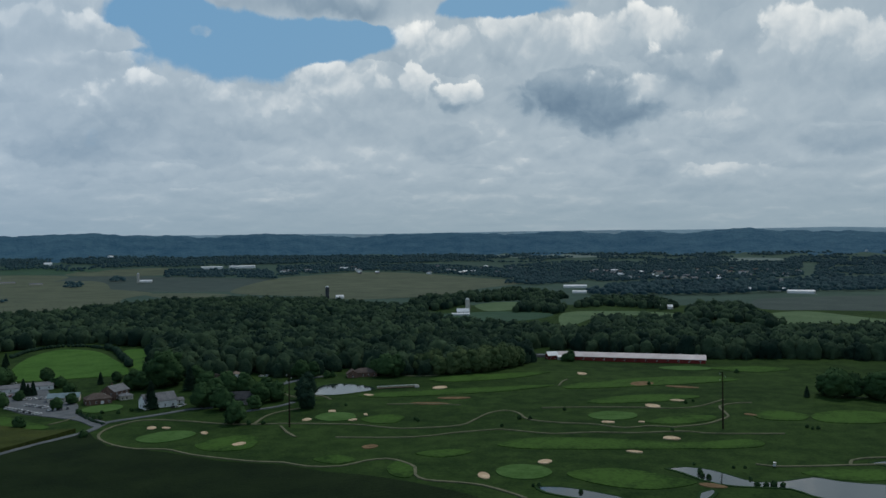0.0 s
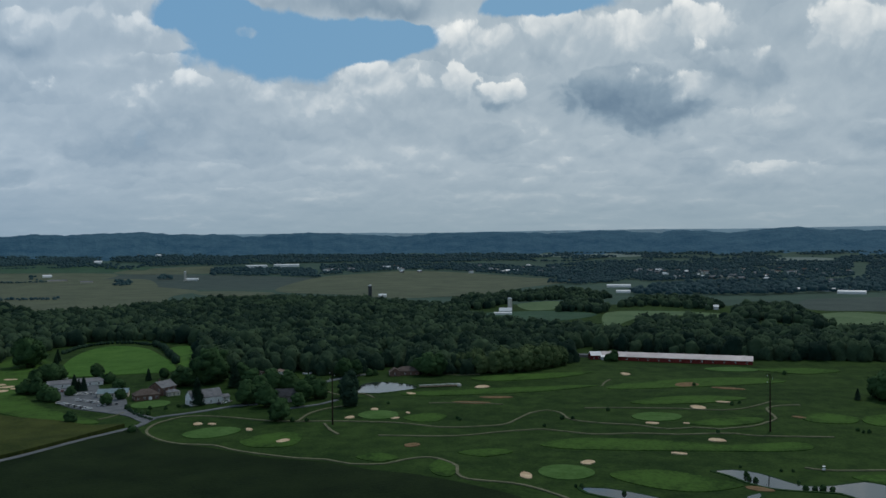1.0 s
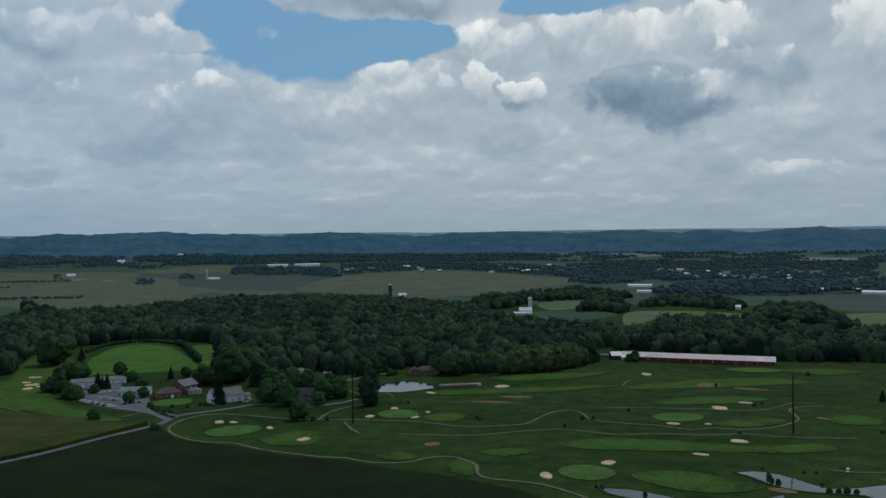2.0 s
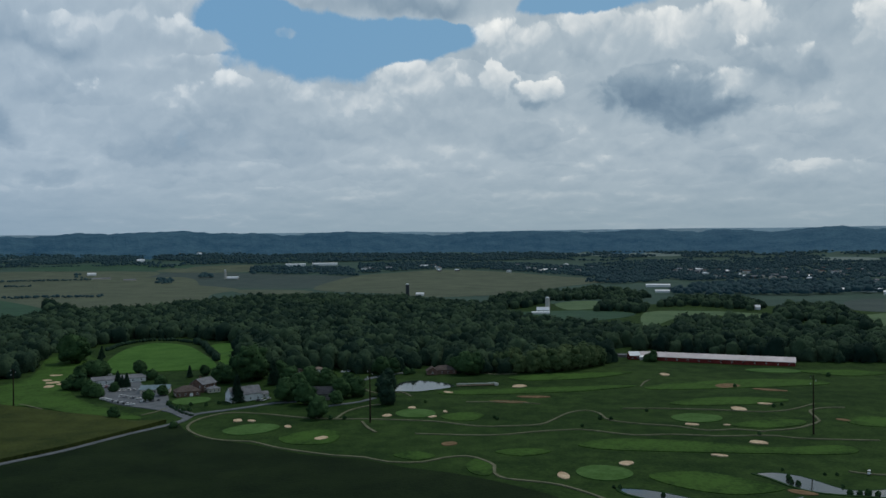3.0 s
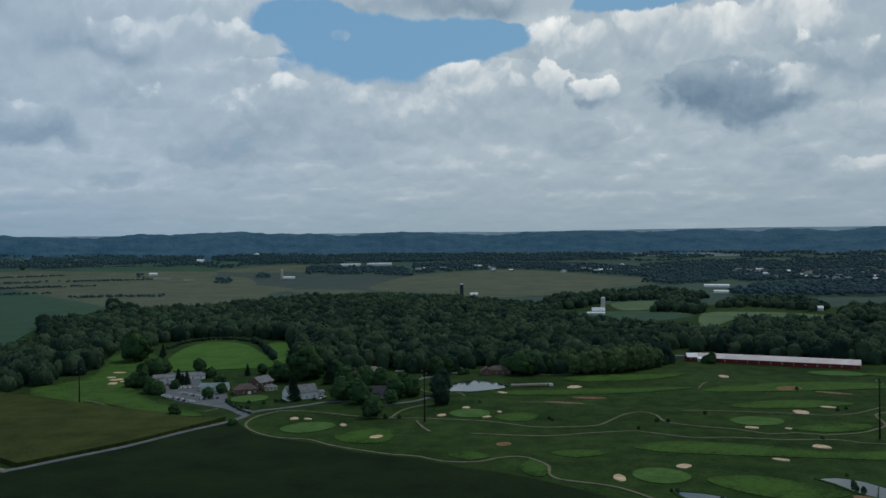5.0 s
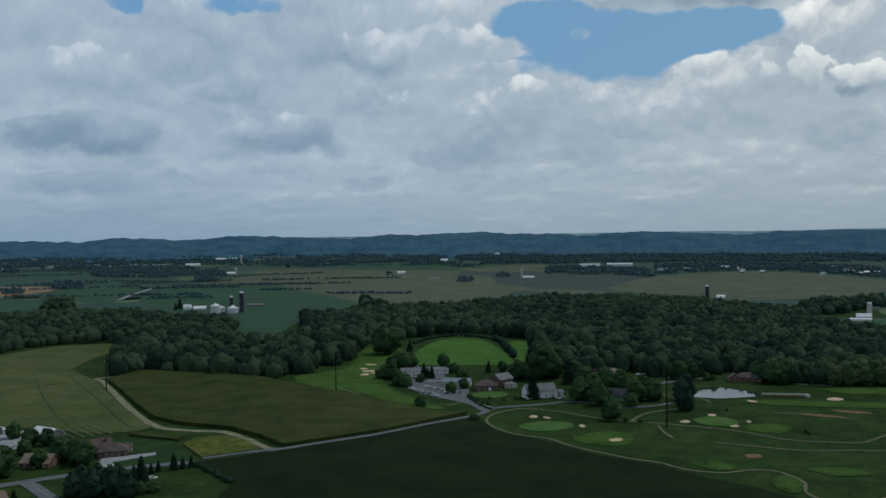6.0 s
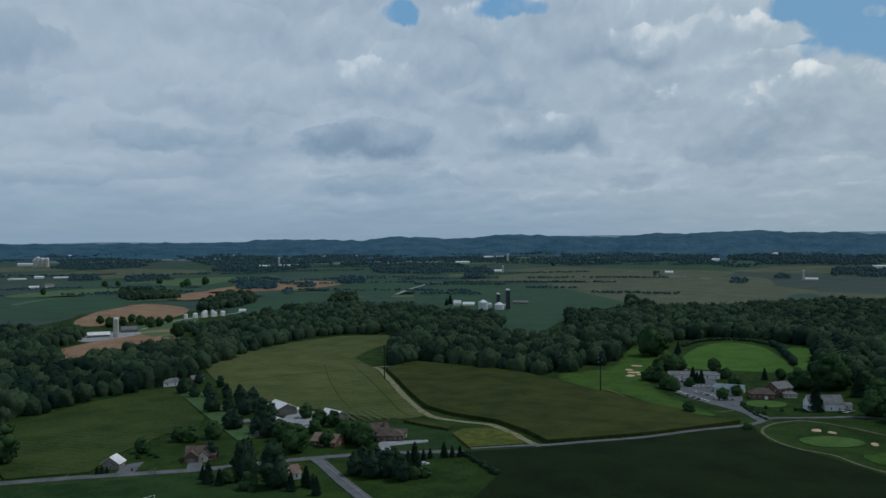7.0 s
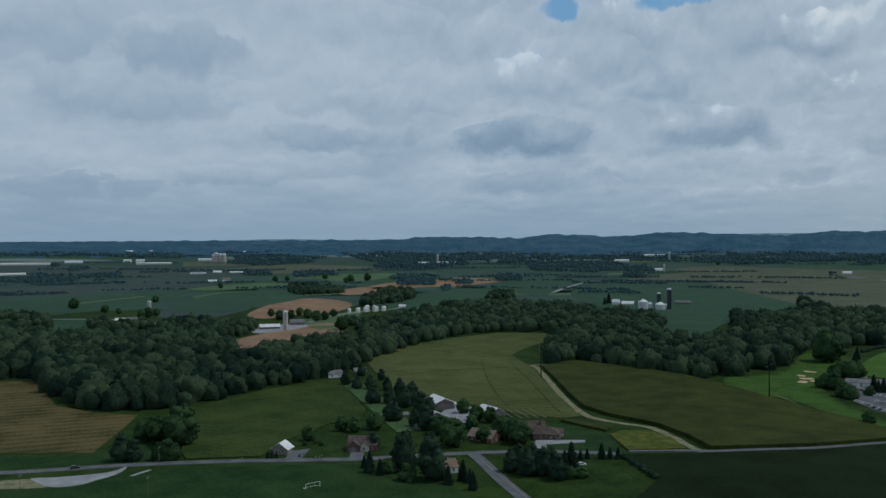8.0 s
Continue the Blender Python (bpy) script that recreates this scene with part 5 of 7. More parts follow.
def wood(points, spacing, height, mat, label, crowns=None, seed=1, name="wood", gap=90.0, sparse=-0.25):
    rng = random.Random(seed)
    crowns = crowns or WOOD_CROWNS
    xs, ys = [p[0] for p in points], [p[1] for p in points]
    vs, fs, tones, k = [], [], [], 0
    x = min(xs)
    while x < max(xs):
        y = min(ys)
        while y < max(ys):
            px, py = x + rng.uniform(-0.45, 0.45) * spacing, y + rng.uniform(-0.45, 0.45) * spacing
            if inside(px, py, points):
                if name == "tree_belt" and noise.noise((px / gap, py / gap, 3)) < sparse:
                    y += spacing
                    continue
                pool = MID_CROWNS if crowns is WOOD_CROWNS and math.hypot(px, py) > 950 else crowns
                v, f = pool[rng.randrange(len(pool))]
                h = height * rng.uniform(0.62, 1.22) * (1 + 0.22 * noise.noise((px / 60, py / 60, seed)))
                w = h * rng.uniform(0.85, 1.15) * (1.25 if crowns is FAR_CROWNS else 1.0)
                a = rng.uniform(0, 6.28)
                c, s = math.cos(a), math.sin(a)
                out = np.empty_like(v)
                out[:, 0] = (v[:, 0] * c - v[:, 1] * s) * w + px
                out[:, 1] = (v[:, 0] * s + v[:, 1] * c) * w + py
                out[:, 2] = v[:, 2] * h + terrain(px, py) - 0.06 * h
                vs.append(out)
                fs.append(f + k)
                k += len(v)
                tones.append(np.full(len(v), rng.random(), dtype=np.float32))
            y += spacing
        x += spacing
    if not vs:
        return None
    me = fast_mesh(name, np.concatenate(vs), np.concatenate(fs))
    me.attributes.new("tone", "FLOAT", "POINT").data.foreach_set("value", np.concatenate(tones))
    return thing(name, me, mat, label, "woodland", kind="stuff")


wood([(-422.9, 625.4), (-420.7, 673.8), (-437.3, 727.7), (-470.5, 798.9), (-480.0, 848.8), (-450.2, 850.5), (-459.3, 904.8), (-434.0, 963.5), (-363.9, 958.6), (-316.5, 937.1), (-253.5, 753.2), (-216.4, 697.5), (-193.8, 702.8), (-172.6, 695.5), (-162.2, 734.5), (-136.0, 702.3), (-110.1, 719.1), (-87.0, 771.8), (-51.6, 708.6), (-14.4, 716.7), (13.9, 725.6), (53.6, 753.1), (74.9, 784.1), (73.0, 868.4), (106.4, 915.4), (119.0, 1052.8), (50.1, 1101.1), (-7.7, 1160.2), (-53.3, 1355.6), (-126.4, 1476.9), (-242.5, 1590.4), (-402.5, 1626.5), (-514.3, 1590.3), (-569.1, 1472.8), (-586.0, 1322.9), (-634.1, 1267.8), (-726.0, 1268.2), (-707.9, 1096.2), (-718.3, 1063.3)], 11.8, 17, "wood_leaf", "dense dark green deciduous wood behind the golf course", seed=2)
wood([(87.7, 917.1), (114.3, 886.8), (147.3, 850.1), (195.9, 829.3), (246.5, 801.6), (275.2, 792.0)] + [(320.2, 790.1), (368.2, 781.4), (417.2, 776.6), (455.4, 755.1), (607.8, 1007.2), (520.1, 1007.2), (420.3, 1003.9), (378.7, 965.5), (368.9, 1026.8)] + [(324.8, 1045.4), (319.8, 1117.8), (275.7, 1166.0), (200.7, 1115.9), (168.9, 1010.9), (138.8, 1025.0), (100.9, 1039.5)], 11.6, 16.5, "wood_leaf", "dark green wood behind the long red barn", seed=3)
wood([(-562.3, 546.8), (-571.7, 584.0), (-515.0, 590.6), (-451.8, 588.4), (-409.5, 577.2), (-419.9, 601.7), (-412.2, 633.6)] + [(-425.2, 625.3), (-709.0, 1047.5)] + [(-571.6, 986.7), (-623.7, 959.1), (-574.7, 810.1), (-557.5, 754.4), (-589.0, 757.8), (-687.4, 840.4), (-729.9, 795.5), (-697.8, 690.4), (-627.2, 606.9)], 11.2, 16, "wood_leaf", "dense dark wood above the maize field", seed=4)
wood([(-673.7, 416.1), (-722.1, 479.5), (-765.8, 545.6), (-805.4, 623.4), (-812.6, 700.6), (-778.6, 747.7), (-728.6, 735.0), (-682.5, 845.2), (-740.6, 934.9), (-852.9, 1029.9), (-924.3, 1007.6), (-1051.1, 1060.7), (-1144.1, 1013.1), (-1166.5, 903.3), (-1101.1, 790.4), (-981.3, 699.4), (-947.3, 629.2), (-909.5, 570.2), (-798.7, 493.4)], 11.4, 15.5, "wood_leaf", "belt of dark green wood behind the hay field", seed=5)
wood([(-774.5, 70.5), (-789.8, 111.0), (-777.7, 133.9), (-761.3, 160.3), (-636.5, 144.8), (-599.1, 153.8), (-581.0, 185.3), (-575.8, 214.4), (-588.0, 248.3), (-600.6, 271.5), (-606.4, 302.3), (-619.0, 339.0), (-625.8, 369.7), (-667.1, 412.0), (-756.5, 467.4), (-813.5, 473.7), (-807.7, 429.2), (-796.4, 384.8), (-776.6, 345.4), (-811.2, 337.0), (-899.6, 360.8), (-964.0, 421.8), (-1030.7, 482.2), (-1088.1, 460.2), (-1148.1, 428.5), (-1133.8, 392.4), (-1014.6, 344.3), (-1032.7, 316.8), (-1036.4, 266.8), (-1039.1, 243.0), (-1138.0, 233.6), (-1207.6, 208.3), (-1203.1, 109.9)], 11.2, 16, "wood_leaf", "dense green wood between the fields and the road", seed=6)
wood([(-903.2, 558.0), (-943.1, 635.4), (-979.0, 702.7), (-1109.0, 779.6), (-1050.7, 697.9), (-1036.8, 650.1), (-1039.0, 614.2)], 11, 12, "wood_leaf", "thin wood beside the white tanks", seed=7)
wood([(-1281.4, 786.3), (-1322.8, 891.5), (-1408.6, 993.1), (-1611.2, 1129.8), (-1683.6, 1118.8), (-1469.5, 921.8)], 12, 15, "wood_leaf", "rounded dark grove behind the white tanks", seed=8)
wood([(-760.2, 1304.0), (-745.6, 1321.0), (-716.1, 1319.4), (-785.0, 1390.8), (-827.7, 1425.2)], 9, 18, "wood_leaf", "dark copse at the corner of the grain field", seed=9)
wood([(-68.9, 1503.0), (-32.8, 1684.7), (83.6, 1829.2), (169.1, 2000.3), (205.5, 1865.7), (254.2, 1712.9), (223.4, 1646.9), (160.3, 1648.1), (51.9, 1587.7), (9.5, 1438.1), (-44.4, 1356.6)], 13, 14, "wood_leaf", "belt of trees behind the white farm", seed=10)
wood([(114.4, 1355.4), (157.4, 1352.2), (177.5, 1309.3), (204.1, 1437.4), (183.0, 1571.0), (147.8, 1571.5)], 12, 16, "wood_leaf", "dark grove beside the meadow", seed=11)
wood([(357.8, 1278.3), (370.2, 1167.7), (411.8, 1144.6), (401.5, 1045.5), (449.2, 1120.0), (486.6, 1399.6), (428.7, 1435.6)], 13, 15, "wood_leaf", "dark wood on the pasture's edge", seed=12)
wood([(213.2, 1437.4), (293.2, 1474.1), (352.3, 1380.3), (398.8, 1424.0), (388.7, 1643.2), (291.5, 1678.0)], 15, 13, "wood_leaf", "scattered farmstead trees", seed=13)
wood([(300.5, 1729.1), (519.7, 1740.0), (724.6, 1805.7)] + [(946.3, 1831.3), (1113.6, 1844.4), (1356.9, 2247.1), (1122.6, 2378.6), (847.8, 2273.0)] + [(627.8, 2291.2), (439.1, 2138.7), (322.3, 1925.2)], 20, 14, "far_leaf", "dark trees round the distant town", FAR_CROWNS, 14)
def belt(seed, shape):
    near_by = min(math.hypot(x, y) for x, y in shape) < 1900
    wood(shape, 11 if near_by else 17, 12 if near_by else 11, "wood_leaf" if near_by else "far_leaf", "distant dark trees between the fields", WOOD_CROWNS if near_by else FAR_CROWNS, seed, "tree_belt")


belt(30, [(-908.8, 2788.4), (-725.2, 2778.9), (-514.7, 2670.0), (-626.2, 3139.5), (-847.6, 3248.9), (-1027.2, 3179.3)])
belt(31, [(-539.7, 2800.7), (-416.6, 3003.1), (-267.8, 3139.3), (-57.7, 2990.0), (124.2, 2707.5), (217.4, 2570.7), (288.4, 2958.5), (152.8, 3324.1), (-66.4, 3452.0), (-348.6, 3537.0), (-659.4, 3423.1)])
belt(32, [(206.9, 2446.6), (329.3, 2316.6), (485.2, 2362.4), (688.9, 2458.4), (883.8, 2374.3), (1058.7, 2516.8), (1370.9, 3258.7), (1125.9, 3416.2), (811.3, 3426.6), (507.8, 3569.4), (237.9, 3314.3)])
belt(33, [(1062.9, 2458.0), (1284.6, 2511.0), (1444.5, 2391.9), (1969.0, 3259.5), (1736.8, 3394.0), (1440.5, 3280.1)])
belt(34, [(-2173.6, 3153.0), (-1973.3, 3283.6), (-1809.1, 3333.0), (-1647.1, 3551.6), (-1788.3, 3856.7), (-2205.8, 3858.6), (-2482.9, 3602.2)])
belt(35, [(-1570.6, 3493.9), (-1293.3, 3614.2), (-1115.2, 3452.5), (-1340.0, 4062.1), (-1716.8, 4010.1)])
belt(36, [(-1115.2, 3452.5), (-785.9, 3575.3), (-312.1, 3662.4), (166.6, 3623.1), (186.7, 4057.1), (-349.4, 4101.5), (-898.5, 4089.0), (-1262.2, 3908.5)])
belt(37, [(-2781.3, 1771.0), (-2586.3, 1896.8), (-2714.5, 2190.4), (-2961.8, 2358.1), (-3121.6, 2165.4), (-3020.0, 1937.0)])
belt(38, [(-2171.5, 1443.3), (-1805.0, 1305.2), (-1997.4, 1547.3), (-2306.1, 1691.2), (-2379.7, 1604.4)])
belt(39, [(-1861.7, 1606.0), (-1889.3, 1764.0), (-2131.6, 1888.2), (-2112.0, 1810.0)])
belt(40, [(-2281.8, 2130.6), (-2046.5, 2175.3), (-2071.6, 2439.5), (-2382.1, 2734.5), (-2603.2, 2628.2), (-2613.1, 2408.5)])
belt(41, [(-1791.6, 2056.3), (-1702.2, 2055.9), (-1968.7, 2439.3), (-2221.6, 2683.5), (-2086.4, 2425.6)])
belt(42, [(-2668.4, 2241.8), (-2655.6, 2681.2), (-2341.9, 2865.2), (-1994.8, 2953.2), (-2242.5, 3278.1), (-2700.7, 3100.5), (-3056.0, 2567.6)])
belt(43, [(-1955.6, 2895.3), (-1826.8, 3237.5), (-1568.9, 3436.0), (-1725.0, 3778.1), (-2296.2, 3399.8)])
belt(44, [(-3413.2, 1495.7), (-3350.3, 1728.3), (-3453.2, 1954.0), (-3758.3, 1878.5), (-3748.8, 1615.2)])
belt(45, [(-2605.3, 514.4), (-2533.7, 564.5), (-2635.0, 656.0), (-2942.2, 724.0), (-3009.3, 619.5)])
belt(46, [(-2694.2, 670.8), (-2736.2, 814.9), (-2986.9, 884.1), (-2963.4, 746.8)])
belt(47, [(-1756.2, 894.1), (-1663.5, 871.2), (-1676.5, 985.7), (-1853.3, 1080.2), (-2073.7, 1086.1), (-2041.0, 1035.9)])
belt(48, [(-2416.7, 1246.3), (-2441.7, 1423.3), (-2690.1, 1544.9), (-2714.2, 1399.8)])
belt(49, [(-3089.8, 1967.6), (-2828.3, 2505.9), (-3195.4, 2831.5), (-3627.1, 2446.3), (-3671.8, 2141.2)])
belt(50, [(-3426.9, 763.9), (-3412.9, 790.2), (-3679.2, 845.7), (-3688.2, 826.5)])
belt(51, [(-2634.4, 1173.7), (-2578.9, 1247.8), (-2825.5, 1362.8), (-2874.3, 1293.8)])
belt(52, [(-3140.3, 754.4), (-3229.3, 852.6), (-3435.4, 886.4), (-3396.7, 820.0)])
belt(53, [(-1287.8, 1081.4), (-1277.7, 1146.6), (-1458.9, 1305.8), (-1460.8, 1234.9)])
belt(54, [(-1853.9, 1249.8), (-1814.8, 1294.2), (-2006.8, 1441.2), (-2049.7, 1391.7)])
belt(55, [(-1805.0, 1305.2), (-1785.6, 1327.4), (-1932.3, 1432.5), (-1949.0, 1413.4)])
belt(56, [(-1798.0, 1402.3), (-1768.2, 1436.1), (-1961.1, 1588.6), (-1988.6, 1557.4)])
belt(57, [(-1604.7, 1209.4), (-1587.2, 1229.4), (-1758.3, 1358.3), (-1773.8, 1340.6)])
belt(58, [(-1161.1, 299.0), (-1107.2, 318.9), (-1106.4, 360.9), (-1074.1, 364.5), (-1229.8, 393.3), (-1239.1, 356.9), (-1280.8, 337.6)])
belt(59, [(-1268.5, 178.9), (-1255.1, 257.8), (-1201.5, 267.2), (-1380.9, 299.3), (-1496.0, 258.3), (-1473.1, 207.9)])
belt(60, [(-4132.4, 585.3), (-4030.7, 1040.4), (-3713.4, 1388.0), (-4056.9, 1488.8), (-4378.0, 1001.6), (-4426.5, 627.2)])
belt(61, [(-4169.7, 1417.9), (-3867.1, 1694.9), (-3923.0, 2024.0), (-4296.6, 1820.0), (-4432.7, 1449.2)])
belt(62, [(-3858.3, 1990.6), (-3731.1, 2308.2), (-3809.0, 2569.0), (-4124.9, 2264.5)])
belt(63, [(-4593.3, 650.9), (-4424.0, 1277.2), (-4540.3, 1484.4), (-4794.4, 988.1), (-4800.8, 680.5)])
belt(64, [(-3304.1, 1399.1), (-3141.2, 1520.2), (-3231.5, 1773.6), (-3475.5, 1793.0), (-3574.1, 1566.3)])
belt(65, [(-3328.6, 2244.7), (-3002.3, 2522.5), (-2897.9, 2925.9), (-3178.6, 3047.2), (-3577.0, 2624.0)])
belt(66, [(-2996.0, 3025.1), (-2622.6, 3249.9), (-2407.1, 3564.1), (-2787.6, 3634.6), (-3150.2, 3264.2)])
belt(67, [(-2552.7, 3703.8), (-2237.8, 3914.5), (-1870.8, 3973.6), (-1968.4, 4312.1), (-2523.3, 4200.4), (-2780.5, 4034.7)])
belt(68, [(-1009.9, 2281.4), (-937.1, 2238.7), (-1034.8, 2464.0), (-1088.8, 2475.7)])
belt(69, [(-1370.7, 2517.7), (-1346.4, 2520.0), (-1439.6, 2687.3), (-1461.3, 2684.4)])
belt(70, [(-1003.0, 2588.4), (-950.6, 2574.5), (-1026.7, 2760.2), (-1069.4, 2770.1)])
belt(71, [(166.9, 2328.2), (243.1, 2206.3), (343.9, 2315.5), (363.5, 2556.9), (222.8, 2634.1)])


# ---- far country ----
def at(bearing, r):
    return -r * math.sin(radians(bearing)), r * math.cos(radians(bearing))


# dark woods along the foot of the ridge
for k, (b0, b1, near, far) in enumerate([(-33, -20, 3420, 4150), (-20, -8, 3560, 4150), (-8, 4, 3640, 4150), (4, 15, 3560, 4150), (15, 27, 3480, 4150)]):
    shape = [at(b0 + (b1 - b0) * i / 6, near + 120 * math.sin(1.7 * i + k)) for i in range(7)] + [at(b1 - (b1 - b0) * i / 6, far) for i in range(7)]
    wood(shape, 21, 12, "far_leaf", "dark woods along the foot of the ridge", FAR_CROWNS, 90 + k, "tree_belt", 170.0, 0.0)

# fields and hedgerows of the open plain
rng = random.Random(77)
for k in range(56):
    b, r = rng.uniform(29, 86), 1750 * (4450 / 1750) ** rng.random()
    wide, deep = rng.uniform(90, 330), rng.uniform(60, 200) * r / 2600
    slant = rng.uniform(-0.25, 0.25)
    shape = []
    for u, v in ((-1, -1), (0, -1), (1, -1), (1, 1), (0, 1), (-1, 1)):
        shape.append(at(b + math.degrees(u * wide / r), r + v * deep * 0.5 + u * slant * wide))
    patch("field", shape, rng.choice(("crop_green", "crop_green", "dull", "tan", "plain", "crop_light")), 0.16, 60.0, False, rng.choice(("strip of green crop on the open plain", "dull field strip on the open plain")), "field")
for k in range(60):
    b, r = rng.uniform(28, 87), 1900 * (4650 / 1900) ** rng.random()
    wide, deep = rng.uniform(60, 260), rng.uniform(9, 26)
    slant = rng.uniform(-0.3, 0.3)
    shape = [at(b + math.degrees(u * wide / r), r + v * deep + u * slant * wide) for u, v in ((-1, -1), (0, -0.6), (1, -1), (1, 1), (0, 1.2), (-1, 1))]
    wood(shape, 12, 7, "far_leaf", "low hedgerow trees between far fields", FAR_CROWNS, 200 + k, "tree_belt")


# ---- hills ----
def ridge(name, crest, near, far, foot, mat, label, step=0.12, bumps=5.0, kind="structure"):
    """A range of hills: crest is (bearing, angle above the eye), left to right, on an arc far away."""
    crest = sorted(crest)
    bs, es = [c[0] for c in crest], [c[1] for c in crest]
    n = int((bs[-1] - bs[0]) / step) + 1
    levels = (0.0, 0.04, 0.12, 0.26, 0.4, 0.55, 0.7, 0.84, 0.94, 1.0, 0.9)
    verts, faces = [], []
    for i in range(n):
        b = bs[0] + i * step
        e = float(np.interp(b, bs, es))
        top = EYE + math.tan(radians(e)) * far
        a = radians(b)
        for k, u in enumerate(levels):
            r = near + 260 * noise.noise((b * 0.35, 2.2, 0)) + 90 * noise.noise((b * 1.7, 5.2, 0))
            r += (far - r) * (k - 1) / 8.0
            gx, gy = -r * math.sin(a), r * math.cos(a)
            rise = max(0.0, top - terrain(-far * math.sin(a), far * math.cos(a)))
            bump = bumps * (1.6 * noise.noise((b * 1.6, u * 3.5, 4)) + 0.5 * noise.noise((b * 6, u * 9, 9))) * (0.5 + 0.5 * u)
            z = terrain(gx, gy) - 2.0 + foot * u + rise * u * u * (3 - 2 * u) + (bump * min(1.0, rise / 30) if 0 < u else 0)
            if u >= 1.0:
                z = terrain(gx, gy) + rise + 0.4 * bump * min(1.0, rise / 30)
            verts.append((-r * math.sin(a), r * math.cos(a), z))
        if i:
            m = len(levels)
            faces += [((i - 1) * m + k, i * m + k, i * m + k + 1, (i - 1) * m + k + 1) for k in range(m - 1)]
    return thing(name, mesh_of(name, verts, faces), mat, label, "hills", kind=kind)


LEFT_CREST = [(81.9, 0.09), (56.0, 0.24), (54.5, 0.39), (52.2, 0.41), (50.3, 0.40), (47.7, 0.29), (46.6, 0.47), (45.3, 0.57), (43.6, 0.49), (41.8, 0.37), (40.0, 0.51), (38.5, 0.68), (36.4, 0.66), (34.4, 0.57), (31.4, 0.44), (29.7, 0.57), (28.2, 0.72), (26.6, 0.64)]
MID_CREST = [(23.5, 0.76), (21.8, 0.83), (20.4, 0.68), (19.0, 0.65), (17.2, 0.64), (15.3, 0.49), (13.9, 0.65), (11.6, 0.74), (9.4, 0.65), (7.1, 0.53), (5.2, 0.44), (3.3, 0.65), (1.1, 0.67), (-1.2, 0.69), (-3.0, 0.63), (-4.9, 0.54), (-7.0, 0.71), (-9.2, 0.68), (-11.3, 0.51), (-12.3, 0.68), (-14.3, 0.62), (-15.8, 0.46), (-17.3, 0.65), (-18.9, 0.80), (-20.1, 0.75), (-21.6, 0.53)]
RIGHT_CREST = [(-22.1, 0.65), (-23.4, 0.53), (-25.3, 0.53), (-27.3, 0.43), (-29.5, 0.34), (-31.7, 0.24)]
ridge("backdrop_ridge", [(96.0, -0.32), (88.0, -0.27)] + LEFT_CREST + MID_CREST + RIGHT_CREST + [(-36.0, 0.46)], 4050, 4780, 2.0, "ridge", "long wooded ridge along the horizon, blue with painted haze")
ridge("backdrop_remote_ridge", [(96.0, 0.17), (70.0, 0.20)] + [(64.2, 0.34), (62.0, 0.33), (58.3, 0.25), (56.0, 0.24)] + [(32.8, 0.62), (23.2, 0.64), (16.8, 0.71), (15.0, 0.71), (10.9, 0.74), (7.1, 0.75), (4.9, 0.70), (-3.4, 0.78), (-10.9, 0.81), (-16.6, 0.77)] + [(-21.5, 0.80), (-24.7, 0.82), (-27.4, 0.74), (-31.1, 0.60)] + [(-36.0, 0.76)], 4840, 4900, 0.0, "ridge_far", "remote hills beyond the ridge, pale blue glow painted as haze", bumps=1.5)


# ---- buildings ----
def part(name, bm, mat, parent, label=""):
    if isinstance(bm, bpy.types.Mesh):
        me = bm
    else:
        me = bpy.data.meshes.new(name)
        bmesh.ops.recalc_face_normals(bm, faces=bm.faces[:])
        bm.to_mesh(me)
        bm.free()
    if not me.materials:
        me.materials.append(M[mat] if isinstance(mat, str) else mat)
    ob = new(name, me)
    ob.parent = parent
    return tagged(ob, label)


def box(bm, x0, y0, z0, x1, y1, z1):
    m = Matrix.Translation(((x0 + x1) / 2, (y0 + y1) / 2, (z0 + z1) / 2)) @ Matrix.Diagonal((x1 - x0, y1 - y0, z1 - z0, 1))
    bmesh.ops.create_cube(bm, size=1.0, matrix=m)
    return bm


def prism(bm, profile, x0, x1):
    """A block with the given (y, z) outline from x0 to x1."""
    a = [bm.verts.new((x0, y, z)) for y, z in profile]
    b = [bm.verts.new((x1, y, z)) for y, z in profile]
    bm.faces.new(a[::-1])
    bm.faces.new(b)
    for i in range(len(a)):
        j = (i + 1) % len(a)
        bm.faces.new((a[i], a[j], b[j], b[i]))
    return bm


def base(name, x, y, turn, label, category, group=""):
    root = new(name)
    root.matrix_world = pose(x, y, terrain(x, y) + 0.02, 0, 0, turn)
    return tagged(root, label, category, group)


def window_meshes():
    bm = bmesh.new()
    for a in ((-0.55, -0.06, 0, -0.45, 0.06, 1.4), (0.45, -0.06, 0, 0.55, 0.06, 1.4), (-0.55, -0.06, -0.1, 0.55, 0.06, 0), (-0.55, -0.06, 1.4, 0.55, 0.06, 1.5), (-0.45, -0.05, 0.66, 0.45, 0.05, 0.73)):
        box(bm, *a)
    fr = bpy.data.meshes.new("window")
    bm.to_mesh(fr)
    bm.free()
    fr.materials.append(M["white"])
    bm = box(bmesh.new(), -0.45, -0.03, 0, 0.45, 0.03, 1.4)
    gl = bpy.data.meshes.new("pane")
    bm.to_mesh(gl)
    bm.free()
    gl.materials.append(M["glass"])
    return fr, gl


WINDOW, PANE = window_meshes()


def window_at(parent, x, y, z, turn, s=1.0):
    w = new("window", WINDOW)
    w.parent = parent
    w.matrix_basis = pose(x, y, z, 0, 0, turn) @ Matrix.Scale(s, 4)
    g = new("pane", PANE)
    g.parent = w


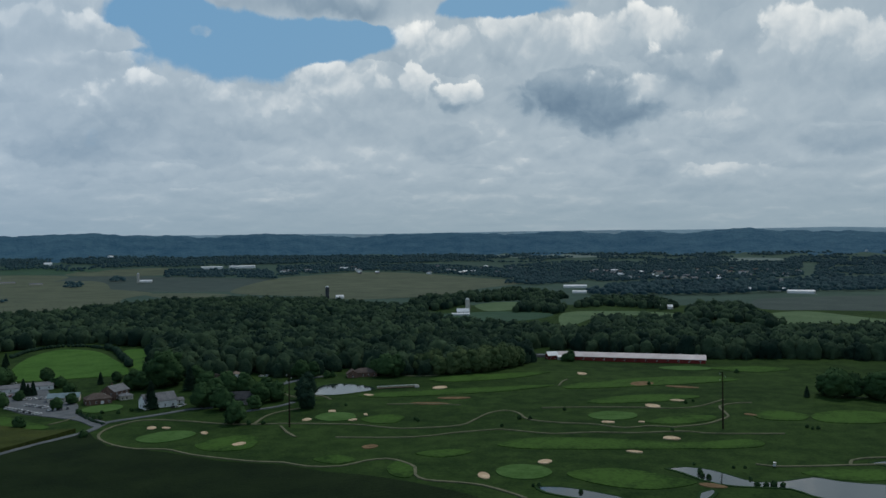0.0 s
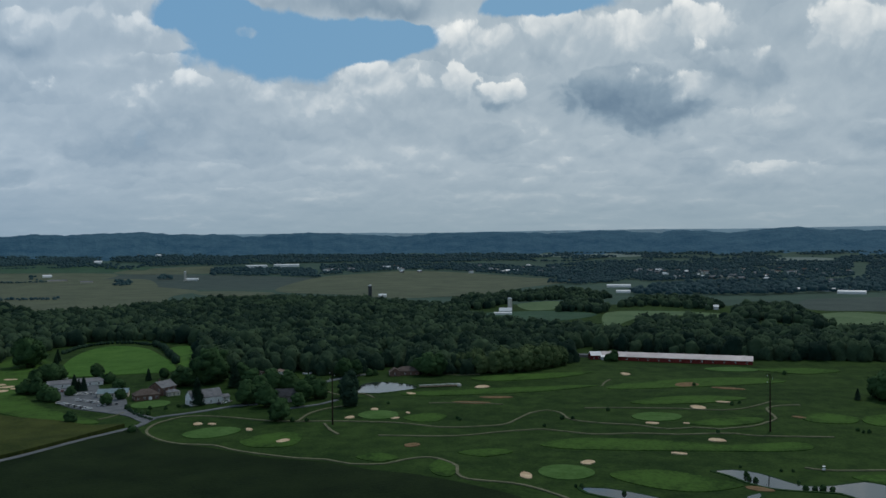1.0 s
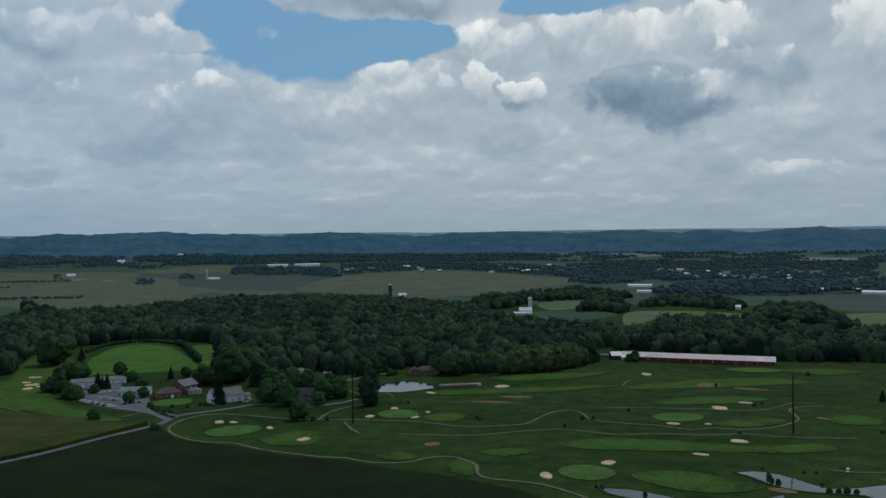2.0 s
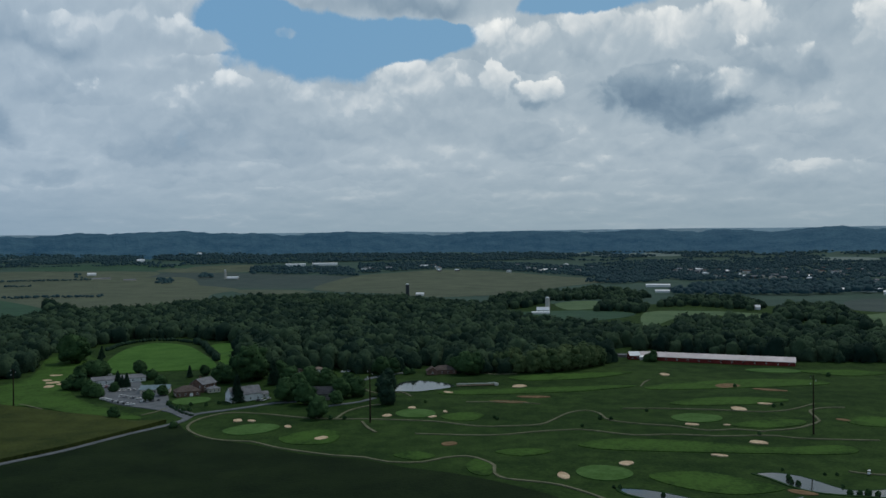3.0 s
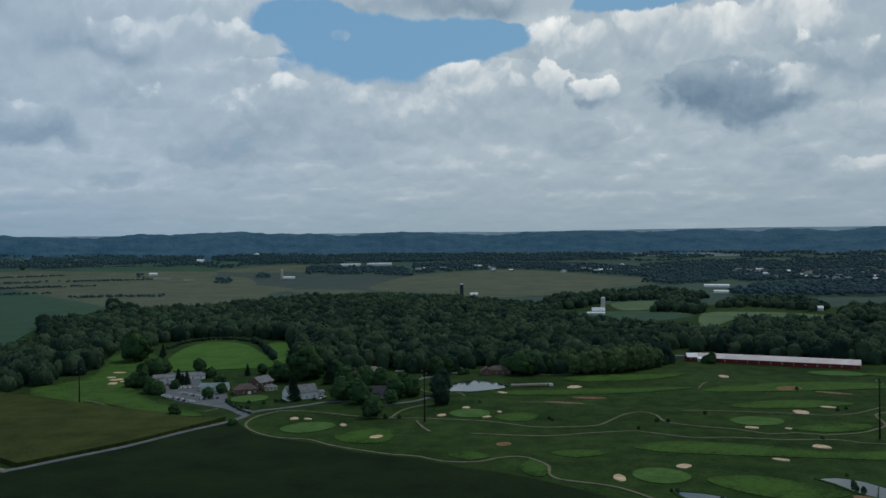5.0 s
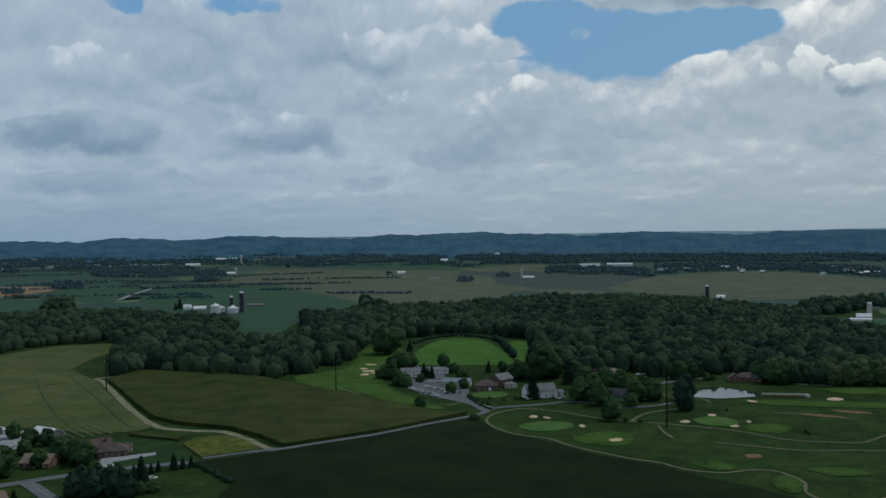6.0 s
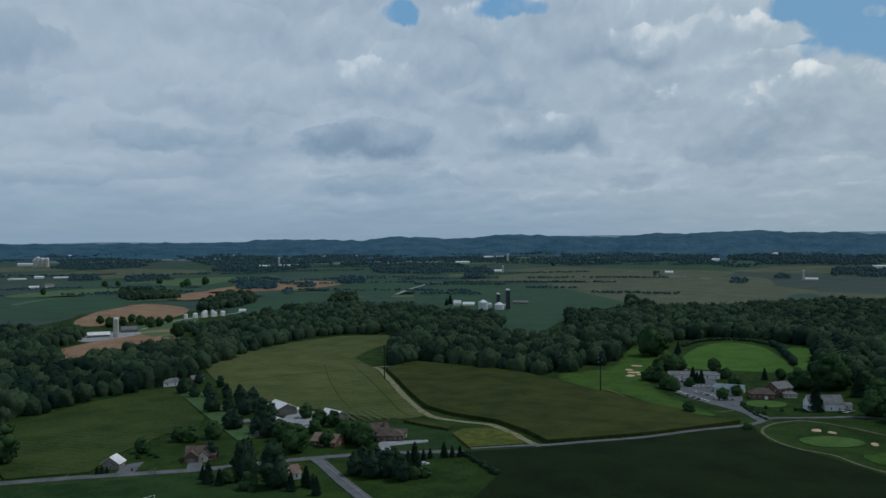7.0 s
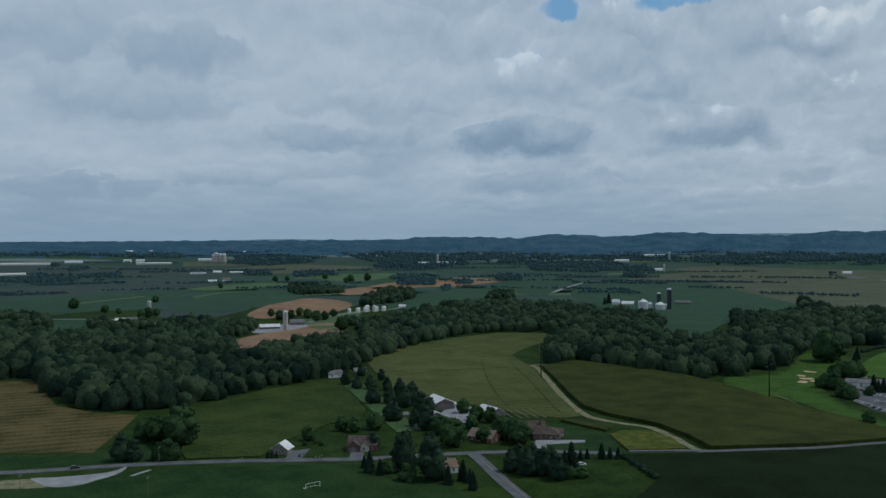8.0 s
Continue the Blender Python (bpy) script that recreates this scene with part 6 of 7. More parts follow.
def gable_roof(bm, L, W, h, rise, over, thick):
    hw = W / 2 + over
    drop = rise * over / (W / 2)
    for s in (-1, 1):
        prism(bm, [(0, h + rise + thick), (s * hw, h - drop + thick), (s * hw, h - drop), (0, h + rise)][::s], -L / 2 - over, L / 2 + over)
    return bm


def hip_roof(bm, L, W, h, rise, over, thick):
    x, y, k = L / 2 + over, W / 2 + over, max(L / 2 - W / 2, 0.2)
    lo = [bm.verts.new(p) for p in ((-x, -y, h), (x, -y, h), (x, y, h), (-x, y, h))]
    up = [bm.verts.new((p[0], p[1], h + thick)) for p in ((-x, -y), (x, -y), (x, y), (-x, y))]
    r = [bm.verts.new((-k, 0, h + rise + thick)), bm.verts.new((k, 0, h + rise + thick))]
    bm.faces.new(lo[::-1])
    for i in range(4):
        j = (i + 1) % 4
        bm.faces.new((lo[i], lo[j], up[j], up[i]))
    bm.faces.new((up[0], up[1], r[1], r[0]))
    bm.faces.new((up[2], up[3], r[0], r[1]))
    bm.faces.new((up[1], up[2], r[1]))
    bm.faces.new((up[3], up[0], r[0]))
    return bm


def block(root, L, W, h, rise, wall, roof, hip=False, over=0.5, at_xy=(0, 0), turn=0, windows=3, ends=1, storeys=1):
    """One roofed block of a building under its root."""
    m = pose(at_xy[0], at_xy[1], 0, 0, 0, turn)
    bm = bmesh.new()
    if hip:
        box(bm, -L / 2, -W / 2, -0.5, L / 2, W / 2, h)
    else:
        prism(bm, [(-W / 2, -0.5), (W / 2, -0.5), (W / 2, h), (0, h + rise), (-W / 2, h)], -L / 2, L / 2)
    bm.transform(m)
    wl = part("wall", bm, wall, root)
    bm = (hip_roof if hip else gable_roof)(bmesh.new(), L, W, h, rise, over, 0.22)
    bm.transform(m)
    part("roof", bm, roof, root)
    for st in range(storeys):
        z = 0.9 + st * 2.8
        for k in range(windows):
            x = L * ((k + 0.5) / windows - 0.5)
            for s in (-1, 1):
                p = m @ Vector((x, s * (W / 2 + 0.03), z))
                window_at(root, p.x, p.y, z, turn)
        for k in range(ends):
            y = W * ((k + 0.5) / ends - 0.5)
            for s in (-1, 1):
                p = m @ Vector((s * (L / 2 + 0.03), y, z))
                window_at(root, p.x, p.y, z, turn + 90)
    return wl


def door_on(root, x, y, turn, wide, high, mat="white", name="door"):
    bm = box(bmesh.new(), -wide / 2, -0.06, 0.02, wide / 2, 0.06, high)
    bm.transform(pose(x, y, 0, 0, 0, turn))
    return part(name, bm, mat, root)


def chimney(root, x, y, top):
    bm = box(bmesh.new(), x - 0.45, y - 0.45, 1.0, x + 0.45, y + 0.45, top)
    box(bm, x - 0.52, y - 0.52, top - 0.25, x + 0.52, y + 0.52, top - 0.08)
    part("chimney", bm, "brick", root)


def vents(root, n, L, z, mat="galvanised"):
    for k in range(n):
        bm = bmesh.new()
        bmesh.ops.create_cone(bm, cap_ends=True, segments=10, radius1=0.45, radius2=0.45, depth=0.9, matrix=Matrix.Translation((L * ((k + 0.5) / n - 0.5), 0, z)))
        part("vent", bm, mat, root)


def silo(x, y, radius, high, label, wall="concrete", cap="galvanised", name="silo"):
    root = base(name, x, y, 0, label, "silo")
    bm = bmesh.new()
    bmesh.ops.create_cone(bm, cap_ends=True, segments=24, radius1=radius, radius2=radius, depth=high + 0.5, matrix=Matrix.Translation((0, 0, high / 2 - 0.25)))
    part("shaft", bm, wall, root)
    bm = bmesh.new()
    bmesh.ops.create_uvsphere(bm, u_segments=24, v_segments=12, radius=radius * 1.03)
    for v in bm.verts:
        v.co.z = max(v.co.z, -0.05) * 0.8 + high
    part("dome", bm, cap, root)
    for k in range(5):
        z = high * (0.12 + 0.19 * k)
        bm = bmesh.new()
        bmesh.ops.create_cone(bm, cap_ends=True, segments=24, radius1=radius + 0.06, radius2=radius + 0.06, depth=0.16, matrix=Matrix.Translation((0, 0, z)))
        part("hoop", bm, "galvanised" if wall == "concrete" else wall, root)
    part("chute", box(bmesh.new(), radius - 0.1, -0.4, 0, radius + 0.7, 0.4, high * 0.97), wall, root)
    return root


def grain_bin(x, y, radius, high, label="round galvanised steel grain bin with cone roof"):
    root = base("grain_bin", x, y, 0, label, "grain bin", "grain bins")
    bm = bmesh.new()
    bmesh.ops.create_cone(bm, cap_ends=True, segments=28, radius1=radius, radius2=radius, depth=high + 0.4, matrix=Matrix.Translation((0, 0, high / 2 - 0.2)))
    part("shell", bm, "galvanised", root)
    bm = bmesh.new()
    bmesh.ops.create_cone(bm, cap_ends=True, segments=28, radius1=radius * 1.05, radius2=0.5, depth=radius * 0.55, matrix=Matrix.Translation((0, 0, high + radius * 0.275)))
    part("roof", bm, "metal_roof", root)
    bm = bmesh.new()
    bmesh.ops.create_cone(bm, cap_ends=True, segments=10, radius1=0.55, radius2=0.4, depth=0.6, matrix=Matrix.Translation((0, 0, high + radius * 0.6)))
    part("cap", bm, "galvanised", root)


def shed(x, y, turn, L, W, h, rise, wall, roof, label, category="shed", name="shed", doors=1, windows=0, group=""):
    root = base(name, x, y, turn, label, category, group)
    block(root, L, W, h, rise, wall, roof, windows=windows, ends=0, over=0.35)
    for k in range(doors):
        door_on(root, L / 2 + 0.05, W * ((k + 0.5) / doors - 0.5), 90, min(3.6, W / doors * 0.6), min(3.4, h * 0.8), "grey_wall", "door")
    return root


def aim(x, y, turn):
    """A heading that is given relative to the line from the camera's place."""
    return math.degrees(math.atan2(-x, y)) + turn


def face(pair, turn):
    return (*pair, aim(*pair, turn))


# clubhouse
root = base("clubhouse", *face((-245.4, 607.1), 12), "brown brick clubhouse with low hipped shingle roofs", "building")
block(root, 17, 11, 3.6, 3.6, "brick", "brown_roof", True, windows=4, ends=2)
block(root, 15, 12, 6.2, 3.8, "brick", "grey_roof", False, at_xy=(15, 13), turn=35, windows=3, ends=2, storeys=2)
block(root, 9, 6, 3.0, 1.6, "cream", "grey_roof", True, at_xy=(20, 3), windows=3, ends=1)
chimney(root, 13, 14, 11.0)
door_on(root, 2.0, -5.56, 0, 2.2, 2.3)
root = base("pavilion", *face((-273.6, 617.4), -8), "low cream building with a blue-green metal roof", "building")
block(root, 21, 11, 3.3, 2.4, "cream", "teal_roof", windows=5, ends=1)
door_on(root, 4.0, -5.56, 0, 2.4, 2.3)
root = base("cart_barn", *face((-323.5, 660.0), 8), "long low grey-roofed golf cart shed", "shed")
block(root, 40, 13, 3.2, 2.0, "white", "grey_roof", windows=6, ends=0)
for k in range(3):
    door_on(root, 20.06, -3.5 + 3.5 * k, 90, 2.6, 2.6)
root = base("white_barn", *face((-196.5, 588.2), 22), "white boarded barn with a grey shingle roof", "barn")
block(root, 22, 12, 5.0, 4.6, "white", "grey_roof", windows=4, ends=2, storeys=1)
door_on(root, 11.06, -2.2, 90, 3.0, 3.0, "grey_wall")
block(root, 7, 6, 2.8, 1.4, "white", "grey_roof", at_xy=(15, 2), windows=1)
root = base("house", *face((-140.3, 591.0), -4), "dark-roofed house hidden among tall trees", "house")
block(root, 18, 11, 4.4, 4.2, "grey_wall", "dark_roof", windows=4, ends=2)
block(root, 10, 9, 3.4, 3.0, "grey_wall", "dark_roof", at_xy=(-12, 3), turn=90, windows=2)
root = base("house", *face((-182.0, 704.2), 0), "house with a tan hipped roof in the trees", "house")
block(root, 14, 11, 3.4, 3.4, "brick", "tan_roof", True, windows=3)
block(root, 8, 7, 2.8, 1.8, "white", "tan_roof", True, at_xy=(11, -1), windows=2)
root = base("house", *face((-178.1, 662.4), 12), "house with a grey-brown gabled roof among trees", "house")
block(root, 17, 10, 3.6, 4.0, "grey_wall", "brown_roof", windows=3)
root = base("house", *face((-65.7, 718.1), 6), "brown brick ranch house under leafy trees", "house")
block(root, 19, 10, 3.4, 3.4, "brick", "brown_roof", True, windows=4)
block(root, 9, 9, 3.2, 3.0, "brick", "brown_roof", at_xy=(-11, -3), turn=90, windows=2)
chimney(root, 3, 1, 8.0)
root = shed(*face((-129.9, 529.9), 10), 4.6, 3.4, 2.4, 1.2, "white", "dark_roof", "tiny white garden shed under a tree")
shed(*face((-143.4, 834.7), 5), 16, 9, 3.2, 2.6, "white", "grey_roof", "pale-roofed house hidden in the wood", "house", "house", windows=2)
shed(*face((-164.9, 829.3), -10), 12, 9, 3.2, 2.6, "white", "grey_roof", "pale-roofed house hidden in the wood", "house", "house", windows=2)

# long red barn
a, b = Vector((110.4, 816.1)), Vector((238.5, 777.4))
root = base("poultry_barn", *((a + b) / 2), math.degrees(math.atan2((b - a).y, (b - a).x)), "very long red barn with a pale metal roof", "barn")
LONG = (b - a).length
block(root, LONG, 14, 4.0, 3.4, "red", "pink_roof", windows=0, ends=0)
vents(root, 9, LONG, 7.7)
for k in range(14):
    window_at(root, LONG * ((k + 0.5) / 14 - 0.5), -7.04, 1.4, 0, 1.1)
door_on(root, LONG / 2 + 0.06, 0, 90, 3.6, 3.4)
root = base("farmhouse", *face((102.9, 811.2), 20), "small red farm building with white trim", "barn")
block(root, 10, 8, 4.0, 3.0, "red", "metal_roof", windows=2, ends=1)
block(root, 8, 5, 2.6, 1.2, "white", "metal_roof", at_xy=(8, -4), windows=2)
shed(*face((90.5, 825.5), 0), 22, 5, 2.2, 0.8, "grey_wall", "grey_roof", "low grey open shed beside the red barn")

# houses along the road
root = base("garage", *face((-406.9, 202.7), -24), "small stone garage with a pale metal roof", "garage")
block(root, 7.5, 9.0, 3.0, 3.2, "stone", "metal_roof", turn=90, windows=1, ends=1)
for k in (-1, 1):
    door_on(root, 3.80, k * 2.0, 90, 2.6, 2.4)
root = base("house", *face((-390.4, 242.2), -6), "brown-roofed house with front gables and a garage", "house")
block(root, 15, 10, 3.2, 3.8, "brick", "brown_roof", windows=3, ends=1)
block(root, 6, 7, 3.0, 2.8, "brick", "brown_roof", at_xy=(-4.5, -5), turn=90, windows=0)
block(root, 4, 5, 3.0, 2.4, "cream", "brown_roof", at_xy=(1.0, -5), turn=90, windows=1)
door_on(root, -4.5, -8.56, 0, 4.4, 2.3, "grey_wall", "garage_door")
root = base("machine_shed", *face((-462.9, 347.3), 112), "large farm shed with a white metal roof", "shed")
block(root, 20, 13, 4.6, 2.8, "grey_wall", "metal_roof", windows=0, ends=0)
for k in (-1, 1):
    door_on(root, -10.06, k * 3.2, 90, 4.0, 3.8, "grey_wall")
shed(*face((-436.7, 323.2), 112), 8.5, 7, 3.0, 1.4, "grey_wall", "metal_roof", "small farm shed with a white metal roof")
shed(*face((-420.0, 356.0), 125), 17, 11, 3.6, 3.0, "grey_wall", "metal_roof", "low farm shed with a white metal roof", doors=2)
root = base("house", *face((-367.9, 307.5), -30), "brown bungalow with a pale hipped roof", "house")
block(root, 15, 11, 3.0, 3.4, "brick", "tan_roof", False, windows=3)
root = base("house", *face((-350.4, 338.7), -4), "brown brick house with a broad shingle roof", "house")
block(root, 15, 10, 3.2, 3.4, "brick", "brown_roof", True, windows=5, ends=2)
block(root, 12, 10, 4.2, 4.0, "brick", "brown_roof", False, at_xy=(-8, 7), turn=20, windows=2, ends=1)
block(root, 6, 5, 2.8, 1.8, "cream", "brown_roof", at_xy=(6, 7), windows=1)
chimney(root, -4, 6, 9.5)
root = base("house", *face((-329.1, 250.9), 25), "white house with a red-brown roof and porch", "house")
block(root, 9, 8, 3.0, 3.0, "white", "tan_roof", windows=2, ends=1)
block(root, 7, 6, 2.6, 1.8, "red", "brown_roof", at_xy=(1, 9), windows=1)
for x, y, label in ((-447.4, 307.9, "small grey garden shed among trees"), (-412.9, 294.7, "small grey garden shed among trees"), (-481.4, 321.2, "small grey garden shed beside the nursery")):
    shed(x, y, aim(x, y, 30), 5, 3.6, 2.3, 1.3, "grey_wall", "grey_roof", label)
shed(*face((-617.1, 354.9), 15), 12, 8, 3.2, 2.6, "white", "grey_roof", "white house at the edge of the wood", "house", "house", windows=2)
shed(*face((-617.1, 378.9), 15), 10, 8, 3.0, 2.6, "grey_wall", "grey_roof", "grey-roofed house under trees", "house", "house", windows=2)

# far farms
silo(-232.4, 1722.8, 3.4, 25.1, "dark concrete silo with a pale dome above the trees", "dark_steel")
shed(*face((-211.4, 1759.1), 5), 16, 10, 4, 3, "white", "metal_roof", "white farm building above the trees", "barn", "barn")
silo(39.4, 1371.8, 3.2, 20.5, "grey concrete silo with a domed cap", "concrete")
root = base("barn", *face((31.8, 1351.1), 5), "white barn with a pale roof beside a silo", "barn")
block(root, 19, 9, 4, 4.2, "white", "metal_roof", windows=3)
shed(*face((27.6, 1320.2), 0), 27, 7, 2.6, 1.2, "white", "metal_roof", "low white farm shed in front of the barn")
def farm_building(px, py, L, W, h, rise, wall, roof, words):
    L, W, h, rise = L * 0.75, W * 0.75, h * 0.8, rise * 0.8
    shed(px, py, aim(px, py, (px * 7) % 30 - 15), L, W, h, rise, wall, roof, words, "farm building", "farm_building", doors=2)


farm_building(323.9, 2092.1, 75, 26, 6, 3, "white", "metal_roof", "long white warehouse near the town")
farm_building(297.7, 1862.5, 40, 16, 5, 2.5, "white", "metal_roof", "white warehouse annexe near the town")
farm_building(366.4, 1401.6, 26, 12, 5, 4, "white", "metal_roof", "white barn among dark trees")
farm_building(-1406.6, 2691.0, 36, 16, 6, 5, "white", "metal_roof", "white barn on the open fields")
farm_building(-1273.8, 2495.2, 70, 16, 4, 3, "cream", "grey_roof", "long grey-roofed poultry house")
farm_building(-1155.3, 2433.9, 46, 14, 4, 3, "cream", "grey_roof", "long grey-roofed poultry house")
farm_building(-886.8, 2556.6, 52, 16, 5, 4, "white", "metal_roof", "pale farm building by a small silo")
farm_building(-1579.5, 3432.0, 40, 20, 10, 7, "white", "metal_roof", "white church-like building on the plain")
farm_building(-884.6, 3286.7, 105, 30, 10, 3, "white", "metal_roof", "long white factory behind trees")
farm_building(-781.6, 3347.6, 130, 30, 10, 3, "white", "metal_roof", "very long white factory behind trees")
farm_building(-368.1, 3212.2, 40, 20, 8, 5, "white", "metal_roof", "white farmstead at the grain field")
farm_building(107.7, 2977.2, 36, 20, 6, 4, "white", "metal_roof", "white farm building at the wood's edge")
farm_building(713.4, 1885.9, 110, 26, 6, 3, "white", "metal_roof", "long pale industrial building")
farm_building(746.9, 1782.2, 70, 26, 6, 3, "white", "metal_roof", "long pale industrial building")
farm_building(-1041.3, 1179.8, 17, 12, 6, 6, "white", "metal_roof", "white barn with a steep gable")
farm_building(-1018.4, 1185.0, 28, 16, 4, 5, "cream", "metal_roof", "pale-roofed barn beside the bins")
farm_building(-981.4, 1293.9, 40, 16, 3, 4, "timber", "grey_roof", "grey weathered barn in the crop field")
farm_building(-1959.9, 2447.0, 40, 18, 6, 5, "white", "metal_roof", "white barn on the tan fields")
farm_building(-1021.5, 491.4, 34, 16, 4, 4, "grey_wall", "metal_roof", "pale-roofed barn at the silo farm")
farm_building(-1043.8, 542.9, 26, 14, 5, 5, "grey_wall", "grey_roof", "grey barn at the silo farm")
farm_building(-1229.6, 366.5, 24, 14, 5, 4, "white", "metal_roof", "pale-roofed farm shed beside the wood")
farm_building(-1219.8, 376.0, 22, 16, 5, 5, "cream", "grey_roof", "grey-roofed barn beside the wood")
farm_building(-1129.8, 373.8, 22, 12, 4, 3, "white", "metal_roof", "pale-roofed shed beside the wood")
farm_building(-2371.8, 1004.0, 30, 18, 6, 7, "white", "tan_roof", "white farmhouse with a red-brown roof")
farm_building(-2367.8, 961.2, 34, 14, 4, 4, "white", "metal_roof", "white farm shed on the plain")
farm_building(-2813.3, 1090.3, 70, 14, 4, 2, "white", "metal_roof", "long white poultry house on the plain")
farm_building(-2838.8, 1168.9, 40, 20, 6, 4, "white", "metal_roof", "white barn on the plain")
farm_building(-2801.0, 1223.0, 60, 16, 4, 3, "white", "metal_roof", "white farm building on the plain")
farm_building(-3048.0, 556.8, 120, 18, 6, 3, "white", "metal_roof", "very long white poultry house")
farm_building(-3603.2, 702.0, 260, 30, 8, 3, "white", "metal_roof", "very long white industrial building")
farm_building(-3447.0, 1153.6, 180, 24, 7, 3, "cream", "metal_roof", "long cream industrial building")
farm_building(-3595.4, 1094.1, 40, 24, 12, 4, "white", "metal_roof", "white works building on the plain")
farm_building(-3572.3, 1139.7, 46, 24, 12, 4, "white", "metal_roof", "white works building on the plain")
farm_building(-3653.5, 899.4, 90, 24, 8, 4, "white", "metal_roof", "white farm buildings on the plain")
farm_building(-4206.3, 1248.5, 150, 40, 10, 4, "white", "metal_roof", "bright white distant warehouse")
farm_building(-3543.0, 1411.1, 90, 30, 10, 4, "white", "metal_roof", "white mill building on the plain")
farm_building(-2833.7, 2165.8, 110, 20, 8, 3, "white", "metal_roof", "long white poultry house among far trees")
farm_building(-2864.5, 2072.1, 60, 20, 8, 4, "white", "metal_roof", "white barns among far trees")
farm_building(-2430.2, 2789.6, 80, 20, 8, 4, "white", "metal_roof", "white barns on far fields")
farm_building(-2538.0, 3145.0, 140, 24, 8, 4, "cream", "metal_roof", "long pale building on far fields")
farm_building(-1221.3, 837.1, 14, 10, 4, 3, "white", "metal_roof", "small white house at the grove")
farm_building(-1005.1, 698.5, 14, 9, 3, 3, "white", "metal_roof", "small white house above the wood")
farm_building(-1054.5, 692.4, 12, 9, 3, 3, "white", "grey_roof", "small pale house above the wood")
silo(-899.9, 2533.3, 3.2, 26.9, "grey concrete silo on the open fields", "concrete")
for px, py, r, h, wall in ((-939.7, 1172.7, 3.4, 24.3, "dark_steel"), (-912.3, 1165.0, 3.8, 32.5, "dark_steel")):
    silo(px, py, r, h, "tall dark blue steel silo with a pale cap", wall, "galvanised")
for px, py, r, h in ((-940.8, 1133.0, 9, 14), (-949.6, 1161.4, 6, 8), (-914.0, 1143.8, 9, 10), (-922.8, 1172.5, 5, 7)):
    grain_bin(px, py, r * 0.9, h * 0.9)
silo(-994.0, 500.1, 3.2, 22.6, "tall pale concrete silo with a domed cap", "concrete")
silo(-1321.1, 434.5, 3.0, 21.9, "pale silo with a white dome beside trees", "concrete")
silo(-2917.7, 2181.7, 4.5, 30.7, "far pale concrete silo", "concrete")
silo(-1904.5, 2405.1, 3.6, 23.6, "far grey silo beside a white barn", "concrete")
silo(-2325.9, 2971.3, 4.5, 34.0, "far pale tower silo", "concrete")
for px, py, h in ((-3458.8, 1419.5, 34), (-3450.5, 1433.6, 30), (-3463.5, 1411.5, 26), (-3442.2, 1447.6, 30)):
    silo(px, py, 9, h, "pale concrete mill silo on the plain", "concrete")
TANKS = Vector((-1174.2, 702.6)), Vector((-1181.0, 764.6))
for k in range(11):
    p = TANKS[0].lerp(TANKS[1], k / 10)
    silo(p.x, p.y + (k % 3) * 9, 2.6, 6 + 3 * (k in (4, 5, 6)), "white farm tank in a tight cluster", "white", "metal_roof", "storage_tank")

# town houses and farmsteads scattered far off, each a small roofed block
def scatter(points, count, seed, label, group):
    rng = random.Random(seed)
    xs, ys = [p[0] for p in points], [p[1] for p in points]
    made = 0
    while made < count:
        x, y = rng.uniform(min(xs), max(xs)), rng.uniform(min(ys), max(ys))
        if not inside(x, y, points):
            continue
        made += 1
        L = rng.uniform(14, 26)
        shed(x, y, rng.uniform(0, 180), L, L * 0.55, rng.uniform(5, 8), 3.0, rng.choice(("white", "white", "cream", "grey_wall")), rng.choice(("metal_roof", "grey_roof", "grey_roof", "brown_roof")), label, "house", "house", 1, 0, group)


scatter([(424.8, 2488.7), (659.3, 2462.1), (669.1, 2287.2), (874.9, 2928.3), (509.3, 2928.8)], 34, 5, "pale house in the distant town", "town houses")
scatter([(682.8, 2285.9), (847.1, 2110.9), (1174.7, 2792.4), (928.0, 2982.7)], 24, 6, "pale house in the distant town", "town houses")
scatter([(-2383.9, 3783.2), (-1813.2, 3851.2), (-2053.5, 4362.5), (-2590.1, 4159.5)], 26, 7, "pale house on the far slope", "far houses")
scatter([(-1763.1, 3861.8), (-1289.3, 3908.0), (-1520.8, 4515.8), (-1972.7, 4390.0)], 10, 8, "pale house on the far slope", "far houses")
scatter([(-578.5, 3002.3), (233.9, 2763.2), (259.2, 3311.7), (-645.7, 3351.4)], 20, 9, "pale house at the far fields", "far houses")
scatter([(-4273.0, 786.1), (-3797.5, 2084.7), (-4157.9, 2213.4), (-4723.4, 973.5)], 40, 10, "pale building on the far plain", "far buildings")
scatter([(-3546.0, 2193.7), (-2580.2, 3197.4), (-2836.7, 3515.3), (-3784.5, 2480.8)], 26, 11, "pale building on the far plain", "far buildings")
scatter([(1593.9, 3741.4), (1895.6, 3666.2), (2101.8, 3722.9), (2081.3, 4024.9), (1746.0, 4035.5)], 10, 12, "pale house on the far hillside", "far houses")


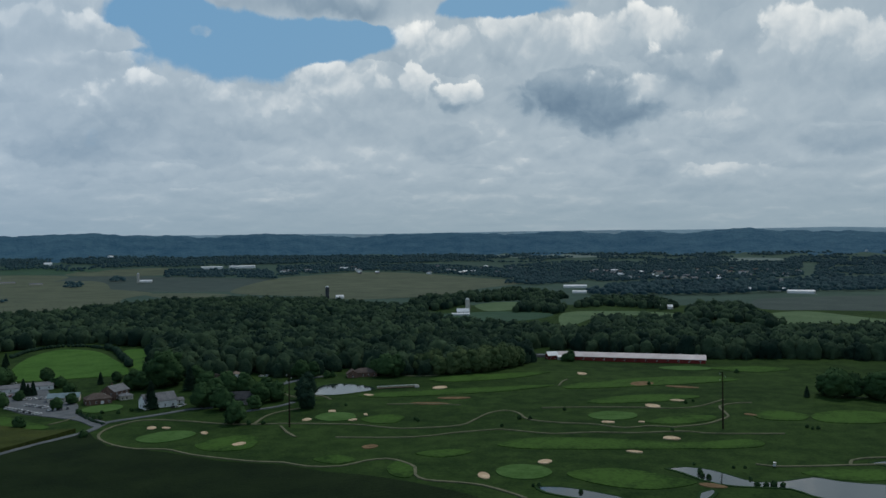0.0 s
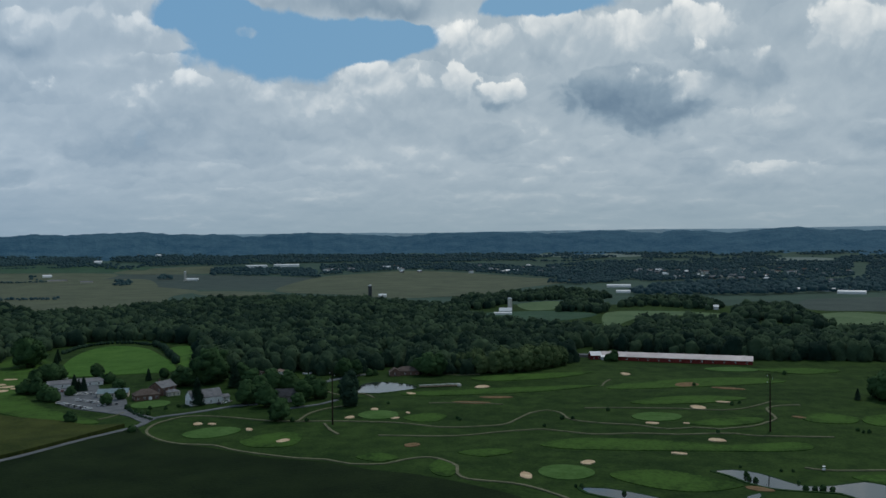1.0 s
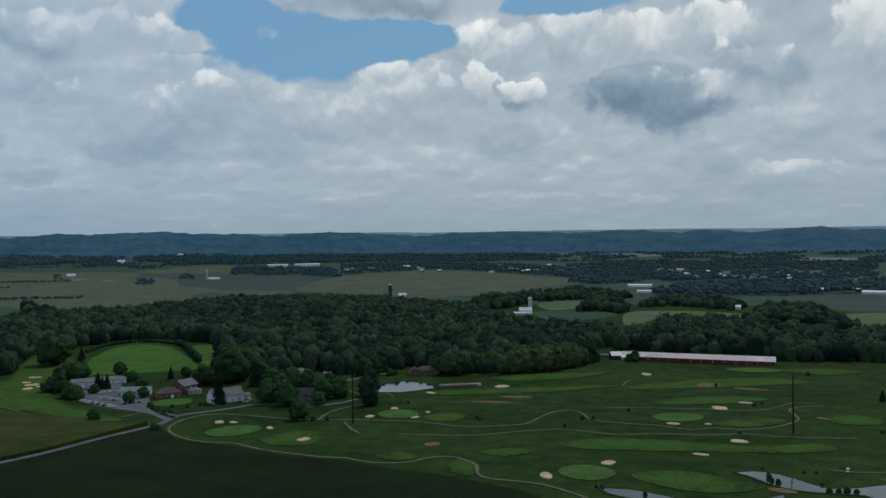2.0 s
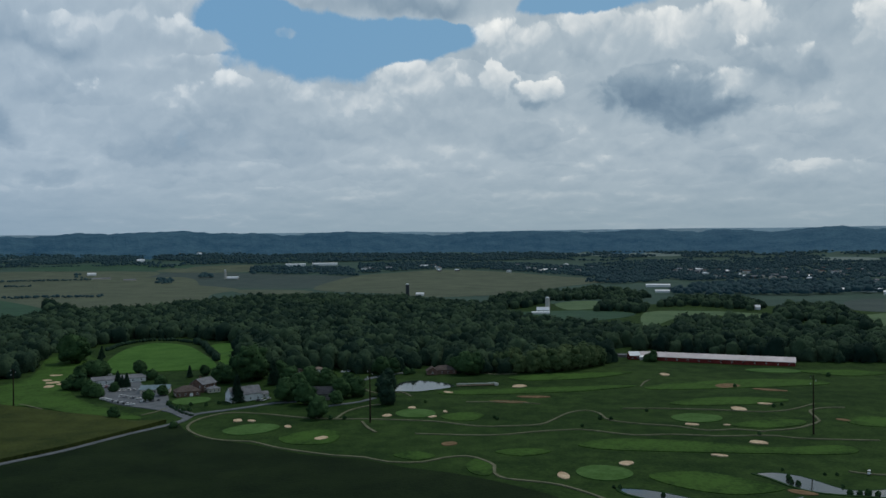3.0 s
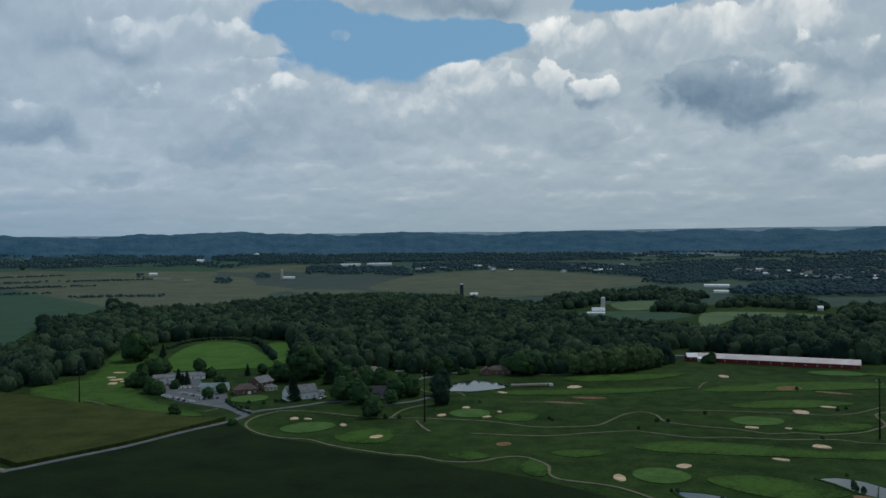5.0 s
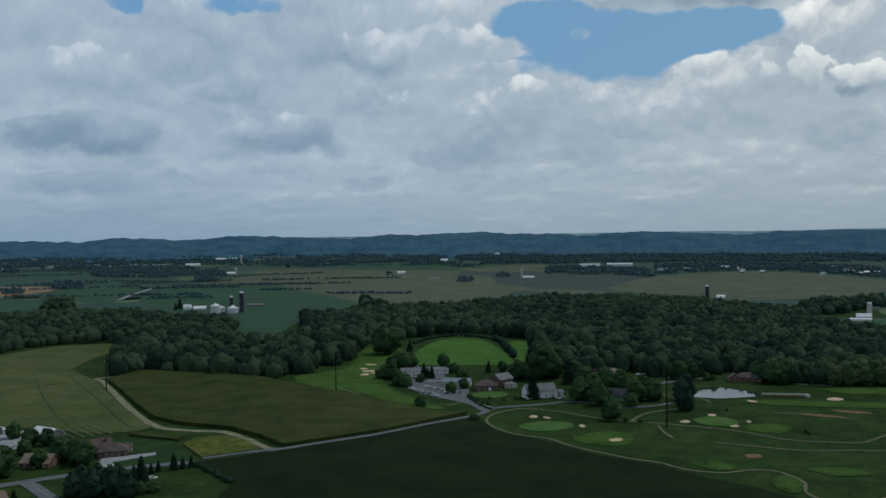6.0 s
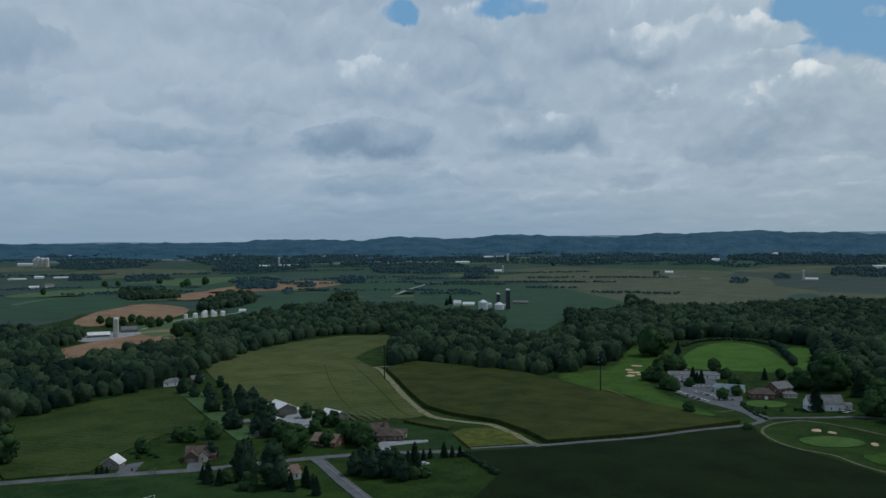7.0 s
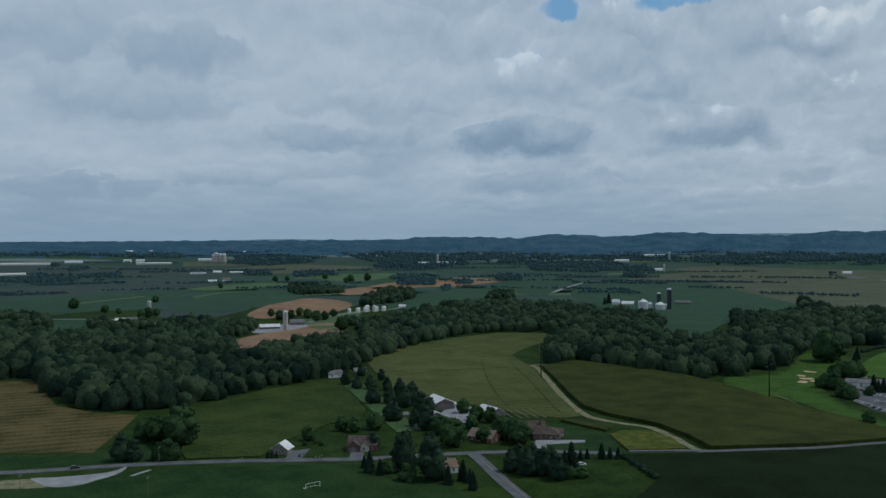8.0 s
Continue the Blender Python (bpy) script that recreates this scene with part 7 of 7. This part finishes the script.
# ---- poles ----
def power_pole(x, y, high, label="tall dark steel power pole on the grass"):
    root = base("power_pole", x, y, aim(x, y, 12), label, "power pole", "power poles")
    bm = bmesh.new()
    bmesh.ops.create_cone(bm, cap_ends=True, segments=12, radius1=0.55, radius2=0.26, depth=high + 0.6, matrix=Matrix.Translation((0, 0, high / 2 - 0.3)))
    part("shaft", bm, "rust_steel", root)
    for k, z in enumerate((0.985, 0.93, 0.875)):
        s = 1 if k % 2 else -1
        part("arm", box(bmesh.new(), min(0, s * 1.5), -0.09, high * z - 0.09, max(0, s * 1.5), 0.09, high * z + 0.09), "rust_steel", root)
        bm = bmesh.new()
        bmesh.ops.create_cone(bm, cap_ends=True, segments=8, radius1=0.13, radius2=0.13, depth=1.0, matrix=Matrix.Translation((s * 1.45, 0, high * z - 0.55)))
        part("insulator", bm, "galvanised", root)


for x, y, h in [(-93.1, 515.9, 32.5), (163.1, 500.0, 33.3)] + [(-342.2, 547.6, 27.0), (-511.4, 488.1, 27.7)]:
    power_pole(x, y, h)


def utility_pole(x, y, high):
    root = base("utility_pole", x, y, aim(x, y, 60), "weathered wooden utility pole with a crossarm", "utility pole", "utility poles")
    bm = bmesh.new()
    bmesh.ops.create_cone(bm, cap_ends=True, segments=9, radius1=0.17, radius2=0.11, depth=high + 0.4, matrix=Matrix.Translation((0, 0, high / 2 - 0.2)))
    part("shaft", bm, "timber", root)
    part("crossarm", box(bmesh.new(), -1.1, -0.07, high * 0.93, 1.1, 0.07, high * 0.93 + 0.14), "timber", root)
    for s in (-0.95, 0.95):
        part("insulator", box(bmesh.new(), s - 0.06, -0.06, high * 0.93 + 0.14, s + 0.06, 0.06, high * 0.93 + 0.4), "galvanised", root)


for x, y, h in [(-420.4, 142.7, 9.9), (-419.7, 80.1, 7.3), (-374.0, 122.0, 8.8), (-400.7, 177.3, 2.9), (-381.0, 210.9, 2.6), (-337.4, 282.0, 4.0), (-382.4, 209.1, 2.3)]:
    utility_pole(x, y, h)


# ---- vehicles ----
def wheel_mesh():
    bm = bmesh.new()
    bmesh.ops.create_cone(bm, cap_ends=True, segments=14, radius1=0.33, radius2=0.33, depth=0.22, matrix=Euler((radians(90), 0, 0)).to_matrix().to_4x4())
    me = bpy.data.meshes.new("wheel")
    bm.to_mesh(me)
    bm.free()
    me.materials.append(M["rubber"])
    return me


WHEEL = wheel_mesh()
CARS = {}


def car_meshes(paint):
    if paint.name not in CARS:
        bm = prism(bmesh.new(), [(-0.88, 0.3), (0.88, 0.3), (0.9, 0.75), (0.82, 0.92), (-0.82, 0.92), (-0.9, 0.75)], -2.3, 2.3)
        bmesh.ops.bevel(bm, geom=[e for e in bm.edges if abs(e.verts[0].co.x - e.verts[1].co.x) < 0.1], offset=0.12, segments=2, affect="EDGES")
        body = bpy.data.meshes.new("body")
        bm.to_mesh(body)
        bm.free()
        body.materials.append(paint)
        bm = bmesh.new()
        lo = [bm.verts.new(p) for p in ((-2.0, -0.8, 0.92), (1.15, -0.8, 0.92), (1.15, 0.8, 0.92), (-2.0, 0.8, 0.92))]
        up = [bm.verts.new(p) for p in ((-1.55, -0.64, 1.42), (0.35, -0.64, 1.42), (0.35, 0.64, 1.42), (-1.55, 0.64, 1.42))]
        for i in range(4):
            j = (i + 1) % 4
            bm.faces.new((lo[i], lo[j], up[j], up[i]))
        bm.faces.new(up)
        cabin = bpy.data.meshes.new("windows")
        bm.to_mesh(cabin)
        bm.free()
        cabin.materials.append(M["glass"])
        bm = box(bmesh.new(), -1.58, -0.66, 1.42, 0.38, 0.66, 1.5)
        top = bpy.data.meshes.new("roof")
        bm.to_mesh(top)
        bm.free()
        top.materials.append(paint)
        CARS[paint.name] = body, cabin, top
    return CARS[paint.name]


NAMES = ("white", "silver", "black", "grey", "red", "blue")


def car(x, y, turn, paint, where):
    root = base("car", x, y, turn, f"{NAMES[paint]} car {where}", "car", "parked cars")
    root.location.z += 0.4
    for nm, me in zip(("body", "windows", "roof"), car_meshes(CAR_PAINT[paint])):
        new(nm, me).parent = root
    for sx in (-1.4, 1.4):
        for sy in (-0.8, 0.8):
            w = new("wheel", WHEEL)
            w.parent, w.location = root, (sx, sy, 0.33)


def car_row(a, b, skew, seed, paints):
    rng = random.Random(seed)
    a, b = Vector(a), Vector(b)
    head = math.degrees(math.atan2((b - a).y, (b - a).x))
    n = max(2, int((b - a).length / 3.4) + 1)
    for k in range(n):
        p = a.lerp(b, k / max(1, n - 1))
        car(p.x, p.y, head + skew + rng.uniform(-3, 3), paints[rng.randrange(len(paints))], "parked on the clubhouse car park")


MIX = (0, 0, 0, 1, 1, 3, 2, 4, 5)
car_row((-303.2, 619.4), (-289.5, 624.2), 80, 1, (0, 1, 2, 0))
car_row((-290.6, 597.8), (-274.4, 589.6), 75, 2, (0, 0, 1, 0, 3))
car_row((-299.0, 586.5), (-268.8, 567.1), 70, 3, (0, 0, 1, 3, 0, 2))
car_row((-310.3, 596.3), (-308.9, 600.8), 60, 4, (0, 1, 0))
car_row((-267.1, 579.2), (-257.2, 585.0), 80, 5, (1, 3, 0, 1))
car_row((-327.7, 639.4), (-312.9, 628.2), 75, 6, MIX)
for x, y, turn, paint, where in ((-442.5, 108.9, 8, 2, "driving on the country road"), (-151.1, 710.4, 20, 0, "parked among trees"), (-147.0, 714.3, 70, 0, "parked among trees"), (-180.7, 581.8, 30, 0, "parked beside the white barn"), (-178.4, 587.7, 60, 1, "parked beside the white barn"), (-182.9, 580.1, 10, 2, "parked beside the white barn"), (-295.1, 309.0, 20, 0, "parked behind the spruces"), (-337.9, 263.0, 30, 4, "parked in front of the white house"), (-333.9, 258.0, 40, 1, "parked in front of the white house"), (-347.2, 691.2, 10, 0, "parked on the grass by shrubs")):
    car(x, y, aim(x, y, turn), paint, where)
root = base("box_truck", *face((-457.4, 355.2), -60), "white box truck parked beside the farm shed", "truck")
part("box", box(bmesh.new(), -3.6, -1.2, 0.9, 2.0, 1.2, 3.5), "white", root)
part("cab", prism(bmesh.new(), [(-1.1, 0.6), (1.1, 0.6), (1.1, 1.8), (0.9, 2.6), (-0.9, 2.6), (-1.1, 1.8)], 2.1, 4.0), "white", root)
part("windscreen", box(bmesh.new(), 3.96, -0.9, 1.7, 4.04, 0.9, 2.4), "glass", root)
for sx in (-2.4, 3.0):
    for sy in (-1.05, 1.05):
        w = new("wheel", WHEEL)
        w.parent, w.location, w.scale = root, (sx, sy, 0.45), (1.4, 1.2, 1.4)
root = base("golf_cart", *face((161.5, 418.0), 80), "white golf cart standing on the path", "golf cart")
root.location.z += 0.45
part("body", box(box(bmesh.new(), -1.1, -0.6, 0.25, 1.1, 0.6, 0.6), -0.9, -0.58, 0.6, -0.1, 0.58, 0.95), "white", root)
part("canopy", box(bmesh.new(), -1.1, -0.65, 1.8, 0.8, 0.65, 1.9), "white", root)
for sx in (-1.0, 0.7):
    for sy in (-0.58, 0.58):
        part("post", box(bmesh.new(), sx - 0.03, sy - 0.03, 0.6, sx + 0.03, sy + 0.03, 1.8), "dark_steel", root)
for sx in (-0.75, 0.75):
    for sy in (-0.5, 0.5):
        w = new("wheel", WHEEL)
        w.parent, w.location, w.scale = root, (sx, sy, 0.22), (0.65, 0.8, 0.65)

# football goal
a, b = Vector((-342.9, 182.6)), Vector((-343.3, 189.4))
root = base("football_goal", *((a + b) / 2), math.degrees(math.atan2((b - a).y, (b - a).x)), "white metal football goal on the grass", "goal")
GW = 7.3
for s in (-1, 1):
    part("post", box(bmesh.new(), s * GW / 2 - 0.07, -0.07, 0, s * GW / 2 + 0.07, 0.07, 2.44), "white", root)
    part("side_bar", box(bmesh.new(), s * GW / 2 - 0.06, 0, 0.1, s * GW / 2 + 0.06, 2.2, 0.22), "white", root)
part("crossbar", box(bmesh.new(), -GW / 2, -0.07, 2.3, GW / 2, 0.07, 2.44), "white", root)
part("back_bar", box(bmesh.new(), -GW / 2, 2.1, 0.1, GW / 2, 2.24, 0.22), "white", root)

# footbridge beside the pond
a, b = Vector((-50.6, 652.3)), Vector((-20.2, 659.8))
root = base("footbridge", *((a + b) / 2), math.degrees(math.atan2((b - a).y, (b - a).x)), "long pale footbridge with white rails", "bridge")
GW = (b - a).length
part("deck", box(bmesh.new(), -GW / 2, -1.4, 0.4, GW / 2, 1.4, 0.8), "timber", root)
for s in (-1, 1):
    part("rail", box(bmesh.new(), -GW / 2, s * 1.3 - 0.08, 1.7, GW / 2, s * 1.3 + 0.08, 1.95), "white", root)
    for k in range(13):
        x = GW * (k / 12 - 0.5)
        part("post", box(bmesh.new(), x - 0.08, s * 1.3 - 0.08, 0.2, x + 0.08, s * 1.3 + 0.08, 1.7), "timber", root)
part("abutment", box(bmesh.new(), GW / 2 - 2, -1.8, -0.3, GW / 2 + 1, 1.8, 1.6), "concrete", root)
